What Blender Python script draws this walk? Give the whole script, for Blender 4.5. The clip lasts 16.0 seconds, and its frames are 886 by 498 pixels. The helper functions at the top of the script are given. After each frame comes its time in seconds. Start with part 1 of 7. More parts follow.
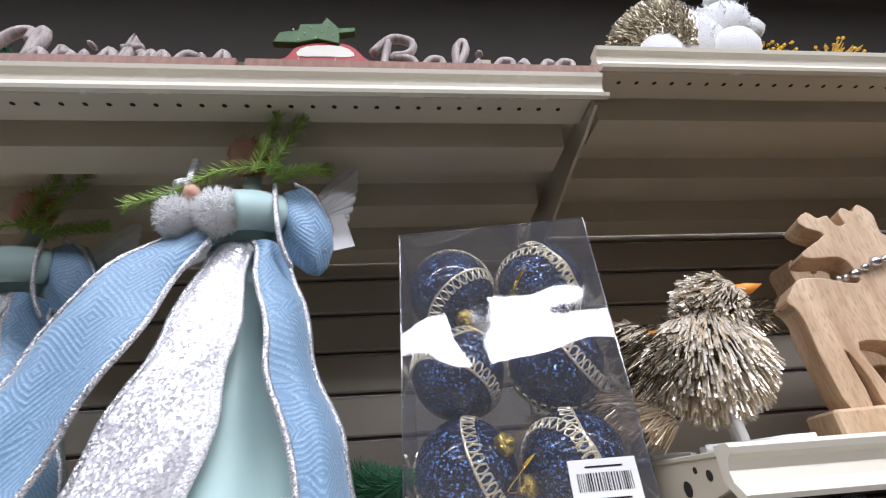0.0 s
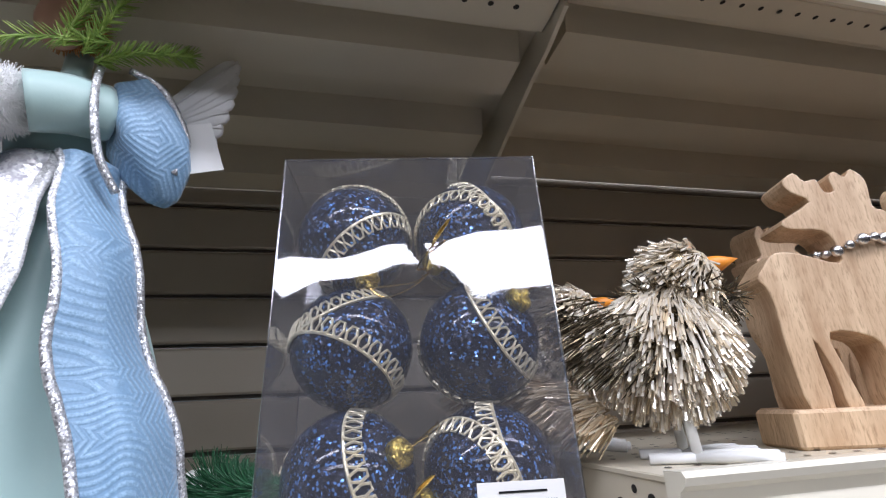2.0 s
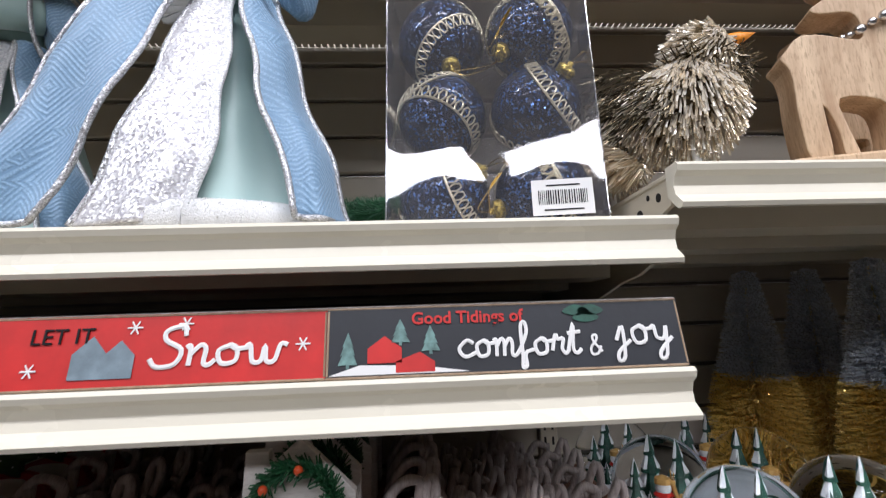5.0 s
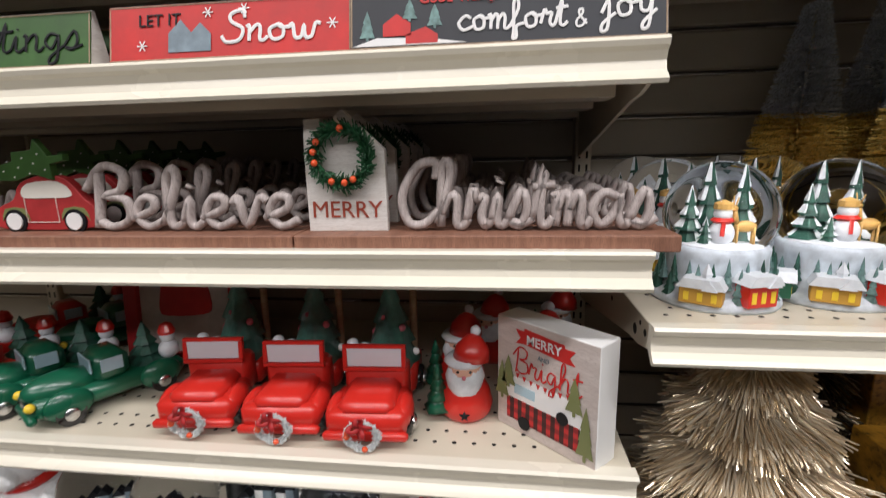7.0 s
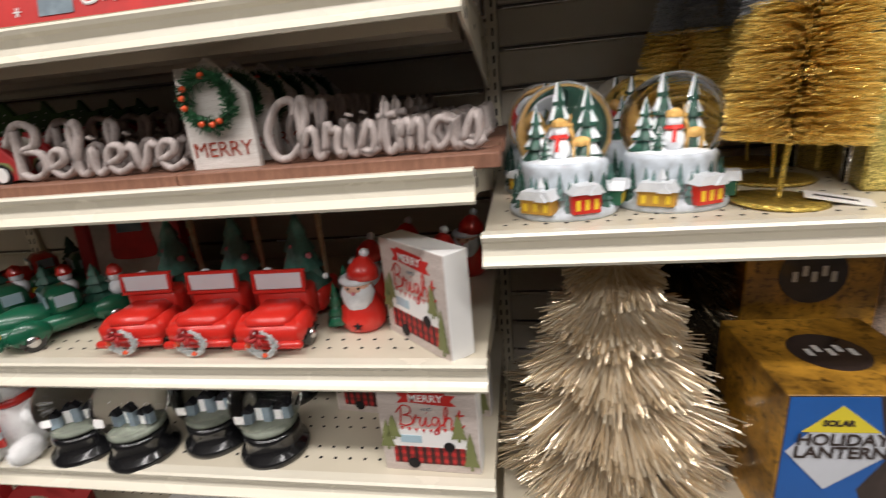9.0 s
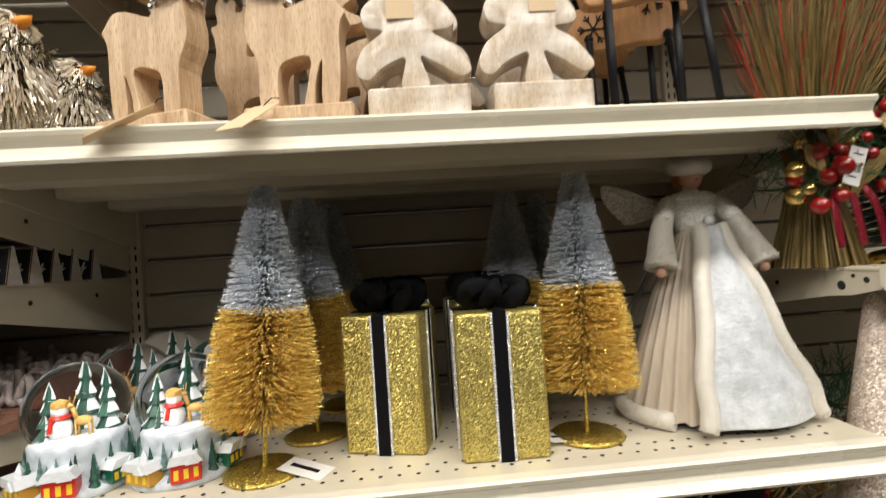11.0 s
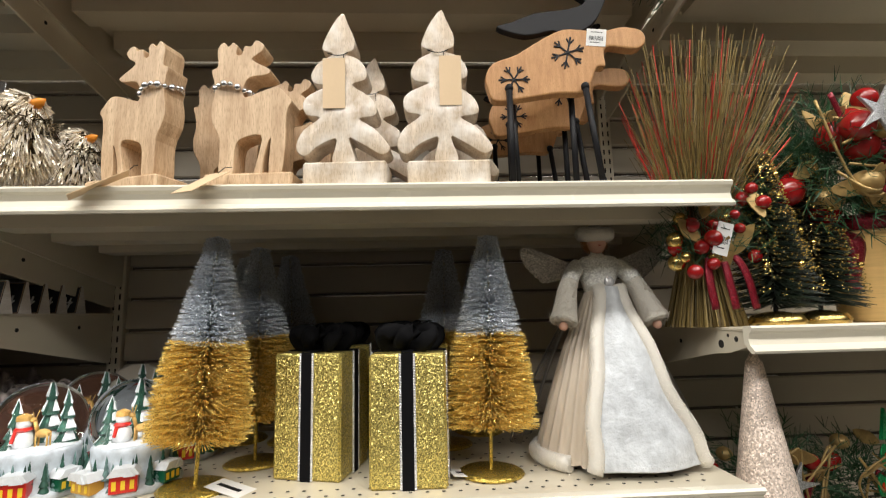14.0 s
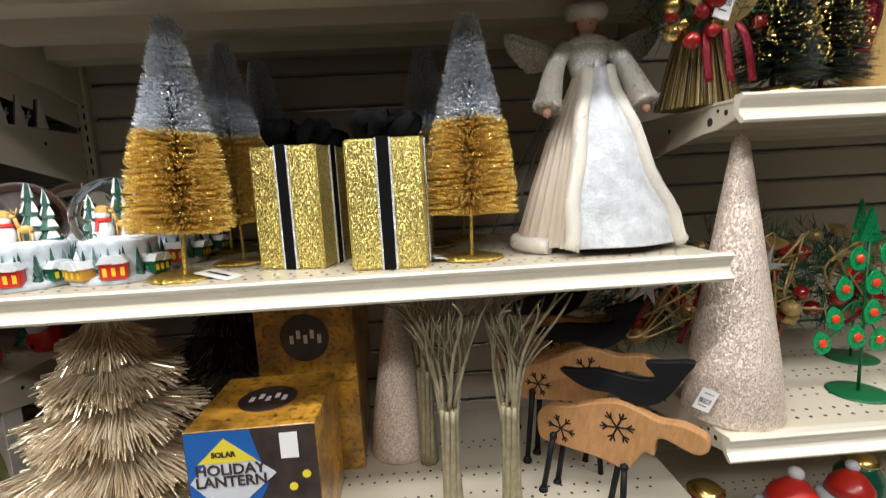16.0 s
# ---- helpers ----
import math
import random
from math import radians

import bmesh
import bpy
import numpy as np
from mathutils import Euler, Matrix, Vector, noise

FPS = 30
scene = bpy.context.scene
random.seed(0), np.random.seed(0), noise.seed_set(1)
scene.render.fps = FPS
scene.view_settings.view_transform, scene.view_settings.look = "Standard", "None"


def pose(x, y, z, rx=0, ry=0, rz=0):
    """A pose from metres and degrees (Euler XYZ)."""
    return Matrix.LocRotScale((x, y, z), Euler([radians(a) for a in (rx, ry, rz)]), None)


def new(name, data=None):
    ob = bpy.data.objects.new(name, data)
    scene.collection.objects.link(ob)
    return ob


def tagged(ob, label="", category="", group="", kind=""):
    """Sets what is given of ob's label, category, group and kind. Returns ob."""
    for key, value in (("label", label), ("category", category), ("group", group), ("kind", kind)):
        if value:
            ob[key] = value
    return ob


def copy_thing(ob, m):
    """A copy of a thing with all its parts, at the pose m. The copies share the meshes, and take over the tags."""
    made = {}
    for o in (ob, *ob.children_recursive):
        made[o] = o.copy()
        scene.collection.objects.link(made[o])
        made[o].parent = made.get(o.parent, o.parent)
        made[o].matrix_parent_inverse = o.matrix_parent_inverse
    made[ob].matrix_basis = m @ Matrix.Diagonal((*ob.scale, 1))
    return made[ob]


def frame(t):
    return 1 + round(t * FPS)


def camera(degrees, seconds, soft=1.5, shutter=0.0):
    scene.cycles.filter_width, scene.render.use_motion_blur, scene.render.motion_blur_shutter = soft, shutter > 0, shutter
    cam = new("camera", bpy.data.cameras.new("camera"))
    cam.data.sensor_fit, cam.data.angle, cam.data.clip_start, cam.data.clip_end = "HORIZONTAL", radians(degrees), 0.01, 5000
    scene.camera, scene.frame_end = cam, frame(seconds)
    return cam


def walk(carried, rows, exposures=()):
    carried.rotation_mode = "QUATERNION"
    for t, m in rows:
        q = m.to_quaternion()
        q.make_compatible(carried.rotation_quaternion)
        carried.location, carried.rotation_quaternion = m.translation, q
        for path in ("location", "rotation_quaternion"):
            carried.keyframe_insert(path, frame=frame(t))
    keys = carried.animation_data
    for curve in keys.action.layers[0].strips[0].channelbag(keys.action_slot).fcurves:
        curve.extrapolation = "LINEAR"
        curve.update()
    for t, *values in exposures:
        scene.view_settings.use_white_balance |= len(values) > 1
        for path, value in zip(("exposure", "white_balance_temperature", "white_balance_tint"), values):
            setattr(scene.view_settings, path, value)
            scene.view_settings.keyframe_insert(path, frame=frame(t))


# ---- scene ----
cam = camera(86.4, 16.0, soft=1.1, shutter=0.25)
METRES, EYE, TILT, LEAN, TURN = 1.87, 1.5, 28.0, 4.1, -5.0
ROWS = [
    (0.0, 0.0, 0.0, 0.0, 0.0, 0.0, -0.0),
    (0.5, 0.0157, 0.015, 0.0016, -2.41, -0.45, -0.66),
    (1.0, 0.0192, 0.0353, 0.0062, -4.15, -2.94, -2.25),
    (1.5, 0.0195, 0.0564, 0.0084, -5.24, -5.78, -3.76),
    (2.0, 0.0219, 0.0707, 0.0049, -5.93, -8.24, -4.56),
    (2.5, 0.0251, 0.0765, -0.0002, -6.09, -9.86, -4.73),
    (3.0, 0.0219, 0.0689, -0.0098, -5.42, -10.53, -4.13),
    (3.5, 0.0132, 0.0632, -0.0366, -2.13, -11.55, -3.19),
    (6.0, 0.0267, -0.0767, -0.0642, 4.47, -27.55, -0.04),
    (6.5, 0.0501, -0.0845, -0.0817, 7.48, -33.37, 1.02),
    (7.0, 0.0737, -0.1005, -0.0936, 11.98, -40.31, 3.32),
    (7.5, 0.0936, -0.1148, -0.1039, 15.4, -44.46, 6.32),
    (8.0, 0.1026, -0.1169, -0.1083, 17.41, -46.96, 8.57),
    (8.5, 0.1274, -0.1139, -0.1031, 17.13, -47.92, 9.36),
    (9.0, 0.187, -0.1187, -0.0893, 11.44, -46.62, 7.32),
    (9.5, 0.2862, -0.097, -0.0775, 4.18, -44.88, 3.64),
    (10.0, 0.3592, -0.067, -0.0672, 0.71, -41.34, 0.71),
    (12.5, 0.5506, -0.1314, 0.0488, 1.75, -11.53, -0.49),
    (13.0, 0.5511, -0.1341, 0.039, 1.87, -13.33, -1.28),
    (13.5, 0.5529, -0.1311, 0.0222, 2.71, -16.85, -1.29),
    (14.0, 0.5541, -0.1319, 0.0091, 3.32, -20.53, -1.33),
    (14.5, 0.5566, -0.1341, 0.0028, 3.64, -23.13, -1.59),
    (15.0, 0.5631, -0.1388, -0.0042, 3.33, -25.55, -1.48),
    (15.5, 0.5708, -0.1461, -0.0281, 2.8, -30.43, -0.71),
    (16.0, 0.5729, -0.1515, -0.0601, 2.21, -36.44, 0.0),
]
walk(cam, [(t, pose(0, 0, EYE, TILT, LEAN, TURN) @ pose(METRES * x, METRES * y, METRES * z, 90 + pitch, roll, yaw)) for t, x, y, z, yaw, pitch, roll in ROWS],
     exposures=[(0.0, -0.1, 5500, 18), (3.7, -0.12, 5350, 17), (6.0, -0.27, 5850, 16), (8.5, -0.24, 6100, 16), (10.2, -0.02, 6400, 12), (13.0, -0.02, 6400, 10), (14.5, -0.06, 6150, 11), (16.0, 0.12, 6000, 11)])

# ---------------------------------------------------------------- world and light
world = bpy.data.worlds.new("world")
scene.world = world
world.use_nodes = True
world.node_tree.nodes["Background"].inputs[0].default_value = (0.9, 0.95, 1.0, 1)
world.node_tree.nodes["Background"].inputs[1].default_value = 0.004
scene.view_settings.exposure = 0.0


def strip_lamp(x, y, z, length, width, watts):
    data = bpy.data.lights.new("ceiling_tube_lamp", "AREA")
    data.shape, data.size, data.size_y, data.energy = "RECTANGLE", length, width, watts
    data.color = (1.0, 0.95, 0.86)
    ob = new("ceiling_tube_lamp", data)
    ob.matrix_world = pose(x, y, z)
    return ob


LAMPS = [(-1.75, -0.75), (0.75, -0.75), (3.25, -0.75)]
FAR_LAMPS = [(-2.35, -2.75), (-1.0, -2.75), (0.35, -2.75), (1.7, -2.75), (3.05, -2.75)]
for lx, ly in LAMPS:
    strip_lamp(lx, ly, 3.32, 2.2, 0.26, 55)
for lx, ly in FAR_LAMPS:
    strip_lamp(lx, ly, 3.32, 1.15, 0.6, 34)

# ---------------------------------------------------------------- materials
def nodes_of(name):
    m = bpy.data.materials.new(name)
    m.use_nodes = True
    t = m.node_tree
    return m, t, t.nodes["Principled BSDF"]


def link(t, a, b):
    t.links.new(a, b)


def mix_node(t, fac, a, b, blend="MIX"):
    n = t.nodes.new("ShaderNodeMix")
    n.data_type, n.blend_type = "RGBA", blend
    for sock, v in ((n.inputs[0], fac), (n.inputs[6], a), (n.inputs[7], b)):
        if isinstance(v, (int, float)):
            sock.default_value = v
        elif isinstance(v, tuple):
            sock.default_value = (*v[:3], 1)
        else:
            link(t, v, sock)
    return n.outputs[2]


def ramp(t, src, lo, hi):
    n = t.nodes.new("ShaderNodeMapRange")
    n.inputs[1].default_value, n.inputs[2].default_value = lo, hi
    link(t, src, n.inputs[0])
    return n.outputs[0]


def noise_of(t, scale, detail=4.0, stretch=None, rough=0.55):
    co = t.nodes.new("ShaderNodeTexCoord")
    n = t.nodes.new("ShaderNodeTexNoise")
    n.inputs["Scale"].default_value, n.inputs["Detail"].default_value = scale, detail
    n.inputs["Roughness"].default_value = rough
    src = co.outputs["Object"]
    if stretch:
        mp = t.nodes.new("ShaderNodeMapping")
        mp.inputs["Scale"].default_value = stretch
        link(t, src, mp.inputs[0])
        src = mp.outputs[0]
    link(t, src, n.inputs["Vector"])
    return n.outputs["Fac"]


def shade(c, k):
    return tuple(min(1.0, max(0.0, v * k)) for v in c)


def plain(name, col, rough=0.5, metal=0.0, vary=0.12, big=6.0, fine=120.0, bump=0.08, coat=0.0, spec=0.5, stretch=None, sheen=0.0, rand=0.0):
    """A surface with slow stains and fine grain at real size."""
    m, t, b = nodes_of(name)
    n1, n2 = noise_of(t, big, 5, stretch), noise_of(t, fine, 3, stretch)
    c = mix_node(t, ramp(t, n1, 0.3, 0.7), shade(col, 1 - vary), shade(col, 1 + vary * 0.6))
    c = mix_node(t, ramp(t, n2, 0.25, 0.75), mix_node(t, vary * 0.8, c, shade(col, 0.75)), c)
    if rand:
        oi = t.nodes.new("ShaderNodeObjectInfo")
        c = mix_node(t, ramp(t, oi.outputs["Random"], -0.2, 1.2), mix_node(t, rand, c, shade(col, 0.5)), c)
    link(t, c, b.inputs["Base Color"])
    r = t.nodes.new("ShaderNodeMapRange")
    r.inputs[3].default_value, r.inputs[4].default_value = max(0.02, rough - 0.08), min(1, rough + 0.1)
    link(t, n1, r.inputs[0])
    link(t, r.outputs[0], b.inputs["Roughness"])
    b.inputs["Metallic"].default_value = metal
    b.inputs["Coat Weight"].default_value = coat
    b.inputs["Specular IOR Level"].default_value = spec
    b.inputs["Sheen Weight"].default_value = sheen
    if bump:
        bp = t.nodes.new("ShaderNodeBump")
        bp.inputs["Strength"].default_value, bp.inputs["Distance"].default_value = bump, 0.002
        link(t, n2, bp.inputs["Height"])
        link(t, bp.outputs[0], b.inputs["Normal"])
    return m


def glitter(name, col, scale=900.0, metal=0.9, rough=0.28, dark=0.25, bump=0.9, coat=0.0, spark=None):
    """Flakes: each cell has its own tone and tilt."""
    m, t, b = nodes_of(name)
    co = t.nodes.new("ShaderNodeTexCoord")
    v = t.nodes.new("ShaderNodeTexVoronoi")
    v.inputs["Scale"].default_value = scale
    link(t, co.outputs["Object"], v.inputs["Vector"])
    sep = t.nodes.new("ShaderNodeSeparateColor")
    link(t, v.outputs["Color"], sep.inputs[0])
    c = mix_node(t, sep.outputs[0], shade(col, dark), shade(col, 1.25))
    if spark:
        c = mix_node(t, ramp(t, sep.outputs[1], spark[0], spark[0] + 0.02), c, spark[1])
    link(t, c, b.inputs["Base Color"])
    b.inputs["Metallic"].default_value, b.inputs["Roughness"].default_value = metal, rough
    b.inputs["Coat Weight"].default_value = coat
    geo = t.nodes.new("ShaderNodeNewGeometry")
    off = t.nodes.new("ShaderNodeVectorMath")
    off.operation = "SUBTRACT"
    link(t, v.outputs["Color"], off.inputs[0])
    off.inputs[1].default_value = (0.5, 0.5, 0.5)
    mul = t.nodes.new("ShaderNodeVectorMath")
    mul.operation = "MULTIPLY_ADD"
    link(t, off.outputs[0], mul.inputs[0])
    mul.inputs[1].default_value = (bump, bump, bump)
    link(t, geo.outputs["Normal"], mul.inputs[2])
    nrm = t.nodes.new("ShaderNodeVectorMath")
    nrm.operation = "NORMALIZE"
    link(t, mul.outputs[0], nrm.inputs[0])
    link(t, nrm.outputs[0], b.inputs["Normal"])
    return m


def strands(name, lo, hi, rough=0.3, metal=0.8, sheen=0.0):
    """Many blades in one mesh, each with its own tone."""
    m, t, b = nodes_of(name)
    g = t.nodes.new("ShaderNodeNewGeometry")
    n = noise_of(t, 25, 2)
    f = mix_node(t, 0.35, g.outputs["Random Per Island"], n)
    link(t, mix_node(t, f, lo, hi), b.inputs["Base Color"])
    b.inputs["Roughness"].default_value, b.inputs["Metallic"].default_value = rough, metal
    b.inputs["Sheen Weight"].default_value = sheen
    return m


def wood(name, lo, hi, axis=(1, 1, 8), rough=0.55, scale=18.0, coat=0.0, wash=None):
    m, t, b = nodes_of(name)
    n1 = noise_of(t, scale, 6, axis, 0.6)
    n2 = noise_of(t, scale * 9, 3, axis)
    n3 = noise_of(t, 5, 2)
    c = mix_node(t, ramp(t, n1, 0.3, 0.7), lo, hi)
    c = mix_node(t, ramp(t, n2, 0.25, 0.5), shade(lo, 0.88), c)
    c = mix_node(t, mix_node(t, 0.82, n3, (0, 0, 0)), c, shade(lo, 0.6))
    if wash:
        c = mix_node(t, ramp(t, noise_of(t, 26, 3), 0.42, 0.78), c, wash)
    link(t, c, b.inputs["Base Color"])
    b.inputs["Roughness"].default_value = rough
    b.inputs["Coat Weight"].default_value = coat
    bp = t.nodes.new("ShaderNodeBump")
    bp.inputs["Strength"].default_value, bp.inputs["Distance"].default_value = 0.12, 0.002
    link(t, n2, bp.inputs["Height"])
    link(t, bp.outputs[0], b.inputs["Normal"])
    return m


def clear(name, col=(1, 1, 1), rough=0.01, ior=1.1):
    m, t, b = nodes_of(name)
    b.inputs["Base Color"].default_value = (*col, 1)
    b.inputs["Transmission Weight"].default_value = 1
    b.inputs["Roughness"].default_value, b.inputs["IOR"].default_value = rough, ior
    return m


def film(name, alpha=0.06, rough=0.03, wave=0.15, grain=7.0, power=3.0, haze=0.0):
    """Thin clear sheet: see-through with a mirror gloss."""
    m, t, b = nodes_of(name)
    gl = t.nodes.new("ShaderNodeBsdfGlossy")
    gl.inputs["Roughness"].default_value = rough
    tr = t.nodes.new("ShaderNodeBsdfTransparent")
    tr.inputs[0].default_value = (0.95, 0.95, 0.97, 1)
    fr = t.nodes.new("ShaderNodeLayerWeight")
    pw = t.nodes.new("ShaderNodeMath")
    pw.operation = "POWER"
    pw.inputs[1].default_value = power
    link(t, fr.outputs["Facing"], pw.inputs[0])
    ad = t.nodes.new("ShaderNodeMath")
    ad.operation = "MULTIPLY_ADD"
    ad.inputs[1].default_value, ad.inputs[2].default_value = 0.75, alpha
    link(t, pw.outputs[0], ad.inputs[0])
    mx = t.nodes.new("ShaderNodeMixShader")
    link(t, ad.outputs[0], mx.inputs[0])
    link(t, tr.outputs[0], mx.inputs[1])
    link(t, gl.outputs[0], mx.inputs[2])
    if wave:
        bp = t.nodes.new("ShaderNodeBump")
        bp.inputs["Strength"].default_value, bp.inputs["Distance"].default_value = wave, 0.02
        link(t, noise_of(t, grain, 1), bp.inputs["Height"])
        link(t, bp.outputs[0], gl.inputs["Normal"])
        link(t, bp.outputs[0], fr.inputs["Normal"])
    out = mx.outputs[0]
    if haze:
        df, hz = t.nodes.new("ShaderNodeBsdfDiffuse"), t.nodes.new("ShaderNodeMixShader")
        df.inputs[0].default_value = (0.8, 0.8, 0.84, 1)
        hz.inputs[0].default_value = haze
        link(t, out, hz.inputs[1])
        link(t, df.outputs[0], hz.inputs[2])
        out = hz.outputs[0]
    link(t, out, t.nodes["Material Output"].inputs[0])
    return m


ALMOND = plain("almond_enamel", (0.64, 0.58, 0.455), 0.32, vary=0.07, big=4, fine=300, bump=0.03)
LIPMAT = plain("almond_price_channel", (0.80, 0.75, 0.62), 0.25, vary=0.05, big=5, fine=260, bump=0.02)
SLATM = plain("slat_board_laminate", (0.5, 0.45, 0.365), 0.38, vary=0.08, big=3, fine=180, bump=0.04, rand=0.15)
# backing behind the slats: almond darkened, the grooves' shade put into its colour
GROOVE_SHADE = plain("groove_shaded", (0.16, 0.145, 0.12), 0.5)
ALU = plain("groove_strip_metal", (0.75, 0.73, 0.7), 0.25, 0.9, vary=0.05)
HOLE = plain("hole_dark", (0.02, 0.018, 0.015), 0.8, vary=0.1)
BLACK = plain("black_paint", (0.010, 0.010, 0.012), 0.5, vary=0.3, spec=0.25)
BLACKGLOSS = plain("black_lacquer", (0.01, 0.01, 0.011), 0.15, vary=0.3, coat=0.5)
WHITE = plain("white_paint", (0.8, 0.8, 0.78), 0.45, vary=0.06)
PAPER = plain("white_card", (0.82, 0.81, 0.79), 0.6, vary=0.05)
KRAFT = plain("kraft_card", (0.72, 0.54, 0.34), 0.7, vary=0.1, fine=250)
FLOORM = plain("vinyl_floor_tile", (0.13, 0.12, 0.105), 0.4, vary=0.15)
PLASTER = plain("painted_plaster", (0.10, 0.09, 0.08), 0.8, vary=0.1)
CEILM = plain("ceiling_tile_white", (0.78, 0.77, 0.74), 0.9, vary=0.05)
RED = plain("red_enamel", (0.62, 0.025, 0.015), 0.3, vary=0.12, coat=0.3)
REDDARK = plain("red_matte", (0.42, 0.02, 0.02), 0.5, vary=0.2)
GREENPAINT = plain("dark_green_enamel", (0.008, 0.11, 0.055), 0.28, vary=0.2, coat=0.3)
FIR = strands("fir_needles", (0.006, 0.05, 0.02), (0.03, 0.14, 0.05), 0.5, 0.0)
FIRLIGHT = strands("spruce_sprig", (0.16, 0.3, 0.03), (0.48, 0.62, 0.13), 0.45, 0.0)
GOLD = plain("gold_metal", (0.83, 0.6, 0.2), 0.25, 1.0, vary=0.15)
SILVER = plain("silver_metal", (0.75, 0.75, 0.77), 0.25, 1.0, vary=0.15)
GOLDGLIT = glitter("gold_glitter", (0.78, 0.58, 0.13), 700, 0.85, 0.3, 0.3)
SKIN = plain("painted_porcelain", (0.72, 0.42, 0.3), 0.5, vary=0.05)
ORANGE = plain("orange_paint", (0.85, 0.3, 0.02), 0.4, vary=0.1)
YELLOW = plain("yellow_paint", (0.85, 0.6, 0.03), 0.4)
BROWNPLANK = wood("brown_stained_base", (0.2, 0.09, 0.055), (0.33, 0.16, 0.1), (8, 1, 1))
GREYWOOD = wood("grey_washed_wood", (0.3, 0.25, 0.23), (0.62, 0.55, 0.52), (8, 1, 1))
WHITEWOOD = wood("whitewashed_wood", (0.62, 0.57, 0.52), (0.82, 0.79, 0.75), (1, 1, 8))

# ---------------------------------------------------------------- mesh helpers
def part(name, bm, material, parent=None, label="", smooth=False):
    me = bpy.data.meshes.new(name)
    bm.to_mesh(me)
    bm.free()
    if smooth:
        me.shade_smooth()
    me.materials.append(material)
    ob = new(name, me)
    if parent:
        ob.parent = parent
    return tagged(ob, label)


def thing(name, label, category, m=None, group="", kind=""):
    ob = new(name)
    ob.empty_display_size = 0.05
    if m is not None:
        ob.matrix_basis = m
    return tagged(ob, label, category, group, kind)


def bevel_all(bm, w, seg=1):
    if w:
        bmesh.ops.bevel(bm, geom=bm.edges[:], offset=w, segments=seg, affect="EDGES", profile=0.6, clamp_overlap=True)


def box(x0, x1, y0, y1, z0, z1, bev=0.0, bm=None):
    b = bmesh.new()
    bmesh.ops.create_cube(b, size=1)
    bmesh.ops.scale(b, vec=(x1 - x0, y1 - y0, z1 - z0), verts=b.verts)
    bmesh.ops.translate(b, vec=((x0 + x1) / 2, (y0 + y1) / 2, (z0 + z1) / 2), verts=b.verts)
    bevel_all(b, bev)
    return join(bm, b)


def join(bm, b, m=None):
    """Adds b, moved by m, to bm (or returns it alone)."""
    if m is not None:
        b.transform(m)
    if bm is None:
        return b
    me = bpy.data.meshes.new("tmp")
    b.to_mesh(me)
    b.free()
    bm.from_mesh(me)
    bpy.data.meshes.remove(me)
    return bm


def lathe(profile, seg=24, bm=None, m=None, sx=1.0, sy=1.0, wob=0.0):
    """Turns (radius, height) pairs round z."""
    b = bmesh.new()
    rings = []
    for r, z in profile:
        if r < 1e-5:
            rings.append([b.verts.new((0, 0, z))])
        else:
            rings.append([b.verts.new((r * sx * math.cos(a) * (1 + wob * math.sin(a * 5 + z * 40)), r * sy * math.sin(a) * (1 + wob * math.sin(a * 5 + z * 40)), z)) for a in (2 * math.pi * i / seg for i in range(seg))])
    for p, q in zip(rings, rings[1:]):
        for i in range(seg):
            j = (i + 1) % seg
            vs = [p[i % len(p)], p[j % len(p)], q[j % len(q)], q[i % len(q)]]
            vs = list(dict.fromkeys(vs))
            if len(vs) > 2:
                b.faces.new(vs)
    for ring in (rings[0], rings[-1]):
        if len(ring) > 2:
            b.faces.new(ring)
    bmesh.ops.recalc_face_normals(b, faces=b.faces)
    return join(bm, b, m)


def ball(r, m=None, bm=None, u=16, v=10, sc=(1, 1, 1)):
    b = bmesh.new()
    bmesh.ops.create_uvsphere(b, u_segments=u, v_segments=v, radius=r)
    bmesh.ops.scale(b, vec=sc, verts=b.verts)
    return join(bm, b, m)


def slab(outline, depth, bev=0.0, bm=None, m=None, seg=2):
    """A flat board cut to an (x, z) outline, its front at y=0 and depth behind it."""
    b = bmesh.new()
    vs = [b.verts.new((x, 0, z)) for x, z in outline]
    f = b.faces.new(vs)
    ex = bmesh.ops.extrude_face_region(b, geom=[f])
    bmesh.ops.translate(b, vec=(0, depth, 0), verts=[e for e in ex["geom"] if isinstance(e, bmesh.types.BMVert)])
    bmesh.ops.recalc_face_normals(b, faces=b.faces)
    if bev:
        rim = [e for e in b.edges if len(e.link_faces) == 2 and any(len(q.verts) > 4 for q in e.link_faces)]
        bmesh.ops.bevel(b, geom=rim, offset=bev, segments=seg, affect="EDGES", profile=0.5, clamp_overlap=True)
    bmesh.ops.triangulate(b, faces=[q for q in b.faces if len(q.verts) > 4])
    return join(bm, b, m)


def spline(points, n=6, closed=False):
    """Catmull-Rom through the points."""
    pts = [Vector(p) for p in points]
    out = []
    k = len(pts)
    for i in range(k if closed else k - 1):
        if closed:
            a, b, c, d = (pts[(i + j) % k] for j in (-1, 0, 1, 2))
        else:
            a, b, c, d = pts[max(i - 1, 0)], pts[i], pts[i + 1], pts[min(i + 2, k - 1)]
        for s in range(n):
            u = s / n
            out.append(0.5 * (2 * b + (c - a) * u + (2 * a - 5 * b + 4 * c - d) * u * u + (3 * b - a - 3 * c + d) * u ** 3))
    if not closed:
        out.append(pts[-1])
    return out


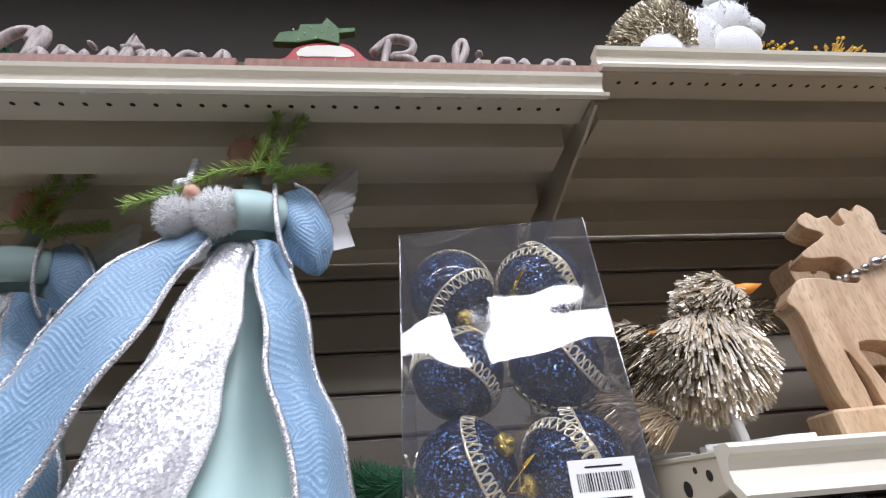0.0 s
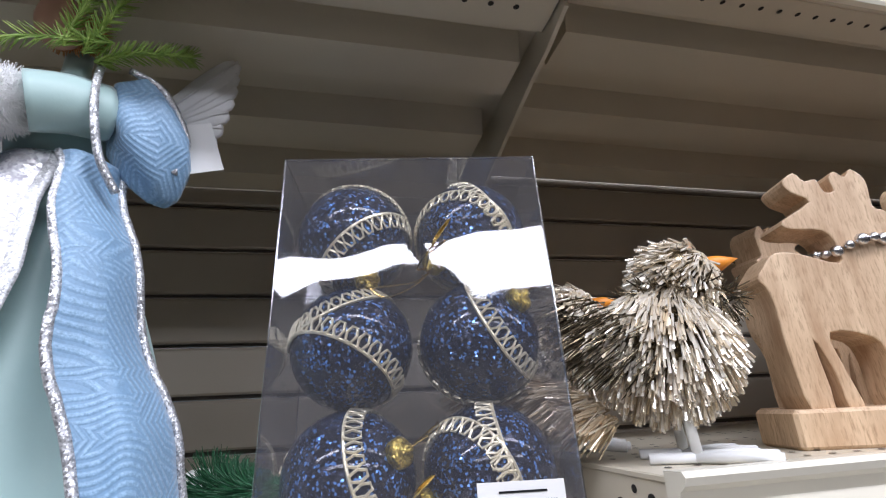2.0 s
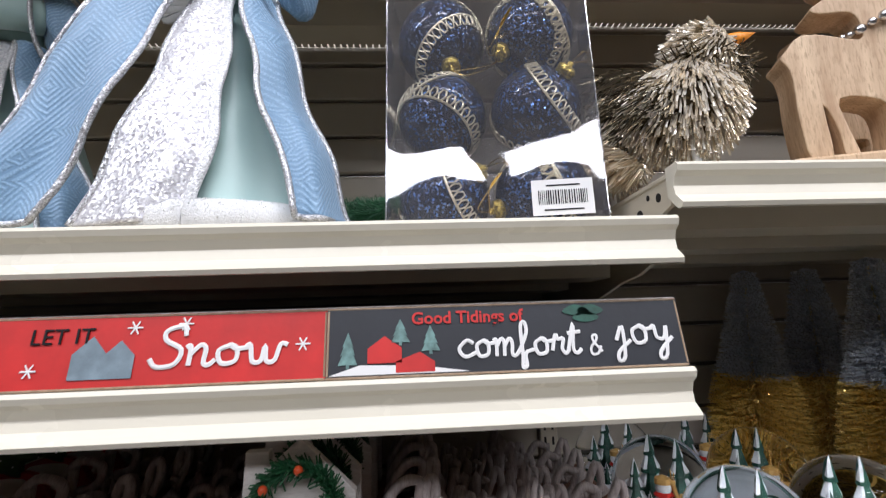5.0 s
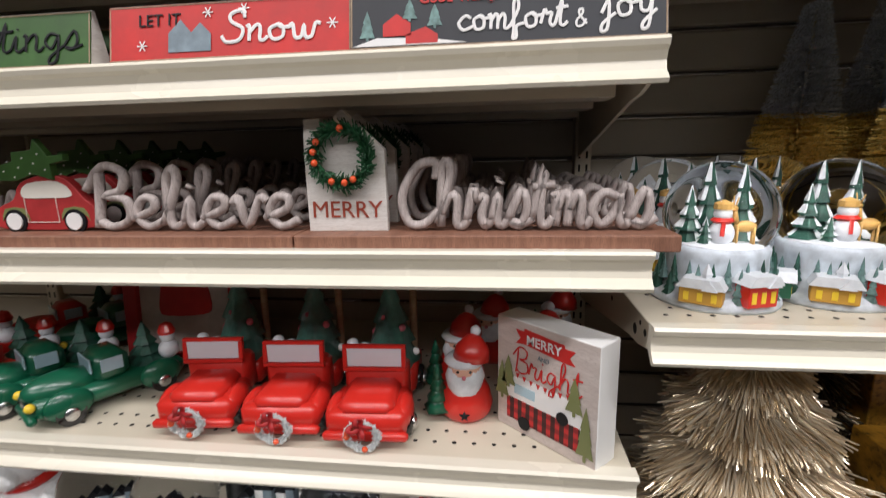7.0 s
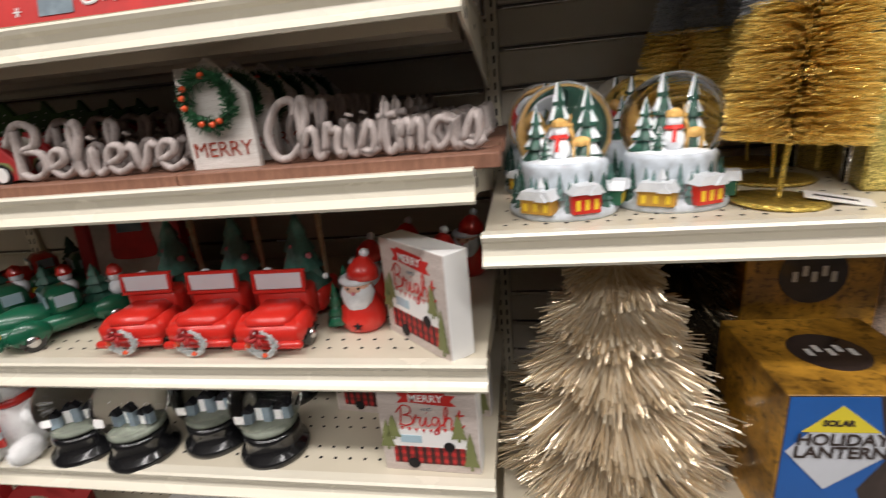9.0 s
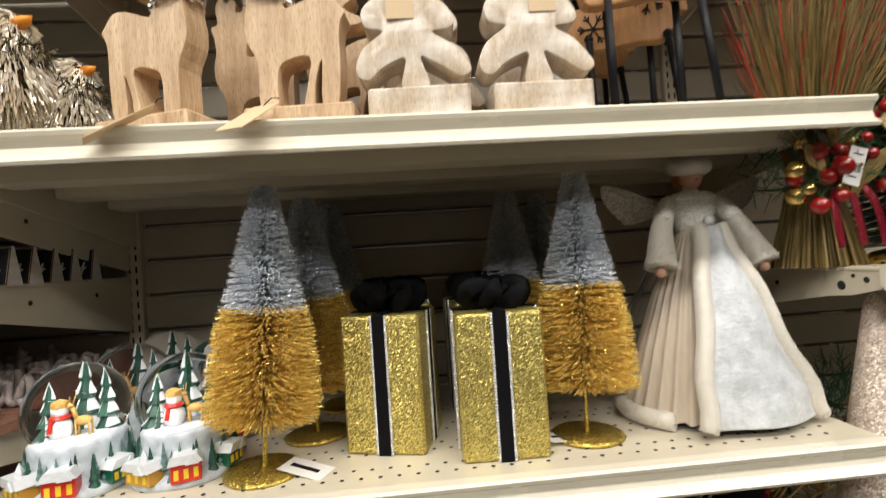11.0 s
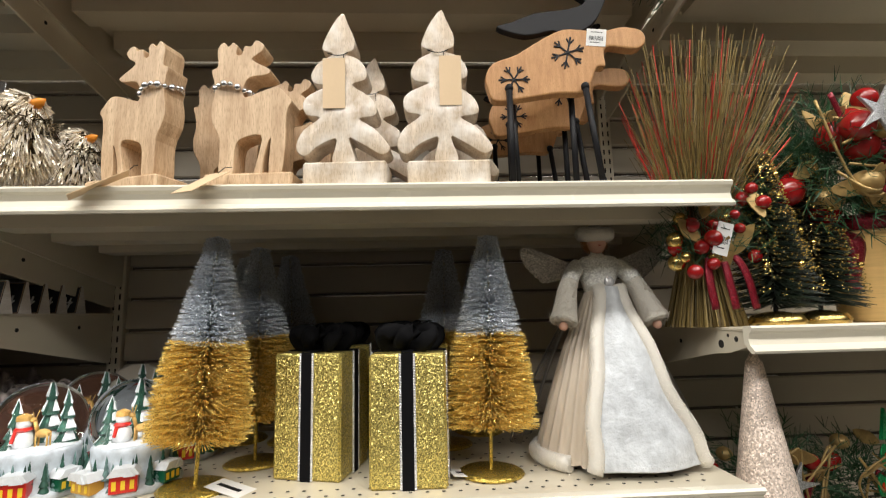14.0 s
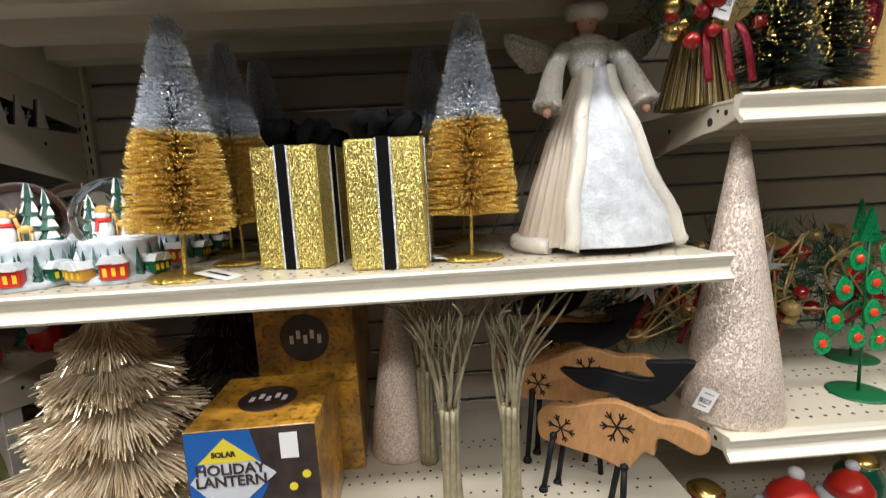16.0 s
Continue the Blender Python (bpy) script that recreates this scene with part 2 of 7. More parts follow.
def tube(points, r, seg=6, bm=None, flat=1.0, taper=None, m=None):
    """Sweeps a round (or flattened) section along 3D points."""
    b = bmesh.new()
    pts = [Vector(p) for p in points]
    rings = []
    up = Vector((0, 1, 0))
    for i, p in enumerate(pts):
        d = (pts[min(i + 1, len(pts) - 1)] - pts[max(i - 1, 0)])
        d = d.normalized() if d.length > 1e-9 else Vector((1, 0, 0))
        u = up if abs(d.dot(up)) < 0.95 else Vector((1, 0, 0))
        s = d.cross(u).normalized()
        w = s.cross(d).normalized()
        rr = r * (1 + (taper - 1) * i / max(1, len(pts) - 1)) if taper is not None else r
        rings.append([b.verts.new(p + s * rr * math.cos(a) + w * rr * flat * math.sin(a)) for a in (2 * math.pi * k / seg for k in range(seg))])
    for p, q in zip(rings, rings[1:]):
        for i in range(seg):
            j = (i + 1) % seg
            b.faces.new((p[i], p[j], q[j], q[i]))
    b.faces.new(rings[0][::-1])
    b.faces.new(rings[-1])
    return join(bm, b, m)


def blades(items, width, cross=False):
    """Thin tapered blades from (root, tip) pairs, each a closed three-sided spike."""
    verts, faces = [], []
    for a, c in items:
        a, c = Vector(a), Vector(c)
        d = (c - a)
        if d.length < 1e-6:
            continue
        d.normalize()
        s = d.orthogonal().normalized()
        q = d.cross(s)
        k = len(verts)
        for j in range(3):
            an = j * 2.0944 + len(verts) * 0.7
            o = (s * math.cos(an) + q * math.sin(an))
            verts.append(a + o * width)
        for j in range(3):
            an = j * 2.0944 + k * 0.7
            o = (s * math.cos(an) + q * math.sin(an))
            verts.append(c + o * width * (0.9 if cross else 0.35))
        faces += [(k, k + 1, k + 4, k + 3), (k + 1, k + 2, k + 5, k + 4), (k + 2, k, k + 3, k + 5), (k + 3, k + 4, k + 5)]
    me = bpy.data.meshes.new("tmp")
    me.from_pydata([tuple(v) for v in verts], [], faces)
    b = bmesh.new()
    b.from_mesh(me)
    bpy.data.meshes.remove(me)
    return b


def lettering(text, size, depth, bold=0.0):
    """Built-in font, as a mesh in the xz plane, its face towards -y, centred."""
    cu = bpy.data.curves.new("lettering", "FONT")
    cu.body, cu.size, cu.extrude, cu.align_x, cu.align_y = text, size, depth / 2, "CENTER", "CENTER"
    cu.offset, cu.resolution_u = bold, 3
    ob = bpy.data.objects.new("lettering", cu)
    me = bpy.data.meshes.new_from_object(ob)
    b = bmesh.new()
    b.from_mesh(me)
    b.transform(Matrix.Rotation(math.pi / 2, 4, "X"))
    bpy.data.objects.remove(ob)
    bpy.data.meshes.remove(me)
    return b


def rod(x0, z0, x1, z1, y, r):
    return tube([(x0, y, z0), (x1, y, z1)], r, 6)


# cursive letters: strokes of (x, z) in units of the x-height; the last number is the advance
SCRIPT = {
    "a": ([[(0.75, 0.85), (0.35, 1.0), (0.05, 0.5), (0.3, 0.02), (0.7, 0.4), (0.8, 0.95), (0.78, 0.3), (0.95, 0.0), (1.15, 0.2)]], 1.1),
    "b": ([[(0.0, 0.2), (0.35, 1.6), (0.25, 2.0), (0.1, 1.4), (0.1, 0.3), (0.4, 0.0), (0.75, 0.5), (0.45, 0.95), (0.15, 0.6)]], 0.9),
    "c": ([[(0.75, 0.8), (0.45, 1.0), (0.08, 0.5), (0.35, 0.02), (0.85, 0.25)]], 0.8),
    "e": ([[(0.0, 0.3), (0.55, 0.6), (0.6, 0.95), (0.3, 0.98), (0.1, 0.45), (0.4, 0.0), (0.85, 0.25)]], 0.82),
    "f": ([[(0.0, 0.1), (0.45, 1.3), (0.4, 2.0), (0.2, 1.7), (0.2, 0.0), (0.15, -0.7), (0.35, -0.6), (0.35, 0.1), (0.75, 0.3)]], 0.72),
    "h": ([[(0.0, 0.1), (0.4, 1.4), (0.4, 2.0), (0.2, 1.8), (0.12, 0.0)], [(0.14, 0.4), (0.45, 1.0), (0.65, 0.75), (0.62, 0.1), (0.8, 0.0), (0.98, 0.25)]], 0.92),
    "i": ([[(0.0, 0.2), (0.2, 0.95), (0.17, 0.2), (0.32, 0.0), (0.55, 0.25)], [(0.24, 1.35), (0.27, 1.42)]], 0.5),
    "j": ([[(0.0, 0.2), (0.3, 0.95), (0.25, -0.6), (0.0, -0.85), (0.05, -0.4), (0.6, 0.2)]], 0.6),
    "l": ([[(0.0, 0.1), (0.45, 1.5), (0.4, 2.0), (0.2, 1.6), (0.18, 0.3), (0.35, 0.0), (0.6, 0.25)]], 0.56),
    "m": ([[(0.0, 0.9), (0.12, 0.95), (0.1, 0.0)], [(0.12, 0.5), (0.35, 1.0), (0.48, 0.8), (0.45, 0.0)], [(0.47, 0.5), (0.72, 1.0), (0.85, 0.75), (0.82, 0.1), (0.98, 0.0), (1.15, 0.25)]], 1.1),
    "n": ([[(0.0, 0.9), (0.12, 0.95), (0.1, 0.0)], [(0.12, 0.5), (0.4, 1.0), (0.55, 0.8), (0.52, 0.1), (0.68, 0.0), (0.85, 0.25)]], 0.82),
    "o": ([[(0.5, 0.98), (0.1, 0.7), (0.2, 0.05), (0.6, 0.15), (0.62, 0.8), (0.4, 0.98), (0.6, 0.75), (0.95, 0.8)]], 0.88),
    "r": ([[(0.0, 0.2), (0.2, 1.15), (0.3, 0.85), (0.55, 0.9), (0.45, 0.3), (0.6, 0.0), (0.8, 0.25)]], 0.75),
    "s": ([[(0.0, 0.2), (0.4, 1.1), (0.55, 0.5), (0.35, 0.0), (0.05, 0.15), (0.4, 0.05), (0.75, 0.25)]], 0.7),
    "t": ([[(0.0, 0.2), (0.35, 1.8), (0.22, 0.3), (0.4, 0.0), (0.62, 0.25)], [(0.02, 1.2), (0.65, 1.28)]], 0.58),
    "u": ([[(0.0, 0.3), (0.15, 0.95), (0.15, 0.2), (0.4, 0.02), (0.65, 0.9), (0.62, 0.15), (0.8, 0.0), (0.95, 0.25)]], 0.9),
    "v": ([[(0.0, 0.8), (0.15, 0.95), (0.35, 0.05), (0.7, 0.95), (0.9, 0.85)]], 0.82),
    "w": ([[(0.0, 0.85), (0.12, 0.9), (0.2, 0.1), (0.45, 0.1), (0.55, 0.85), (0.6, 0.1), (0.85, 0.1), (1.0, 0.9), (1.2, 0.85)]], 1.1),
    "y": ([[(0.0, 0.8), (0.15, 0.9), (0.2, 0.3), (0.5, 0.25), (0.65, 0.9), (0.5, -0.6), (0.25, -0.8), (0.3, -0.4), (0.85, 0.3)]], 0.85),
    "g": ([[(0.65, 0.85), (0.3, 1.0), (0.08, 0.5), (0.35, 0.1), (0.62, 0.8), (0.55, -0.6), (0.25, -0.8), (0.3, -0.4), (0.85, 0.25)]], 0.85),
    "B": ([[(0.3, 1.9), (0.22, 0.9), (0.1, 0.0)], [(-0.1, 1.3), (0.4, 2.1), (0.95, 1.9), (0.85, 1.3), (0.4, 1.1), (0.95, 0.95), (1.0, 0.3), (0.5, 0.0), (0.1, 0.25)]], 1.1),
    "C": ([[(1.15, 1.5), (1.15, 2.0), (0.6, 1.9), (0.1, 1.0), (0.25, 0.15), (0.75, 0.05), (1.25, 0.5)]], 1.15),
    "S": ([[(0.95, 1.5), (0.85, 2.0), (0.4, 1.8), (0.4, 1.3), (0.85, 0.8), (0.7, 0.1), (0.2, 0.0), (0.0, 0.4)]], 1.0),
    "&": ([[(0.9, 0.2), (0.4, 0.9), (0.35, 1.3), (0.6, 1.35), (0.55, 1.0), (0.15, 0.5), (0.2, 0.05), (0.6, 0.1), (0.85, 0.6)]], 1.1),
    " ": ([], 0.6),
}


def script(text, width, height, r, flat=1.0, seg=5, n=4, bm=None):
    """Cursive word: its strokes fill width (x from 0) and x-height height, on the xz plane."""
    total = sum(SCRIPT[c][1] for c in text)
    k = width / total
    x = 0.0
    bm = bm or bmesh.new()
    for c in text:
        strokes, adv = SCRIPT[c]
        for s in strokes:
            tube(spline([((x + p) * k, 0, q * height) for p, q in s], n), r, seg, bm, flat)
        x += adv
    return bm

# ---------------------------------------------------------------- the setting
BACK, FRONT = 0.885, 0.40
POSTS = [-2.207, -0.970, 0.267, 1.504, 2.741]
SHELVES = {
    0: [1.72, 1.24, 0.86, 0.50],
    1: [1.950, 1.471, 1.341, 1.136, 0.876, 0.670, 0.400],
    2: [2.000, 1.520, 1.055, 0.590],
    3: [1.942, 1.289, 0.752, 0.430],
}

floor = part("floor", box(-6, 7, -4.9, 1.3, -0.1, 0), FLOORM)
tagged(floor, "dark vinyl tile floor of the shop aisle", "floor", kind="structure")
ceiling = part("ceiling", box(-6, 7, -4.9, 1.3, 3.5, 3.6), CEILM)
tagged(ceiling, "white suspended shop ceiling", "ceiling", kind="structure")
for wname, wb in (("wall_north", (-6, 7, 1.2, 1.3)), ("wall_south", (-6, 7, -5.0, -4.9)), ("wall_west", (-6.1, -6, -4.9, 1.2)), ("wall_east", (7, 7.1, -4.9, 1.2))):
    w = part(wname, box(*wb, 0, 3.5), PLASTER)
    tagged(w, "plain painted shop wall", "wall", kind="structure")

# unseen low wall, added across the aisle to hold off low light
aisle = part("wall_light_block", box(-5.9, 6.9, -2.0, -1.9, 0.001, 1.95, 0.004), PLASTER)
tagged(aisle, "unseen plain low wall added across the aisle to block light", "wall", kind="structure")

for lx, ly in LAMPS + FAR_LAMPS:
    fx = thing("ceiling_light", "white fluorescent ceiling light fitting with open louvre", "ceiling light", pose(lx, ly, 3.5), "ceiling lights")
    hw, hd = (1.15, 0.17) if ly > -1 else (0.62, 0.34)
    part("housing", box(-hw, hw, -hd, hd, -0.10, -0.004, 0.01), WHITE, fx)
    part("rim", box(-hw, hw, -hd, -hd + 0.02, -0.17, -0.104), WHITE, fx)
    part("rim", box(-hw, hw, hd - 0.02, hd, -0.17, -0.104), WHITE, fx)


def shelf(name, x0, x1, z, label, holes=True):
    """A metal gondola shelf: deck, price channel, ribs below, two tapered brackets."""
    s = thing(name, label, "shelf", pose(x0, 0, z))
    w = x1 - x0
    deck = part("deck", box(0.004, w - 0.004, FRONT + 0.012, BACK - 0.012, -0.005, 0, 0.001), ALMOND, s)
    part("front_flange", box(0.012, w - 0.012, FRONT + 0.0125, FRONT + 0.058, -0.022, -0.0051, 0.002), ALMOND, s)
    vs, fs = [], []
    for i in range(int((w - 0.04) / 0.0127)):
        cx = 0.02 + i * 0.0127
        k = len(vs)
        vs += [(cx, BACK - 0.0118, -0.004), (cx + 0.0096, BACK - 0.0118, -0.004), (cx + 0.0096, BACK - 0.0008, -0.004), (cx, BACK - 0.0008, -0.004)]
        fs.append((k, k + 1, k + 2, k + 3))
    me = bpy.data.meshes.new("rear_comb")
    me.from_pydata(vs, [], fs)
    me.materials.append(ALMOND)
    comb = new("rear_comb", me)
    comb.parent = s
    tagged(comb, kind="stuff")
    # price channel, a shallow C with rolled lips
    prof = [(0.0, 0.004), (-0.006, 0.0045), (-0.009, 0.001), (-0.007, -0.004), (-0.002, -0.008), (0.001, -0.016), (-0.001, -0.025), (-0.007, -0.030), (-0.011, -0.034), (-0.009, -0.038), (-0.003, -0.038), (0.004, -0.032), (0.012, -0.024), (0.012, 0.0035)]
    b = bmesh.new()
    ra = [b.verts.new((0.002, FRONT + p, q)) for p, q in prof]
    rb = [b.verts.new((w - 0.002, FRONT + p, q)) for p, q in prof]
    for i in range(len(prof)):
        j = (i + 1) % len(prof)
        b.faces.new((ra[i], ra[j], rb[j], rb[i]))
    b.faces.new(ra[::-1])
    b.faces.new(rb)
    bmesh.ops.recalc_face_normals(b, faces=b.faces)
    part("price_channel", b, LIPMAT, s)
    for y0, dz in ((0.475, 0.036), (0.61, 0.038), (0.745, 0.042)):
        o = [(y0, -0.0051), (y0 + 0.006, -0.005 - dz), (y0 + 0.06, -0.005 - dz), (y0 + 0.072, -0.0051)]
        b = slab(o, w - 0.06, 0.003)
        b.transform(Matrix(((0, 1, 0, 0.03), (1, 0, 0, 0), (0, 0, 1, 0), (0, 0, 0, 1))))
        bmesh.ops.recalc_face_normals(b, faces=b.faces)
        part("rib", b, ALMOND, s)
    for bx in (0.006, w - 0.0105):
        o = [(FRONT + 0.014, -0.001), (FRONT + 0.014, -0.03), (FRONT + 0.06, -0.042), (FRONT + 0.1, -0.046), (BACK - 0.03, -0.115), (BACK - 0.012, -0.115), (BACK - 0.012, -0.001)]
        b = slab(o, 0.0045)
        b.transform(Matrix(((0, 1, 0, bx), (1, 0, 0, 0), (0, 0, 1, 0), (0, 0, 0, 1))))
        bmesh.ops.recalc_face_normals(b, faces=b.faces)
        part("bracket", b, ALMOND, s)
        side = bx - 0.0004 if bx < 0.1 else bx + 0.0049
        for hy, hz, hr in ((FRONT + 0.035, -0.018, 0.0045), (FRONT + 0.055, -0.013, 0.003), (FRONT + 0.075, -0.028, 0.007), (FRONT + 0.2, -0.03, 0.004), (FRONT + 0.36, -0.03, 0.004)):
            part("bracket_hole", lathe([(hr, -0.0003), (hr, 0.0003)], 12, None, pose(side, hy, hz, 0, 90, 0)), HOLE, s)
    if holes:
        vs, fs = [], []
        rows_y = [FRONT + 0.045, FRONT + 0.07, FRONT + 0.12, FRONT + 0.145, FRONT + 0.2, FRONT + 0.225, FRONT + 0.3, FRONT + 0.325]
        for ri, hy in enumerate(rows_y):
            cnt = int((w - 0.06) / 0.0254)
            for i in range(cnt):
                cx = 0.03 + (i + 0.5 * (ri % 2)) * 0.0254
                for zz, hq in (((0.0006, hy), (-0.0226, FRONT + 0.03)) if ri == 1 else ((0.0006, hy),)):
                    k = len(vs)
                    vs += [(cx + 0.0031 * math.cos(a), hq + 0.0031 * math.sin(a), zz) for a in (j * math.pi / 4 for j in range(8))]
                    fs.append(tuple(range(k, k + 8)))
        me = bpy.data.meshes.new("perforations")
        me.from_pydata(vs, [], fs)
        me.materials.append(HOLE)
        ob = new("perforations", me)
        ob.parent = s
        tagged(ob, kind="stuff")
    return s


for bay, levels in SHELVES.items():
    for z in levels:
        shelf("metal_shelf", POSTS[bay], POSTS[bay + 1], z, "almond enamelled metal gondola shelf with perforated deck and price channel")
    shelf("base_shelf", POSTS[bay], POSTS[bay + 1], 0.16, "almond metal base deck of the gondola", False)
    kick = part("kick_plate", box(POSTS[bay] + 0.004, POSTS[bay + 1] - 0.004, FRONT + 0.02, FRONT + 0.03, 0.001, 0.115), ALMOND)
    tagged(kick, "almond metal kick plate under the gondola", "kick plate", kind="structure")

for px in POSTS:
    post = thing("gondola_upright", "almond steel upright with a row of slots", "upright", pose(px, 0, 0))
    part("post", box(-0.016, 0.016, BACK - 0.012, BACK + 0.05, 0, 2.55, 0.002), ALMOND, post)
    vs, fs = [], []
    for i in range(98):
        zc = 0.06 + i * 0.0254
        for sx in (-0.007, 0.007):
            k = len(vs)
            vs += [(sx - 0.002, BACK - 0.0124, zc - 0.007), (sx + 0.002, BACK - 0.0124, zc - 0.007), (sx + 0.002, BACK - 0.0124, zc + 0.007), (sx - 0.002, BACK - 0.0124, zc + 0.007)]
            fs.append((k, k + 1, k + 2, k + 3))
    me = bpy.data.meshes.new("slots")
    me.from_pydata(vs, [], fs)
    me.materials.append(HOLE)
    ob = new("slots", me)
    ob.parent = post
    tagged(ob, kind="stuff")

# ---------------------------------------------------------------- kit for the goods
rng = random.Random(7)


def multi(name, pieces, label, category, m, group=""):
    """One mesh from several shapes, each with its own material."""
    bm, mats = bmesh.new(), []
    for b, mat in pieces:
        if mat not in mats:
            mats.append(mat)
        k = mats.index(mat)
        for f in b.faces:
            f.material_index = k
            f.smooth = True
        join(bm, b)
    me = bpy.data.meshes.new(name)
    bm.to_mesh(me)
    bm.free()
    for mat in mats:
        me.materials.append(mat)
    ob = new(name, me)
    ob.matrix_basis = m
    return tagged(ob, label, category, group)


def fuzz(src, n, length, width, lean=(0, 0, 0), jitter=0.35, seed=1, sink=0.0, cross=False, keep=False):
    """Short blades that stand on a shape's surface and lean one way."""
    r = random.Random(seed)
    tri = bmesh.new()
    me = bpy.data.meshes.new("tmp")
    src.to_mesh(me)
    tri.from_mesh(me)
    bpy.data.meshes.remove(me)
    if not keep:
        src.free()
    bmesh.ops.triangulate(tri, faces=tri.faces)
    fs = list(tri.faces)
    areas = [f.calc_area() for f in fs]
    items, lv = [], Vector(lean)
    for f in r.choices(fs, weights=areas, k=n):
        a, b, c = (v.co for v in f.verts)
        u, v = r.random(), r.random()
        if u + v > 1:
            u, v = 1 - u, 1 - v
        p = a + (b - a) * u + (c - a) * v
        d = (f.normal + lv + Vector((r.uniform(-1, 1), r.uniform(-1, 1), r.uniform(-1, 1))) * jitter).normalized()
        k = length * r.uniform(0.6, 1.15)
        items.append((p - f.normal * sink, p + d * k))
    tri.free()
    return blades(items, width, cross)


def brush(h0, h1, r0, r1, n, rows, width, seed=1, droop=0.0, power=1.0, blunt=False):
    """Bristles of a bottle-brush tree in rows round a wire."""
    r = random.Random(seed)
    items = []
    for i in range(n):
        row = int(r.random() ** 0.85 * rows) / rows
        z = h0 + (h1 - h0) * row
        rad = (r0 + (r1 - r0) * row ** power) * r.uniform(0.82, 1.06)
        a = r.uniform(0, 2 * math.pi)
        tip = (rad * math.cos(a), rad * math.sin(a), z + r.uniform(-0.004, 0.004) - droop * rad)
        items.append(((0, 0, z + r.uniform(-0.006, 0.006) + 0.004), tip))
    return blades(items, width, blunt)


def outline(points, n=4):
    """A closed smooth outline from a few (x, z) points."""
    return [(p.x, p.y) for p in spline([(x, z, 0) for x, z in points], n, True)]


def disc(r, h, mat, name, parent, seg=28, label=""):
    return part(name, lathe([(0, 0), (r * 0.97, 0), (r, h * 0.4), (r * 0.9, h), (0, h)], seg), mat, parent, label, True)


def price_tag(m, w=0.03, h=0.045, card=None, bars=True, label="white printed paper price tag"):
    """A card tag with a bar code."""
    t = thing("price_tag", label, "tag", m)
    part("card", box(-w / 2, w / 2, 0, 0.0008, -h, 0), card or PAPER, t)
    if bars:
        b = None
        x = -w * 0.36
        while x < w * 0.36:
            bw = rng.choice((0.0004, 0.0006, 0.0009))
            b = box(x, x + bw, -0.0004, 0.0002, -h * 0.66, -h * 0.42, 0, b)
            x += bw + rng.choice((0.0008, 0.0013))
        b = box(-w * 0.3, w * 0.3, -0.0004, 0.0002, -h * 0.2, -h * 0.17, 0, b)
        b = box(-w * 0.3, w * 0.2, -0.0004, 0.0002, -h * 0.8, -h * 0.77, 0, b)
        tagged(part("bar_code", b, BLACK, t), kind="stuff")
    return t


def bow(r, mat, parent, m, loops=6, w=0.35):
    """Ribbon bow: loops of tube round a knot, each a part."""
    for i in range(loops):
        a = 2 * math.pi * i / loops + 0.2
        d = Vector((math.cos(a), math.sin(a), 0))
        s = Vector((-math.sin(a), math.cos(a), 0))
        pts = [Vector((0, 0, 0)), d * r * 0.5 + s * r * 0.2 + Vector((0, 0, r * 0.5)), d * r + Vector((0, 0, r * 0.45)), d * r * 0.7 - s * r * 0.2 + Vector((0, 0, r * 0.05)), Vector((0, 0, 0))]
        part("bow_loop", tube([m @ p for p in spline(pts, 4)], r * w * 0.5, 6, None, 0.3), mat, parent, "", True)
    part("bow_knot", ball(r * 0.25, m, None, 8, 6), mat, parent, "", True)


SILVERTIN = strands("silver_bristle", (0.5, 0.55, 0.63), (0.95, 0.97, 1.0), 0.3, 0.25)
GOLDTIN = strands("gold_bristle", (0.72, 0.44, 0.05), (1.0, 0.8, 0.26), 0.3, 0.25)
CHAMP = strands("champagne_tinsel", (0.6, 0.44, 0.25), (1.0, 0.92, 0.74), 0.2, 0.5)
CHAMPB = strands("champagne_bristle", (0.74, 0.6, 0.38), (1.0, 0.98, 0.93), 0.22, 0.4)
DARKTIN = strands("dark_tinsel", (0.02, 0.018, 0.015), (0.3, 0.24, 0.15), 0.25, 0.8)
BLACKBR = strands("black_green_bristle", (0.004, 0.008, 0.005), (0.02, 0.035, 0.02), 0.5, 0.0)
FURM = strands("cream_fur", (0.82, 0.75, 0.63), (0.93, 0.88, 0.79), 0.9, 0.0, 0.4)
FURW = strands("white_fur", (0.84, 0.84, 0.83), (0.92, 0.92, 0.91), 0.9, 0.0, 0.4)
WOOD_A = wood("mango_wood", (0.46, 0.29, 0.16), (0.82, 0.62, 0.4), (4, 4, 0.7), 0.45, 13)
WOOD_B = wood("limed_wood", (0.42, 0.31, 0.2), (0.8, 0.68, 0.53), (5, 1, 1), 0.36, 12, 0.3, (0.86, 0.82, 0.76))
WOOD_T = wood("tan_board", (0.42, 0.2, 0.07), (0.62, 0.34, 0.14), (6, 1, 1), 0.5, 20)
GLASS = clear("water_filled_globe_glass", (1, 1, 1), 0.0, 1.18)
PVC = film("clear_pvc_sheet", 0.08, 0.03, 0.2, 8.0, 3.0, 0.02)
SNOW = plain("white_resin_snow", (0.74, 0.77, 0.8), 0.4, vary=0.14, big=60)
NAVYGLIT = glitter("navy_glitter", (0.006, 0.012, 0.045), 640, 0.5, 0.2, 0.2, 1.1, 0.8, (0.84, (0.2, 0.42, 0.95)))
SEQUIN = glitter("silver_sequins", (0.84, 0.82, 0.9), 460, 0.3, 0.22, 0.78, 0.4)
PINKGLIT = glitter("blush_beads", (0.82, 0.67, 0.57), 420, 0.15, 0.3, 0.62, 0.6)


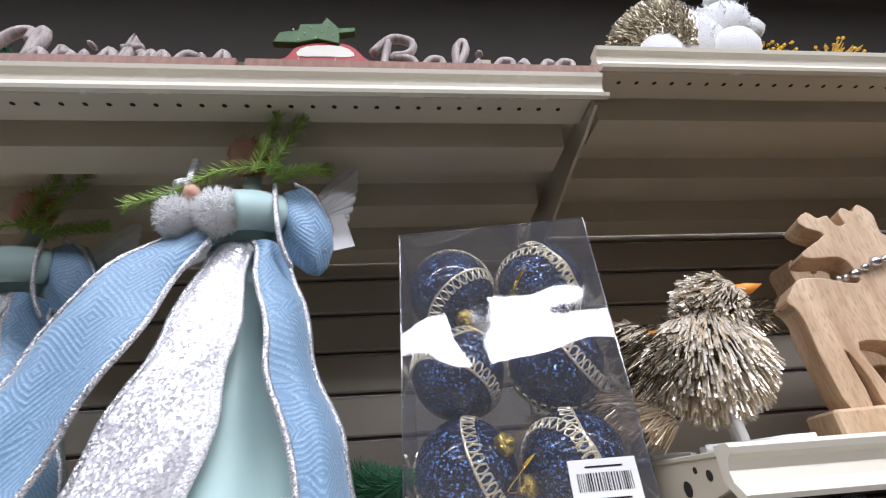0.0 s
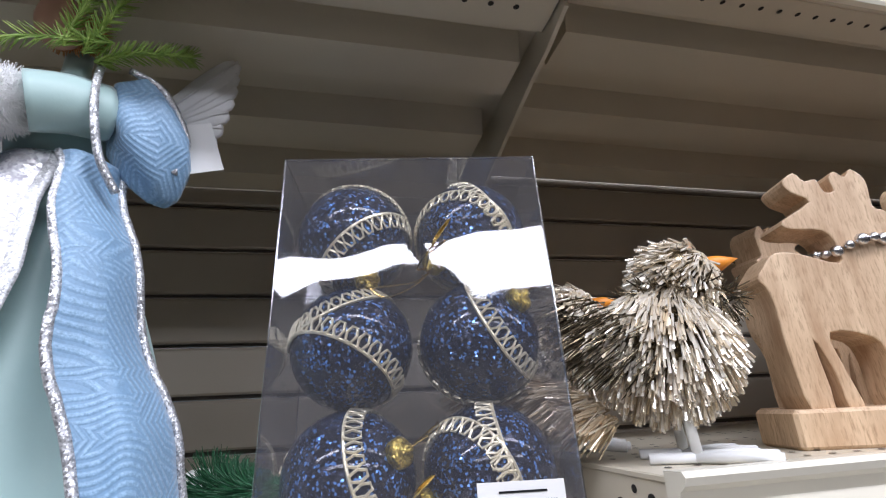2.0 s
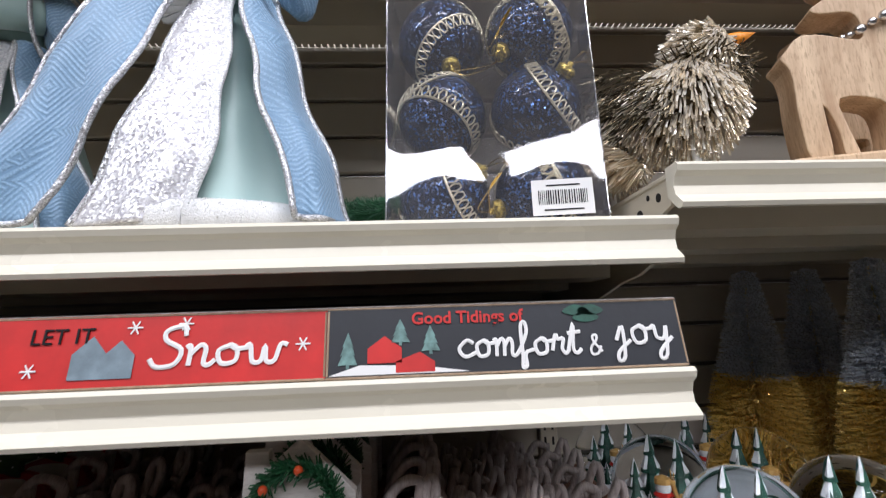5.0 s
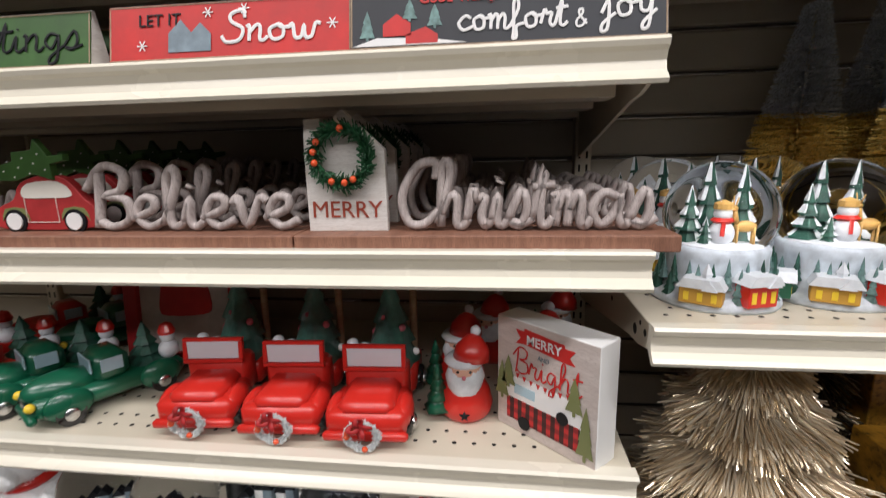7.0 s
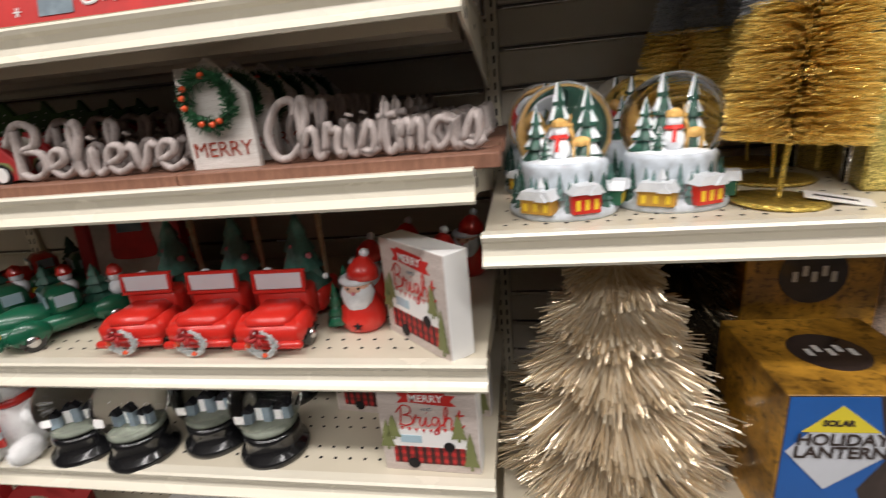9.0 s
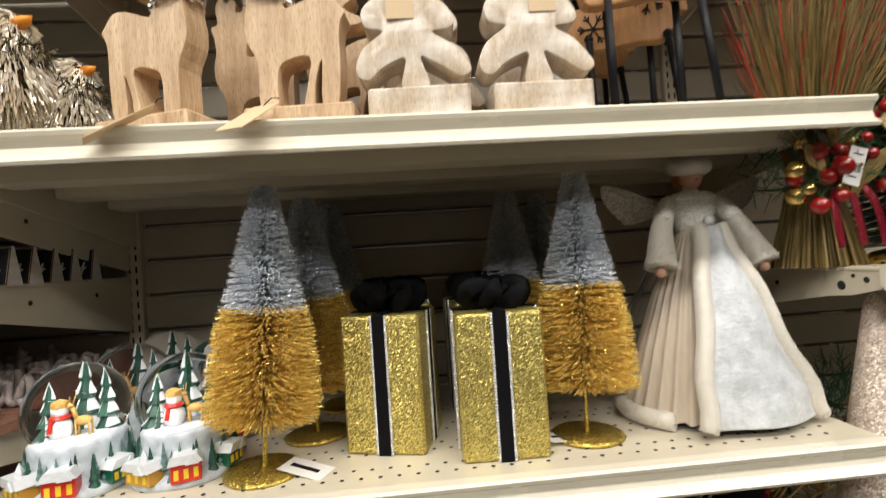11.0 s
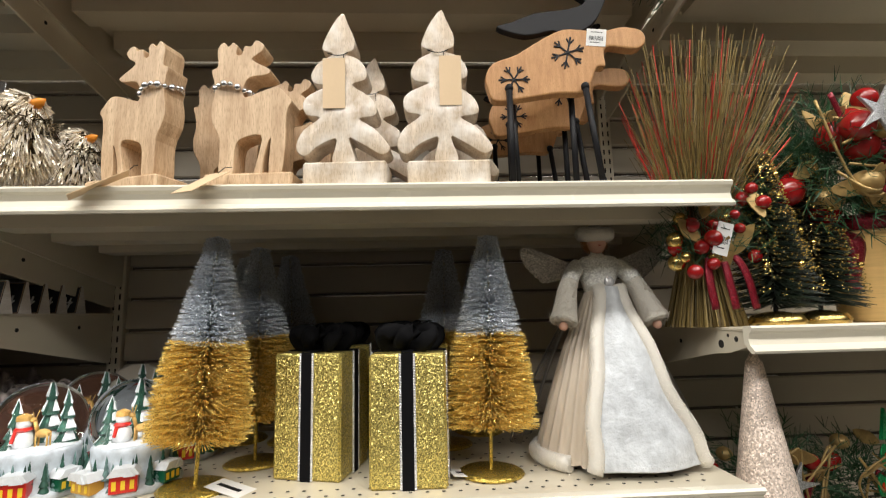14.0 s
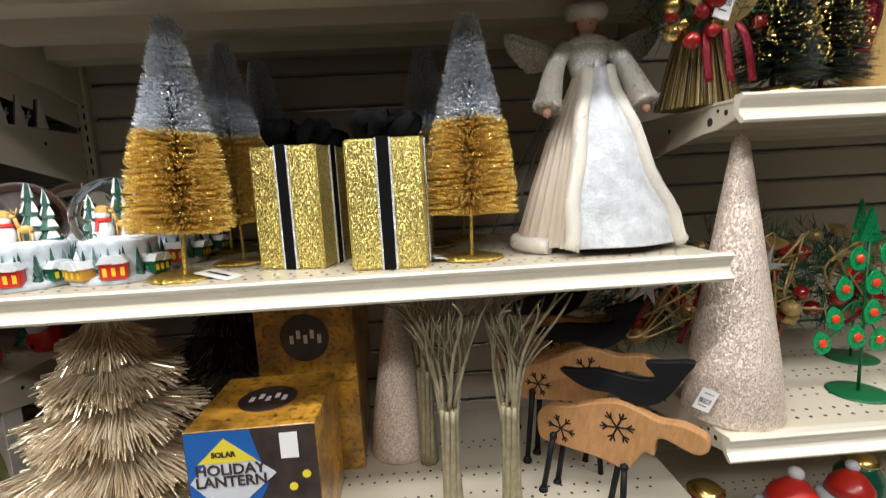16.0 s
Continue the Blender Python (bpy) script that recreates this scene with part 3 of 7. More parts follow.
def brocade(name, lo, hi, rings=60.0):
    m, t, b = nodes_of(name)
    co = t.nodes.new("ShaderNodeTexCoord")
    v = t.nodes.new("ShaderNodeTexVoronoi")
    v.distance = "MANHATTAN"
    v.inputs["Scale"].default_value = 15
    link(t, co.outputs["Object"], v.inputs["Vector"])
    s = t.nodes.new("ShaderNodeMath")
    s.operation = "MULTIPLY"
    s.inputs[1].default_value = rings * 5
    link(t, v.outputs["Distance"], s.inputs[0])
    q = t.nodes.new("ShaderNodeMath")
    q.operation = "SINE"
    link(t, s.outputs[0], q.inputs[0])
    f = ramp(t, q.outputs[0], -0.6, 0.8)
    c = mix_node(t, f, lo, hi)
    c = mix_node(t, ramp(t, noise_of(t, 500, 2), 0.3, 0.7), shade(lo, 0.85), c)
    link(t, c, b.inputs["Base Color"])
    b.inputs["Roughness"].default_value = 0.42
    b.inputs["Sheen Weight"].default_value = 0.3
    bp = t.nodes.new("ShaderNodeBump")
    bp.inputs["Strength"].default_value, bp.inputs["Distance"].default_value = 0.35, 0.001
    link(t, f, bp.inputs["Height"])
    link(t, bp.outputs[0], b.inputs["Normal"])
    return m


BLUEBRO = brocade("blue_brocade", (0.23, 0.38, 0.57), (0.37, 0.56, 0.76), 13.0)
AQUASATIN = plain("aqua_satin", (0.44, 0.6, 0.57), 0.4, vary=0.08, big=10, fine=400, bump=0.03, sheen=0.4)
IVORY = plain("ivory_satin", (0.78, 0.74, 0.66), 0.35, vary=0.08, big=12, fine=300, sheen=0.4)
TAUPE = plain("champagne_satin", (0.62, 0.53, 0.42), 0.3, vary=0.12, big=14, fine=300, sheen=0.3, stretch=(6, 6, 1))
BRAID = glitter("silver_braid", (0.7, 0.7, 0.72), 900, 0.6, 0.35, 0.45, 0.7)
WINGM = plain("white_feather", (0.78, 0.77, 0.75), 0.6, vary=0.08, big=30, fine=200, bump=0.3)
WINGL = glitter("silver_lace", (0.74, 0.7, 0.64), 500, 0.2, 0.4, 0.6, 0.5)
HAIR = strands("auburn_hair", (0.42, 0.16, 0.04), (0.62, 0.3, 0.1), 0.5, 0.0)


def rect_frame(w, h, t, d, bm=None):
    bm = box(-w / 2, w / 2, 0, d, 0, t, 0.001, bm)
    bm = box(-w / 2, w / 2, 0, d, h - t, h, 0.001, bm)
    bm = box(-w / 2, -w / 2 + t, 0, d, t + 0.0003, h - t - 0.0003, 0.001, bm)
    return box(w / 2 - t, w / 2, 0, d, t + 0.0003, h - t - 0.0003, 0.001, bm)


def fir_shape(w, h):
    """Stepped fir outline standing on z=0."""
    pts = [(0.08, 0), (0.08, 0.12), (0.5, 0.1), (0.28, 0.38), (0.38, 0.36), (0.2, 0.62), (0.28, 0.6), (0, 1)]
    right = [(x * w, z * h) for x, z in pts]
    return right + [(-x, z) for x, z in right[-2::-1]]


def tree_snow(r, h, m):
    """Snow lying on the tiers of a tiny conifer."""
    bm = bmesh.new()
    for k in range(4):
        a, b = k / 4.6, k / 4.6 + 0.38
        q = r * (1 - a)
        lathe([(q * 0.8, h * (a + 0.045)), (q * 0.86, h * (a + 0.055)), (q * 0.42, h * (a + b) / 2 + h * 0.02), (0, h * min(1.02, b + 0.02))], 7, bm, m, 1, 1, 0.35)
    return bm


def mini_tree(r, h, mat_seed=1, n=90, bm=None, m=None):
    """A tiny snowy conifer: stacked ragged cones."""
    bm = bm or bmesh.new()
    for k in range(4):
        a, b = k / 4.6, k / 4.6 + 0.38
        lathe([(r * (1 - a) * 1.0, h * a), (r * (1 - a) * 0.5, h * (a + b) / 2), (0, h * min(1, b))], 9, bm, m, 1, 1, 0.12)
    return bm


TREEGREEN = plain("snowy_fir_paint", (0.02, 0.09, 0.06), 0.5, vary=0.6, big=90, fine=300)
TREESNOW = plain("frosted_fir_paint", (0.16, 0.28, 0.26), 0.5, vary=0.7, big=120, fine=300)

# ---------------------------------------------------------------- bay with deer, gifts and the white angel
B1, B2, B3, B4 = SHELVES[2]


def bird(m, label):
    t = thing("bristle_bird", label, "bird ornament", m, "bristle birds")
    body = ball(0.049, pose(0.008, 0, 0.094, 0, -18, 0), None, 24, 16, (1.1, 1.0, 1.02))
    head = ball(0.032, pose(0.03, 0, 0.15), None, 16, 12)
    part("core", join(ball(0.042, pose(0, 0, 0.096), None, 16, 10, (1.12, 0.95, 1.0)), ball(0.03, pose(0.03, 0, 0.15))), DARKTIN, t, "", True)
    part("breast_bristles", fuzz(body, 2100, 0.021, 0.0014, (-0.3, 0, -1.5), 0.22, 3, 0, True), CHAMPB, t, "pale gold foil bristles")
    part("head_bristles", fuzz(head, 900, 0.015, 0.0013, (-0.9, 0, -0.9), 0.3, 4, 0, True), CHAMPB, t)
    collar = lathe([(0.038, 0.122), (0.046, 0.13), (0.036, 0.138)], 20, None, pose(0.016, 0, 0, 0, 6, 0))
    part("collar_bristles", fuzz(collar, 520, 0.017, 0.0012, (0, 0, -0.7), 0.4, 5), DARKTIN, t, "dark bristle collar")
    for s in (-1, 1):
        wing = ball(0.034, pose(-0.04, s * 0.042, 0.098, 0, 28, 0), None, 14, 8, (1.5, 0.25, 0.8))
        part("wing", fuzz(wing, 310, 0.022, 0.0011, (-1.6, 0, -0.9), 0.25, 6), DARKTIN, t, "dark bristle wing")
    tail = ball(0.03, pose(-0.075, 0, 0.05, 0, 30, 0), None, 12, 8, (1.5, 0.7, 0.4))
    part("tail_bristles", fuzz(tail, 420, 0.028, 0.0011, (-1.6, 0, -0.8), 0.25, 8, 0, True), CHAMP, t)
    part("beak", lathe([(0.0095, 0), (0.007, 0.016), (0, 0.032)], 10, None, pose(0.054, 0, 0.158, 0, 80, 0)), ORANGE, t, "orange beak", True)
    for s in (-1, 1):
        b = tube([(0.01, s * 0.018, 0.06), (0.014, s * 0.02, 0.004)], 0.0042, 8)
        for k in (-0.6, 0, 0.6):
            tube([(0.012, s * 0.02, 0.0045), (0.045, s * 0.02 + k * 0.03, 0.0055), (0.07 - 0.012 * abs(k), s * 0.02 + k * 0.044, 0.0045)], 0.0042, 8, b)
        tube([(0.012, s * 0.02, 0.0045), (-0.022, s * 0.02, 0.0045)], 0.0042, 8, b)
        part("leg", b, WHITE, t, "white wrapped wire leg", True)
    return t


bird(pose(0.325, 0.475, B2, 0, 0, -24), "pale gold bristle bird with orange beak on white legs")
bird(pose(0.305, 0.635, B2, 0, 0, -26), "pale gold bristle bird standing behind wooden deer")

DEER = [(0.014, 0.03), (0.013, 0.09), (0.0, 0.12), (-0.002, 0.146), (0.002, 0.168), (0.0, 0.19), (-0.004, 0.208), (0.006, 0.215), (0.004, 0.242), (0.014, 0.256), (0.022, 0.248), (0.03, 0.255), (0.037, 0.248), (0.036, 0.234), (0.045, 0.234), (0.049, 0.248), (0.06, 0.247), (0.068, 0.257), (0.081, 0.248), (0.076, 0.236), (0.062, 0.224), (0.092, 0.206), (0.086, 0.197), (0.058, 0.193), (0.05, 0.176), (0.053, 0.16), (0.086, 0.172), (0.108, 0.174), (0.122, 0.16), (0.129, 0.15), (0.123, 0.14), (0.12, 0.12), (0.12, 0.08), (0.114, 0.03), (0.094, 0.03), (0.096, 0.09), (0.086, 0.06), (0.083, 0.03), (0.07, 0.03), (0.077, 0.065), (0.08, 0.096), (0.046, 0.09), (0.038, 0.07), (0.036, 0.03)]


def deer(m, label, beads=True, way=1):
    """A deer sawn from thick board, looking back over its rump; way=-1 turns it round."""
    t = thing("wooden_deer", label, "deer ornament", m, "carved wooden deer")
    o = outline(DEER, 3)
    if way < 0:
        o = [(-x, z) for x, z in o[::-1]]
    part("body", slab(o, 0.042, 0.004), WOOD_A, t)
    x0, x1 = sorted((way * -0.005, way * 0.136))
    part("plinth", box(x0, x1, -0.012, 0.056, 0, 0.032, 0.003), WOOD_A, t)
    if beads:
        for i in range(18):
            a = 2 * math.pi * i / 18
            part("bead", ball(0.0046 + 0.0014 * (i % 2), pose(way * 0.026 + 0.031 * math.cos(a), 0.021 + 0.028 * math.sin(a), 0.178 + 0.003 * math.sin(a * 3) - way * 0.004 * math.cos(a)), None, 8, 6), SILVER, t, "", True)
    return t


deer(pose(0.664, 0.447, B2, 0, 0, -5) @ Matrix.Diagonal((1.03, 1, 1.04, 1)), "carved pale wooden deer with silver bead collar on plinth")
deer(pose(0.590, 0.438, B2, 0, 0, -18) @ Matrix.Diagonal((1.05, 1, 1.04, 1)), "carved brown wooden deer with silver bead collar on plinth", True, -1)
deer(pose(0.575, 0.575, B2, 0, 0, 0), "carved wooden deer standing behind another deer", False)
deer(pose(0.72, 0.56, B2, 0, 0, -6), "carved wooden deer standing behind another deer", False)
deer(pose(0.815, 0.64, B2, 0, 0, -4), "carved wooden deer at the back of the shelf", False)

FIRL = [(-0.012, 0.044), (-0.005, 0.084), (-0.018, 0.084), (-0.038, 0.074), (-0.054, 0.06), (-0.068, 0.064), (-0.072, 0.08), (-0.06, 0.104), (-0.034, 0.124), (-0.056, 0.13), (-0.062, 0.15), (-0.05, 0.166), (-0.02, 0.18), (-0.042, 0.184), (-0.049, 0.2), (-0.036, 0.222), (-0.012, 0.236), (-0.03, 0.244), (-0.026, 0.264), (-0.012, 0.292)]
FIRR = [(0.004, 0.31), (0.012, 0.292), (0.024, 0.262), (0.022, 0.242), (0.008, 0.236), (0.03, 0.226), (0.044, 0.206), (0.042, 0.188), (0.02, 0.18), (0.05, 0.158), (0.062, 0.136), (0.056, 0.124), (0.032, 0.12), (0.056, 0.104), (0.078, 0.078), (0.082, 0.064), (0.068, 0.058), (0.048, 0.07), (0.028, 0.082), (0.015, 0.086), (0.026, 0.044)]


def wooden_tree(m, label, k=1.0):
    t = thing("wooden_tree", label, "tree ornament", m, "carved wooden fir trees")
    o = [(x * k, z * k) for x, z in FIRL + FIRR]
    part("carved_tree", slab(outline(o, 3), 0.05, 0.011, None, None, 3), WOOD_B, t, "", True)
    part("plinth", box(-0.056, 0.076, -0.01, 0.06, 0, 0.045 * k, 0.003), WOOD_B, t)
    part("cord", tube(spline([(-0.021 * k, -0.001, 0.237 * k), (-0.008, -0.003, 0.232 * k), (0.004, -0.003, 0.232 * k), (0.013 * k, -0.001, 0.237 * k)], 4), 0.0009, 5), BLACK, t)
    part("cord_drop", tube([(0.006, -0.0025, 0.232 * k), (0.007, -0.0035, 0.218 * k)], 0.0007, 4), BLACK, t)
    return t


wooden_tree(pose(0.878, 0.418, B2, 0, 0, -4), "limed carved wooden fir tree on block plinth", 0.975)
wooden_tree(pose(1.042, 0.418, B2, 0, 0, -2), "limed carved wooden fir tree on block plinth", 1.0)
wooden_tree(pose(0.918, 0.55, B2, 0, 0, -6), "limed carved wooden fir tree behind another one", 0.96)
wooden_tree(pose(1.075, 0.55, B2, 0, 0, -6), "limed carved wooden fir tree behind another one", 0.98)
price_tag(pose(0.869, 0.4115, B2 + 0.219, 3, 0, 0), 0.036, 0.084, KRAFT, False, "plain kraft card tag hanging on a cord")
price_tag(pose(1.058, 0.4115, B2 + 0.224, 3, 0, -1), 0.036, 0.084, KRAFT, False, "plain kraft card tag hanging on a cord")
for tx, ta in ((0.545, -58), (0.688, -22)):
    tg = thing("kraft_tag", "plain kraft card tag lying over the shelf edge", "tag", pose(tx, 0.402, B2 + 0.018, 34, 0, ta))
    part("card", box(-0.019, 0.019, -0.066, 0.02, 0, 0.0012), KRAFT, tg)
    part("cord", tube([(-0.002, 0.016, 0.0016), (0.004, 0.03, 0.006), (0.012, 0.034, 0.003)], 0.0007, 4), BLACK, tg)


def snowflake(r, mat, parent, x, z, y=-0.0012, tilt=0.0):
    b = None
    for i in range(6):
        a = i * math.pi / 3 + tilt
        b = tube([(x, y, z), (x + r * math.cos(a), y, z + r * math.sin(a))], r * 0.055, 5, b, 0.4)
        for s in (-0.6, 0.6):
            ca, sa = math.cos(a), math.sin(a)
            b = tube([(x + 0.55 * r * ca, y, z + 0.55 * r * sa), (x + 0.55 * r * ca + 0.38 * r * math.cos(a + s), y, z + 0.55 * r * sa + 0.38 * r * math.sin(a + s))], r * 0.05, 5, b, 0.4)
    return part("snowflake", b, mat, parent, "burnt-in black snowflake")


MOOSE = [(0.0, 0.02), (0.012, 0.0), (0.06, 0.004), (0.12, 0.012), (0.165, 0.012), (0.178, 0.03), (0.19, 0.058), (0.205, 0.06), (0.204, 0.085), (0.215, 0.096), (0.26, 0.09), (0.278, 0.105), (0.27, 0.126), (0.235, 0.132), (0.2, 0.124), (0.17, 0.128), (0.135, 0.13), (0.10, 0.115), (0.05, 0.085), (0.01, 0.07), (-0.004, 0.045)]
ANTLER = [(0.0, 0.03), (0.05, 0.012), (0.1, 0.02), (0.13, 0.01), (0.17, 0.03), (0.19, 0.06), (0.205, 0.1), (0.212, 0.118), (0.2, 0.12), (0.17, 0.108), (0.14, 0.095), (0.16, 0.075), (0.13, 0.062), (0.07, 0.055), (0.03, 0.04)]


def moose(m, label, lift=0.15, antler=True):
    t = thing("wooden_moose", label, "moose ornament", m, "wooden moose")
    part("body", slab([(x, z + lift) for x, z in outline(MOOSE, 3)], 0.022, 0.003), WOOD_T, t, "tan wooden body")
    if antler:
        part("antler", slab([(x + 0.02, z + lift + 0.115) for x, z in outline(ANTLER, 3)], 0.016, 0.002, None, pose(0, 0.012, 0)), BLACK, t, "black carved antler")
    for x, y, dx in ((0.035, -0.006, 0.0), (0.165, -0.006, 0.018), (0.045, 0.03, 0.004), (0.15, 0.03, 0.0)):
        b = tube([(x, y, lift + 0.02), (x + dx, y - 0.004, 0.012)], 0.0055, 8)
        lathe([(0.0, 0), (0.009, 0), (0.0095, 0.006), (0.006, 0.016), (0, 0.017)], 10, b, pose(x + dx, y - 0.004, 0))
        ball(0.0075, pose(x, y, lift + 0.02), b, 8, 6)
        part("leg", b, BLACK, t, "thin black leg", True)
    snowflake(0.027, BLACK, t, 0.045, lift + 0.038)
    snowflake(0.03, BLACK, t, 0.14, lift + 0.085, tilt=0.3)
    return t


moose(pose(1.126, 0.45, B2, 0, 0, -3), "tan wooden moose with black snowflakes, antlers and thin legs", 0.162)
moose(pose(1.15, 0.58, B2, 0, 0, -6), "tan wooden moose standing behind another moose", 0.15)
moose(pose(1.14, 0.70, B2, 0, 0, 6), "tan wooden moose at the back of the shelf", 0.15)
price_tag(pose(1.318, 0.436, B2 + 0.288, 6, 6, -4), 0.034, 0.03)


def plush_bear(m, label):
    """A crouching white polar bear with a sequin coat, one mesh."""
    body = ball(0.075, pose(0, 0, 0.075), None, 20, 14, (1.25, 0.85, 0.95))
    head = ball(0.046, pose(0.105, 0, 0.12), None, 18, 12, (1.1, 0.9, 0.9))
    join(head, ball(0.024, pose(0.148, 0, 0.108), None, 12, 8, (1.3, 0.9, 0.85)))
    for s in (-1, 1):
        ball(0.014, pose(0.09, s * 0.03, 0.158), head, 10, 8)
    legs = None
    for x, s in ((0.075, -1), (0.075, 1), (-0.05, -1), (-0.05, 1)):
        legs = ball(0.034, pose(x, s * 0.045, 0.034), legs, 12, 8, (1.1, 0.8, 1.0))
    rump = ball(0.077, pose(-0.012, 0, 0.08), None, 24, 16, (1.2, 0.88, 0.97))
    bmesh.ops.delete(rump, geom=[v for v in rump.verts if v.co.x > 0.018 or v.co.z < 0.03], context="VERTS")
    spikes = fuzz(rump, 1500, 0.015, 0.0014, (-0.8, 0, -0.2), 0.5, 21, 0.002, True, True)
    fur = fuzz(join(join(bmesh.new(), ball(0.075, pose(0, 0, 0.075), None, 20, 14, (1.25, 0.85, 0.95))), ball(0.046, pose(0.105, 0, 0.12), None, 18, 12, (1.1, 0.9, 0.9))), 2200, 0.009, 0.0008, (-0.6, 0, -0.3), 0.5, 9)
    nose = ball(0.007, pose(0.178, 0, 0.112), None, 8, 6)
    eyes = join(ball(0.004, pose(0.135, 0.022, 0.135), None, 8, 6), ball(0.004, pose(0.135, -0.022, 0.135), None, 8, 6))
    return multi("polar_bear_figure", [(body, WHITEFUR), (head, WHITEFUR), (legs, WHITEFUR), (fur, FURW), (rump, GOLDSEQ), (spikes, CHAMPDARK), (nose, BLACKGLOSS), (eyes, BLACKGLOSS)], label, "bear figure", m, "polar bear figures")


WHITEFUR = plain("white_plush", (0.82, 0.82, 0.81), 0.85, vary=0.05, big=40, fine=500, bump=0.5, sheen=0.4)
GOLDSEQ = glitter("pale_gold_sequins", (0.7, 0.6, 0.42), 330, 0.7, 0.25, 0.25, 0.8)
CHAMPDARK = strands("dark_gold_sequin_bristle", (0.05, 0.035, 0.02), (0.95, 0.85, 0.62), 0.22, 0.6)
plush_bear(pose(0.437, 0.462, B1, 0, 0, -8) @ Matrix.Diagonal((0.85, 0.85, 1.05, 1)), "white plush polar bear with pale gold sequin back")
plush_bear(pose(1.395, 0.49, B1, 0, 0, 192), "white plush polar bear with pale gold sequin back")

AMBER = plain("amber_bead", (0.8, 0.5, 0.05), 0.2, vary=0.2)
for px, pm, pn in ((0.585, BLACKBR, "dark"), (0.695, GOLDTIN, "gold"), (0.835, SILVERTIN, "silver"), (1.04, GOLDTIN, "gold"), (1.23, BLACKBR, "dark")):
    pt = thing("tinsel_pompom", f"{pn} wire pompom ornament with amber bead tips", "pompom", pose(px, 0.475, B1 + 0.05), "tinsel pompoms")
    pr = random.Random(int(px * 1000))
    tips = []
    for i in range(230):
        v = Vector((pr.gauss(0, 1), pr.gauss(0, 1), pr.gauss(0, 1))).normalized() * 0.054 * pr.uniform(0.75, 1.05)
        v.z = max(v.z, -0.048)
        tips.append(v)
    part("wire_burst", blades([((0, 0, 0), v) for v in tips], 0.0011, True), pm, pt)
    bb = None
    for v in tips[:110]:
        bb = ball(0.0028, Matrix.Translation(v), bb, 6, 4)
    tagged(part("bead_tips", bb, AMBER, pt, "amber bead tips"), kind="stuff")


def house(x, z, a, r, w, h, wall, parent, tower=False):
    """A small painted resin house on the side of the base."""
    hp = part("house_wall", box(-w / 2, w / 2, -0.012, 0.01, 0, h, 0.001), wall, parent)
    hp.matrix_basis = pose(r * math.sin(a), -r * math.cos(a), z, 0, 0, math.degrees(a))
    rf = slab([(-w / 2 - 0.003, h), (w / 2 + 0.003, h), (w / 2 - 0.004, h + 0.011), (-w / 2 + 0.004, h + 0.011)], 0.028, 0.001)
    rf.transform(pose(0, -0.016, 0))
    gb = slab([(-0.008, h - 0.001), (0.008, h - 0.001), (0, h + 0.01)], 0.01)
    gb.transform(pose(w * 0.22, -0.0185, 0))
    join(rf, gb)
    if tower:
        lathe([(0.005, h), (0.005, h + 0.014), (0.006, h + 0.015), (0, h + 0.028)], 4, rf, pose(w * 0.1, -0.004, 0))
    part("snowy_roof", rf, SNOW, hp)
    for k in range(3):
        wx = -w * 0.32 + k * w * 0.32
        part("lit_window", box(wx - 0.0028, wx + 0.0028, -0.0126, -0.0118, h * 0.2, h * 0.72), YELLOW, hp)


OCHRE = plain("ochre_paint", (0.55, 0.3, 0.04), 0.5)


ICE = plain("pale_blue_resin", (0.64, 0.7, 0.76), 0.4, vary=0.25, big=70)


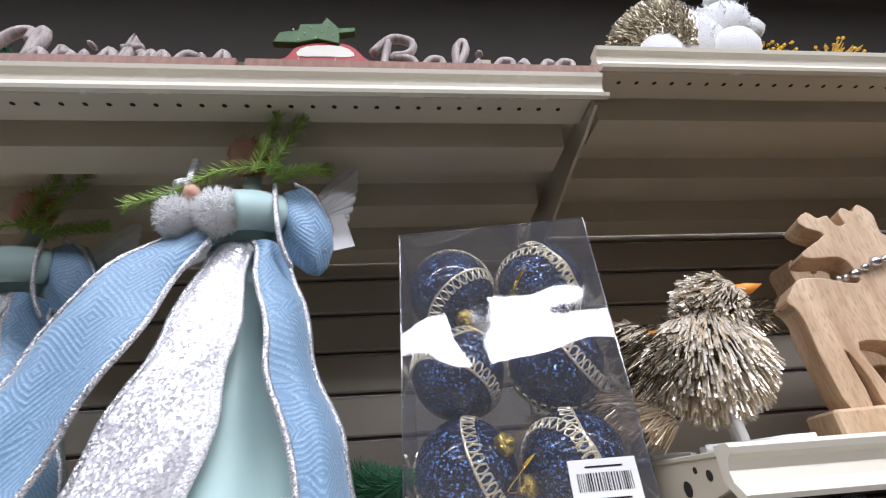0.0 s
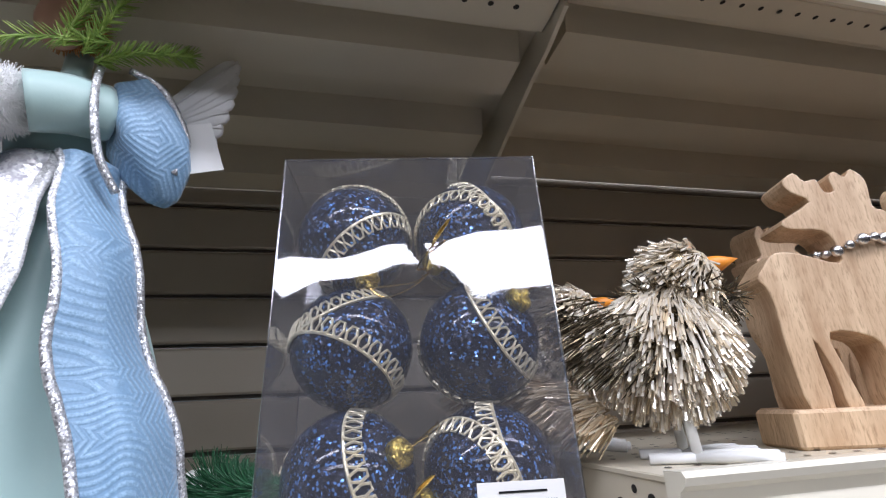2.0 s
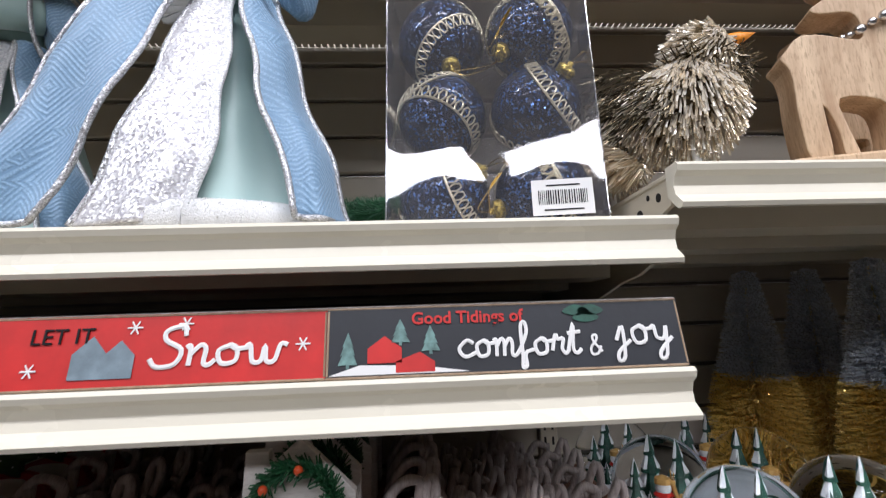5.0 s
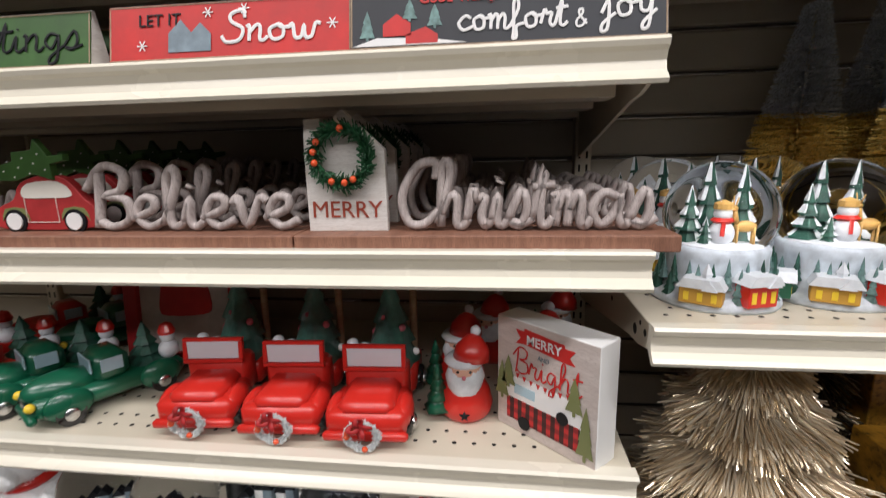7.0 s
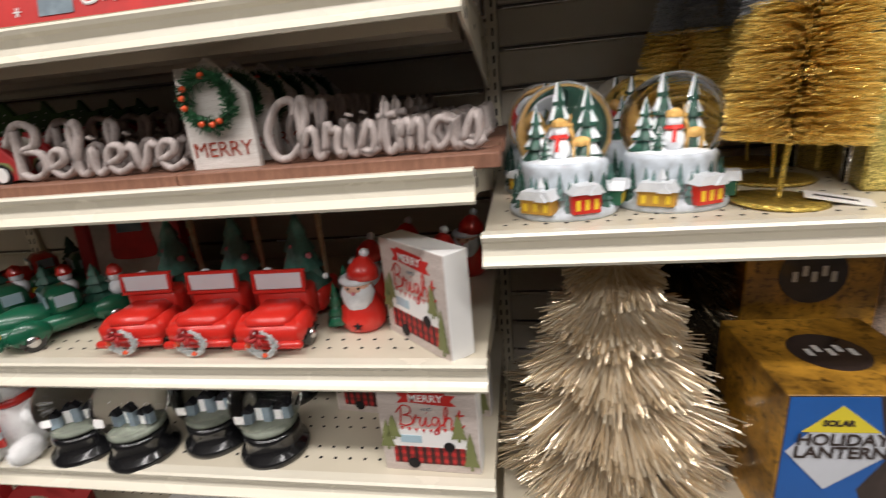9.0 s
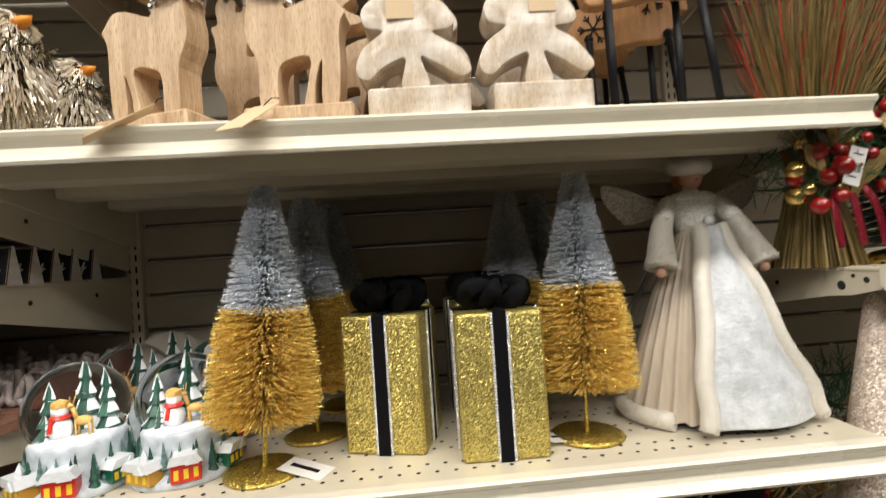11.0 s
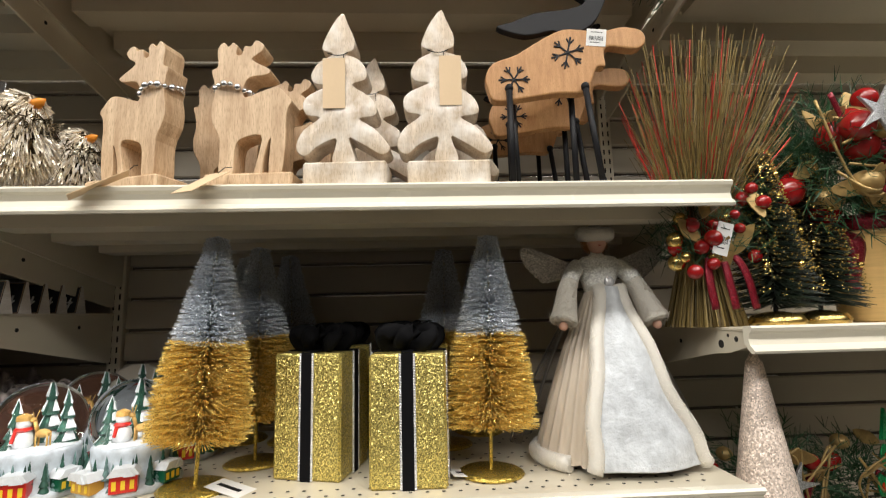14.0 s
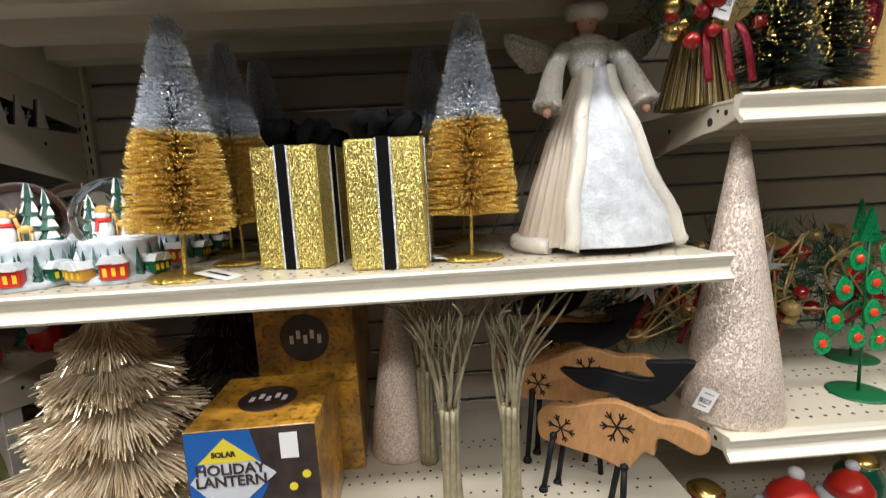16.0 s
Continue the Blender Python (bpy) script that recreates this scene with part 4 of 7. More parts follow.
def snow_globe(m, label):
    t = thing("snow_globe", label, "snow globe", m, "snow globes with village bases")
    part("base", lathe([(0, 0), (0.072, 0), (0.074, 0.004), (0.072, 0.011), (0.06, 0.016), (0.057, 0.03), (0.056, 0.055), (0.057, 0.064), (0.053, 0.069), (0, 0.07)], 40, None, None, 1, 1, 0.015), ICE, t, "white snowy resin base", True)
    part("glass_dome", lathe([(0.063 * math.cos(q), 0.104 + 0.063 * math.sin(q)) for q in (math.radians(-36 + 7 * i) for i in range(18))] + [(0, 0.167)], 40), GLASS, t, "clear glass dome", True).visible_shadow = False
    r = random.Random(5)
    for k in range(17):
        a = 2 * math.pi * k / 17 + r.uniform(-0.1, 0.1)
        h = r.uniform(0.024, 0.046)
        part("fir", mini_tree(0.0082, h, k, 90, None, pose(0.0645 * math.sin(a), -0.0645 * math.cos(a), 0.011)), TREEGREEN if k % 3 else TREESNOW, t)
    for k in range(19):
        a = 2 * math.pi * (k + 0.5) / 19
        part("fir", mini_tree(0.0062, r.uniform(0.026, 0.038), k, 90, None, pose(0.0605 * math.sin(a), -0.0605 * math.cos(a), 0.026)), TREEGREEN if k % 2 else TREESNOW, t)
    house(0, 0.010, -0.55, 0.066, 0.044, 0.019, OCHRE, t, True)
    house(0, 0.010, 0.28, 0.066, 0.036, 0.025, RED, t)
    house(0, 0.010, 1.2, 0.066, 0.032, 0.02, GREENPAINT, t)
    part("snow_mound", ball(0.049, pose(0, 0, 0.07), None, 20, 10, (1, 1, 0.14)), SNOW, t, "", True)
    for x, y, h, w in ((-0.03, 0.0, 0.062, 0.0165), (-0.003, 0.02, 0.088, 0.018), (0.026, 0.014, 0.078, 0.0165), (-0.022, -0.022, 0.03, 0.009)):
        fp = part("inner_fir", mini_tree(w, h, 1, 90, None, pose(x, y, 0.073)), TREEGREEN, t, "snow-tipped green fir")
        part("snow_cap", tree_snow(w, h, pose(x, y, 0.073)), SNOW, fp)
    sm = ball(0.0125, pose(-0.006, -0.022, 0.086), None, 16, 10, (1, 1, 1.15))
    ball(0.009, pose(-0.006, -0.022, 0.107), sm)
    part("snowman", sm, SNOW, t, "", True)
    part("snowman_hat", lathe([(0.0095, 0.112), (0.0088, 0.118), (0, 0.122)], 12, None, pose(-0.006, -0.022, 0)), YTAN, t)
    part("snowman_scarf", lathe([(0.0085, 0.097), (0.0115, 0.0995), (0.0085, 0.103)], 12, None, pose(-0.006, -0.022, 0)), RED, t)
    part("scarf_tail", tube([(-0.009, -0.033, 0.099), (-0.011, -0.0365, 0.084)], 0.0024, 6, None, 0.5), RED, t)
    dr = ball(0.0075, pose(0.018, -0.018, 0.093), None, 10, 8, (1.5, 0.7, 0.8))
    for lx in (0.010, 0.026):
        for ly in (-0.021, -0.015):
            tube([(lx, ly, 0.093), (lx, ly, 0.074)], 0.0013, 5, dr)
    tube([(0.010, -0.018, 0.095), (0.006, -0.019, 0.11)], 0.0028, 6, dr)
    ball(0.0045, pose(0.003, -0.02, 0.112), dr, 8, 6, (1.5, 0.8, 0.8))
    for sx in (-1, 1):
        tube([(0.006, -0.019 + sx * 0.002, 0.114), (0.007, -0.019 + sx * 0.006, 0.124)], 0.0008, 4, dr)
    part("fawn", dr, YTAN, t, "", True)
    return t


YTAN = plain("tan_paint", (0.6, 0.36, 0.1), 0.5)
g0 = snow_globe(pose(0.377, 0.522, B3, 0, 0, 0) @ Matrix.Scale(1.02, 4), "glass snow globe with snowman scene on snowy village base")
for gx, gy, ga in ((0.518, 0.537, 6), (0.365, 0.675, -6), (0.515, 0.69, 18), (0.36, 0.815, 0), (0.51, 0.82, 8)):
    copy_thing(g0, pose(gx, gy, B3, 0, 0, ga))


def tiers(h0, h1, r0, r1, rows, n, width, seed, bulge=0.0):
    """Level rows of straight bristles twisted round a wire, with crumbs of glitter near the tips."""
    r = random.Random(seed)
    items, crumbs = [], []
    for i in range(rows):
        f = (i + 0.5) / rows
        rad = r0 + (r1 - r0) * f + bulge * math.sin(math.pi * f)
        z = h0 + (h1 - h0) * f
        for k in range(int(n * (0.45 + 0.55 * rad / max(r0, r1)))):
            a = r.uniform(0, 2 * math.pi)
            q = rad * r.uniform(0.84, 1.05)
            d = Vector((math.cos(a), math.sin(a), 0))
            root = Vector((0, 0, z + r.uniform(-1.1, 1.1) * (h1 - h0) / rows))
            tip = d * q + Vector((0, 0, z + r.uniform(-0.0036, 0.0036) + 0.012 * q / r0 * math.sin(a * 2 + i) * 0.2))
            items.append((root, tip))
            for _ in range(2):
                p = root.lerp(tip, r.uniform(0.5, 1.0))
                o = Vector((r.uniform(-1, 1), r.uniform(-1, 1), r.uniform(-1, 1))) * 0.0011
                crumbs.append((p - o, p + o))
    return blades(items, width, True), blades(crumbs, 0.0009, True)


def ombre_tree(m, label, k=1.0):
    t = thing("bottle_brush_tree", label, "bottle brush tree", m, "silver and gold bottle brush trees")
    low, gold = tiers(0.078 * k, 0.235 * k, 0.080, 0.060, 19, 300, 0.00055, 3, 0.004)
    high, silver = tiers(0.228 * k, 0.404 * k, 0.059, 0.018, 22, 250, 0.00055, 4)
    lo = part("lower_bristles", low, GOLDTIN, t, "gold glitter lower bristles")
    tagged(part("gold_glitter_crumb", gold, GOLDCRUMB, lo), kind="stuff")
    hi = part("upper_bristles", high, SILVERTIN, t, "silver glitter upper bristles")
    tagged(part("silver_glitter_crumb", silver, SILVERCRUMB, hi), kind="stuff")
    part("stem", tube([(0, 0, 0.004), (0, 0, 0.4 * k)], 0.0032, 8), GOLDGLIT, t)
    disc(0.056, 0.006, GOLDGLIT, "base_disc", t, 28, "gold glitter base disc")
    return t


GOLDCRUMB = strands("gold_glitter_crumb", (0.7, 0.4, 0.04), (1.0, 0.82, 0.32), 0.2, 0.7)
SILVERCRUMB = strands("silver_glitter_crumb", (0.55, 0.6, 0.68), (0.95, 0.97, 1.0), 0.2, 0.6)
o0 = ombre_tree(pose(0.639, 0.498, B3, 0, 3, 0), "silver and gold glitter bottle brush tree on round base")
for ox, oy, oa in ((1.117, 0.518, 50), (0.690, 0.625, 110), (0.72, 0.78, 200), (1.05, 0.70, 70), (1.13, 0.80, 20), (0.60, 0.80, 300)):
    copy_thing(o0, pose(ox, oy, B3, 0, 2, oa))
for cx, cy, ca in ((0.70, 0.485, -24), (1.08, 0.51, 16)):
    ct = thing("card_label", "white printed card label lying on the shelf", "label", pose(cx, cy, B3 + 0.004, 0, 8, ca))
    part("card", box(-0.035, 0.035, -0.02, 0.02, 0, 0.0008), PAPER, ct)
    part("print", box(-0.025, 0.02, -0.004, 0.004, 0.0008, 0.0012), BLACK, ct)

GIFTG = glitter("gold_tinsel_wrap", (0.8, 0.66, 0.2), 680, 0.75, 0.3, 0.3, 0.85)
VELVET = plain("black_velvet", (0.004, 0.004, 0.005), 0.85, vary=0.3, spec=0.15)
RHINE = glitter("rhinestone_row", (0.86, 0.87, 0.9), 700, 0.35, 0.2, 0.6, 0.6)


def beads(x, y, h):
    """A row of small round stones up a ribbon's edge."""
    b = None
    for i in range(int(h / 0.0042)):
        b = ball(0.0024, pose(x, y, 0.003 + i * 0.0042), b, 6, 4)
    return b


def gift(m, label, w=0.122, h=0.206):
    t = thing("gift_box", label, "gift box", m, "gold glitter gift boxes")
    b = box(-w / 2, w / 2, -w / 2, w / 2, 0, h, 0.004)
    part("box_body", b, GIFTG, t, "gold glitter wrapped box")
    for a in range(4):
        rb = part("ribbon", box(-0.0095, 0.0095, -w / 2 - 0.0022, -w / 2 - 0.0002, 0.0, h + 0.002), VELVET, t)
        rb.matrix_basis = pose(0, 0, 0, 0, 0, 90 * a)
        for s in (-1, 1):
            e = part("rhinestone_trim", beads(s * 0.0112, -w / 2 - 0.0018, h), RHINE, rb, "rhinestone edging")
            tagged(e, kind="stuff")
    part("ribbon_cross", join(box(-w / 2, w / 2, -0.0095, 0.0095, h + 0.0002, h + 0.0022), box(-0.0094, 0.0094, -w / 2, w / 2, h + 0.0024, h + 0.0032)), VELVET, t)
    bow(0.05, VELVET, t, pose(0, 0, h + 0.008), 7, 0.55)
    return t


gf = gift(pose(0.825, 0.572, B3, 0, 0, -15), "gold glitter gift box with black velvet ribbon and bow")
for gx, gy, ga in ((0.982, 0.515, -2), (0.83, 0.735, 4), (0.99, 0.70, 6)):
    copy_thing(gf, pose(gx, gy, B3, 0, 0, ga))


def pleats(profile, seg, amp, folds, m=None, bm=None, phase=0.0):
    """A skirt: rings with folds that deepen downwards."""
    b = bmesh.new()
    top, rings = profile[-1][1], []
    low = profile[0][1]
    for r, z in profile:
        d = amp * (top - z) / (top - low)
        rings.append([b.verts.new(((r + d * math.sin(folds * a + phase + 0.6 * math.sin(3 * a))) * math.cos(a), 0.8 * (r + d * math.sin(folds * a + phase)) * math.sin(a), z)) for a in (2 * math.pi * i / seg for i in range(seg))])
    for p, q in zip(rings, rings[1:]):
        for i in range(seg):
            j = (i + 1) % seg
            b.faces.new((p[i], p[j], q[j], q[i]))
    return join(bm, b, m)


def fur_tube(points, r, n, mat_seed=1, fur=0.008):
    t = tube(points, r, 10)
    f = fuzz(t, n * 2, fur * 0.8, 0.00045, (0, 0, -0.4), 0.7, mat_seed, 0.001, False, True)
    return t, f


def drape(inner, outer, bulge, ripple, rows=30, cols=14):
    """Cloth hung between two edge curves, hemmed with braid; returns the cloth and its three hems."""
    a, c = spline(inner, 12), spline(outer, 12)
    b, grid = bmesh.new(), []
    for i in range(rows + 1):
        f = i / rows
        p, q = a[round(f * (len(a) - 1))], c[round(f * (len(c) - 1))]
        row = []
        for j in range(cols + 1):
            g = j / cols
            v = p.lerp(q, g)
            v.y -= bulge * math.sin(math.pi * g) + ripple * f * math.sin(g * 8 + f * 3) + 0.25 * ripple * math.sin(f * 14 + g * 3)
            v.x += 0.003 * math.sin(f * 17 + g * 2)
            row.append(b.verts.new(v))
        grid.append(row)
    for p, q in zip(grid, grid[1:]):
        for j in range(cols):
            b.faces.new((p[j], p[j + 1], q[j + 1], q[j]))
    rims = [[r[0].co.copy() for r in grid], [r[-1].co.copy() for r in grid], [v.co.copy() for v in grid[-1]]]
    bmesh.ops.recalc_face_normals(b, faces=b.faces)
    bmesh.ops.solidify(b, geom=b.faces[:], thickness=0.003)
    return b, rims


def plume_wing(s, tip, root, low, m, thick=0.005):
    """A stiff wing: scalloped feathers fanned between a leading edge and a lower edge, ribbed with quills."""
    tip, root, low = Vector(tip), Vector(root), Vector(low)
    bm = bmesh.new()
    for i in range(8):
        f = i / 7
        e = tip.lerp(low, f) + (tip - root) * 0.10 * math.sin(math.pi * f)
        d = e - root
        ln, a = d.length, math.atan2(d.y, d.x)
        w = 0.011
        o = [(0, -w * 0.5), (ln * 0.55, -w), (ln * 0.92, -w * 0.85), (ln, 0), (ln * 0.92, w * 0.85), (ln * 0.55, w), (0, w * 0.5)]
        slab(outline(o, 2), thick, 0.0015, bm, m @ pose(root.x, 0.0014 * i, root.y) @ Matrix.Rotation(-a, 4, "Y"), 1)
        tube([m @ Vector((root.x, 0.0014 * i - 0.0004, root.y)), m @ Vector((e.x, 0.0014 * i - 0.0004, e.y))], 0.0012, 4, bm)
    if s < 0:
        bm.transform(Matrix.Diagonal((-1, 1, 1, 1)))
    return bm


def white_angel(m, label):
    P = []
    P.append((pleats([(0.132, 0.012), (0.12, 0.05), (0.1, 0.12), (0.074, 0.2), (0.046, 0.265), (0.028, 0.308)], 160, 0.009, 31, pose(0.004, 0, 0)), TAUPE))
    # brocade front panel that widens to the hem, edged with fur
    left = [(-0.012, -0.036, 0.31), (-0.026, -0.066, 0.24), (-0.05, -0.094, 0.14), (-0.062, -0.112, 0.06), (-0.064, -0.12, 0.014)]
    right = [(0.022, -0.036, 0.31), (0.04, -0.064, 0.24), (0.074, -0.085, 0.14), (0.112, -0.09, 0.06), (0.132, -0.088, 0.014)]
    panel, rims = drape(left, right, 0.02, 0.004, 36, 20)
    P.append((panel, WHITELACE))
    for k, rim in enumerate(rims[:2]):
        for b, mat in zip(fur_tube(rim[::3], 0.0125, 2000, 5 + k, 0.008), (IVORY, FURM)):
            P.append((b, mat))
    hem = [(0.004 + 0.136 * math.sin(a), -0.8 * 0.136 * math.cos(a), 0.015) for a in (math.radians(60 + 255 * i / 30) for i in range(31))]
    for b, mat in zip(fur_tube(hem, 0.014, 3200, 7, 0.01), (IVORY, FURM)):
        P.append((b, mat))
    P.append((lathe([(0.027, 0.302), (0.031, 0.318), (0.042, 0.345), (0.04, 0.36), (0.016, 0.37), (0.011, 0.376), (0.0105, 0.386)], 24, None, None, 1, 0.75), LACESEQ))
    P.append((lathe([(0.03, 0.352), (0.042, 0.358), (0.03, 0.368)], 24, None, pose(0, -0.003, 0), 1, 0.8, 0.06), LACESEQ))
    for s in (-1, 1):
        P.append((tube(spline([(s * 0.036, 0, 0.352), (s * 0.052, -0.012, 0.336), (s * 0.06, -0.02, 0.32)], 4), 0.016, 12), LACESEQ))
        arm = spline([(s * 0.056, -0.016, 0.33), (s * 0.068, -0.026, 0.30), (s * 0.077, -0.04, 0.268), (s * 0.083, -0.048, 0.248)], 4)
        core = tube(arm, 0.014, 14, None, 1, 1.75)
        P.append((fuzz(core, 3200, 0.010, 0.0006, (0, 0, -0.6), 0.6, 11 + s, 0.001, False, True), FURM))
        P.append((core, IVORY))
        P.append((ball(0.008, pose(s * 0.084, -0.05, 0.24), None, 10, 8), SKIN))
        P.append((plume_wing(s, (0.142, 0.388), (0.028, 0.345), (0.105, 0.33), pose(0, 0.026, 0), 0.003), WINGL))
    P.append((ball(0.021, pose(0, -0.004, 0.397), None, 18, 14, (0.86, 0.9, 1.14)), SKIN))
    P.append((fuzz(ball(0.0215, pose(0, 0.006, 0.4), None, 14, 10, (1.02, 0.9, 1.05)), 700, 0.007, 0.0008, (0, 0.4, -0.6), 0.3, 3, 0.004), HAIR))
    for s in (-1, 1):
        P.append((ball(0.0014, pose(s * 0.0068, -0.0222, 0.399), None, 6, 4), BLACK))
    P.append((ball(0.002, pose(0, -0.0225, 0.388), None, 6, 4, (1.5, 0.6, 0.6)), REDDARK))
    hat = [(0.0245 * math.cos(a), 0.002 + 0.021 * math.sin(a), 0.413 + 0.004 * math.sin(a)) for a in (2 * math.pi * i / 20 for i in range(21))]
    for b, mat in zip(fur_tube(hat, 0.0135, 1700, 15, 0.007), (IVORY, FURM)):
        P.append((b, mat))
    P.append((ball(0.025, pose(0, 0.006, 0.414), None, 14, 8, (1, 0.9, 0.7)), IVORY))
    P.append((ball(0.0095, pose(0.008, -0.036, 0.318), None, 10, 8, (1, 0.5, 1.1)), RHINE))
    tulle = pleats([(0.168, 0.03), (0.145, 0.1), (0.108, 0.18), (0.06, 0.27)], 96, 0.014, 9)
    bmesh.ops.delete(tulle, geom=[v for v in tulle.verts if v.co.y < -0.015], context="VERTS")
    P.append((tulle, TULLE))
    return multi("angel_doll", P, label, "angel doll", m)


LACESEQ = glitter("ivory_sequin_lace", (0.82, 0.8, 0.75), 380, 0.1, 0.35, 0.8, 0.45)
WHITELACE = plain("white_embroidered_satin", (0.68, 0.71, 0.74), 0.4, vary=0.3, big=38, fine=150, bump=1.0, sheen=0.3)
TULLE = film("sheer_tulle", 0.16, 0.35, 0.3)
white_angel(pose(1.342, 0.572, B3, 0, 0, -2), "white and champagne angel doll with fur trim and silver wings")


def tinsel_tree(m, label, k=1.0, mat=None, seed=3, n=900):
    t = thing("tinsel_tree", label, "tinsel tree", m)
    r = random.Random(seed)
    tiers = [(0.02, 0.10, 0.205), (0.115, 0.19, 0.18), (0.205, 0.275, 0.148), (0.285, 0.345, 0.115), (0.35, 0.40, 0.075)]
    for zb, zt, rad in tiers:
        items = []
        for i in range(n):
            a = r.uniform(0, 2 * math.pi)
            clump = 0.10 * math.sin(a * 6 + zb * 90)
            rr = rad * r.uniform(0.55, 1.05) * (1 + clump)
            d = Vector((math.cos(a), math.sin(a), 0))
            s = Vector((-math.sin(a), math.cos(a), 0))
            rr = rad * r.uniform(0.8, 1.06) * (1 + clump)
            root = d * 0.02 + Vector((0, 0, zt + 0.035 + r.uniform(-0.01, 0.01)))
            mid = d * rr * r.uniform(0.34, 0.5) + Vector((0, 0, zb + 0.045 + r.uniform(-0.012, 0.012)))
            tip = d * rr + s * r.uniform(-0.02, 0.02) + Vector((0, 0, zb + r.uniform(-0.015, 0.035)))
            items.append((root * k, mid * k))
            items.append((mid * k, tip * k))
        part("tinsel_tier", blades(items, 0.0016 * k, True), mat or CHAMP, t)
    part("trunk", tube([(0, 0, 0), (0, 0, 0.42 * k)], 0.012, 8), DARKTIN, t)
    disc(0.06, 0.01, BLACK, "base_disc", t)
    return t


tinsel_tree(pose(0.455, 0.56, B4), "champagne foil tinsel tree with layered drooping branches", 0.93)
tinsel_tree(pose(0.60, 0.74, B4), "dark foil tinsel tree standing behind a champagne one", 0.9, DARKTIN, 8, 380)

FIREPIC = wood("amber_photo_print", (0.035, 0.014, 0.005), (0.95, 0.48, 0.05), (1, 1, 1.3), 0.28, 9, 0.4)
DARKPRINT = plain("dark_photo_print", (0.05, 0.035, 0.03), 0.3, vary=0.6, big=25, fine=80, coat=0.3)
BLUEPRINT = plain("blue_print", (0.02, 0.12, 0.42), 0.3, vary=0.15, coat=0.3)
YELPRINT = plain("yellow_print", (0.8, 0.66, 0.04), 0.35, coat=0.3)
SILVPRINT = plain("pale_grey_print", (0.62, 0.64, 0.68), 0.35)


def lantern_box(m, label, w=0.205, h=0.235, d=0.205, front=True):
    t = thing("lantern_box", label, "carton", m, "printed lantern cartons")
    part("carton", box(-w / 2, w / 2, 0, d, 0, h, 0.0015), FIREPIC, t, "amber photo-printed carton")
    if front:
        part("front_print", box(-w / 2 + 0.001, w / 2 - 0.001, -0.0007, 0.0002, 0.001, h - 0.001), DARKPRINT, t)
        part("blue_panel", slab([(-w / 2 + 0.002, 0.002), (0.03, 0.002), (-0.005, 0.09), (0.022, 0.14), (0.0, h - 0.002), (-w / 2 + 0.002, h - 0.002)], 0.0006, 0, None, pose(0, -0.0014, 0)), BLUEPRINT, t)
        part("grey_panel", slab([(-0.03, 0.002), (0.05, 0.002), (0.02, 0.06), (-0.02, 0.07)], 0.0006, 0, None, pose(0, -0.0021, 0)), SILVPRINT, t)
        dia = slab([(-0.098, 0.15), (-0.045, 0.09), (0.036, 0.158), (-0.04, 0.222)], 0.0006, 0, None, pose(0, -0.0028, 0))
        part("title_panel", dia, SILVPRINT, t)
        part("title_cap", slab([(-0.083, 0.182), (0.008, 0.182), (-0.04, 0.222)], 0.0006, 0, None, pose(0, -0.0035, 0)), YELPRINT, t)
        for txt, sz, lx, lz, mat in (("SOLAR", 0.012, -0.042, 0.196, DARKPRINT), ("HOLIDAY", 0.025, -0.034, 0.17, DARKPRINT), ("LANTERN", 0.025, -0.034, 0.15, DARKPRINT)):
            lb = lettering(txt, sz, 0.0004, 0.0006)
            lb.transform(pose(lx, -0.0042, lz))
            part("lettering", lb, mat, t, "printed title")
        part("sticker", box(0.045, 0.073, -0.0016, -0.0008, h - 0.055, h - 0.012), PAPER, t, "white price sticker")
        glow = None
        for lx, lz in ((0.06, 0.13), (0.075, 0.1), (0.082, 0.15), (0.07, 0.07)):
            glow = lathe([(0, -0.0008), (0.007, -0.0008), (0.007, 0), (0, 0)], 10, glow, pose(lx, -0.0012, lz, 90, 0, 0))
        part("light_spots", glow, YELPRINT, t, "printed light spots")
    for face, fm in (("top", pose(0, d / 2, h + 0.0004)), ("front", pose(0, -0.0009, h * 0.5, 90, 0, 0))):
        if face == "front" and front:
            continue
        part("lantern_picture", lathe([(0, 0), (0.05, 0), (0.05, 0.0006), (0, 0.0006)], 24, None, fm), DARKPRINT, t, "dark round lantern picture")
        lights = None
        for i in range(5):
            lights = box(-0.03 + i * 0.014, -0.022 + i * 0.014, -0.012 + (i % 2) * 0.01, 0.006 + (i % 2) * 0.01, 0.0008, 0.0012, 0, lights)
        lights.transform(fm)
        part("lit_slots", lights, PAPER, t)
    return t


lantern_box(pose(0.744, 0.417, B4, 0, 0, 1), "dark and blue printed solar holiday lantern carton")
lantern_box(pose(0.782, 0.65, B4, 0, 0, 2), "amber printed lantern carton under another carton", 0.2, 0.2, 0.2, False)
lantern_box(pose(0.782, 0.65, B4 + 0.2, 0, 0, -2), "amber printed lantern carton stacked on another carton", 0.2, 0.2, 0.2, False)


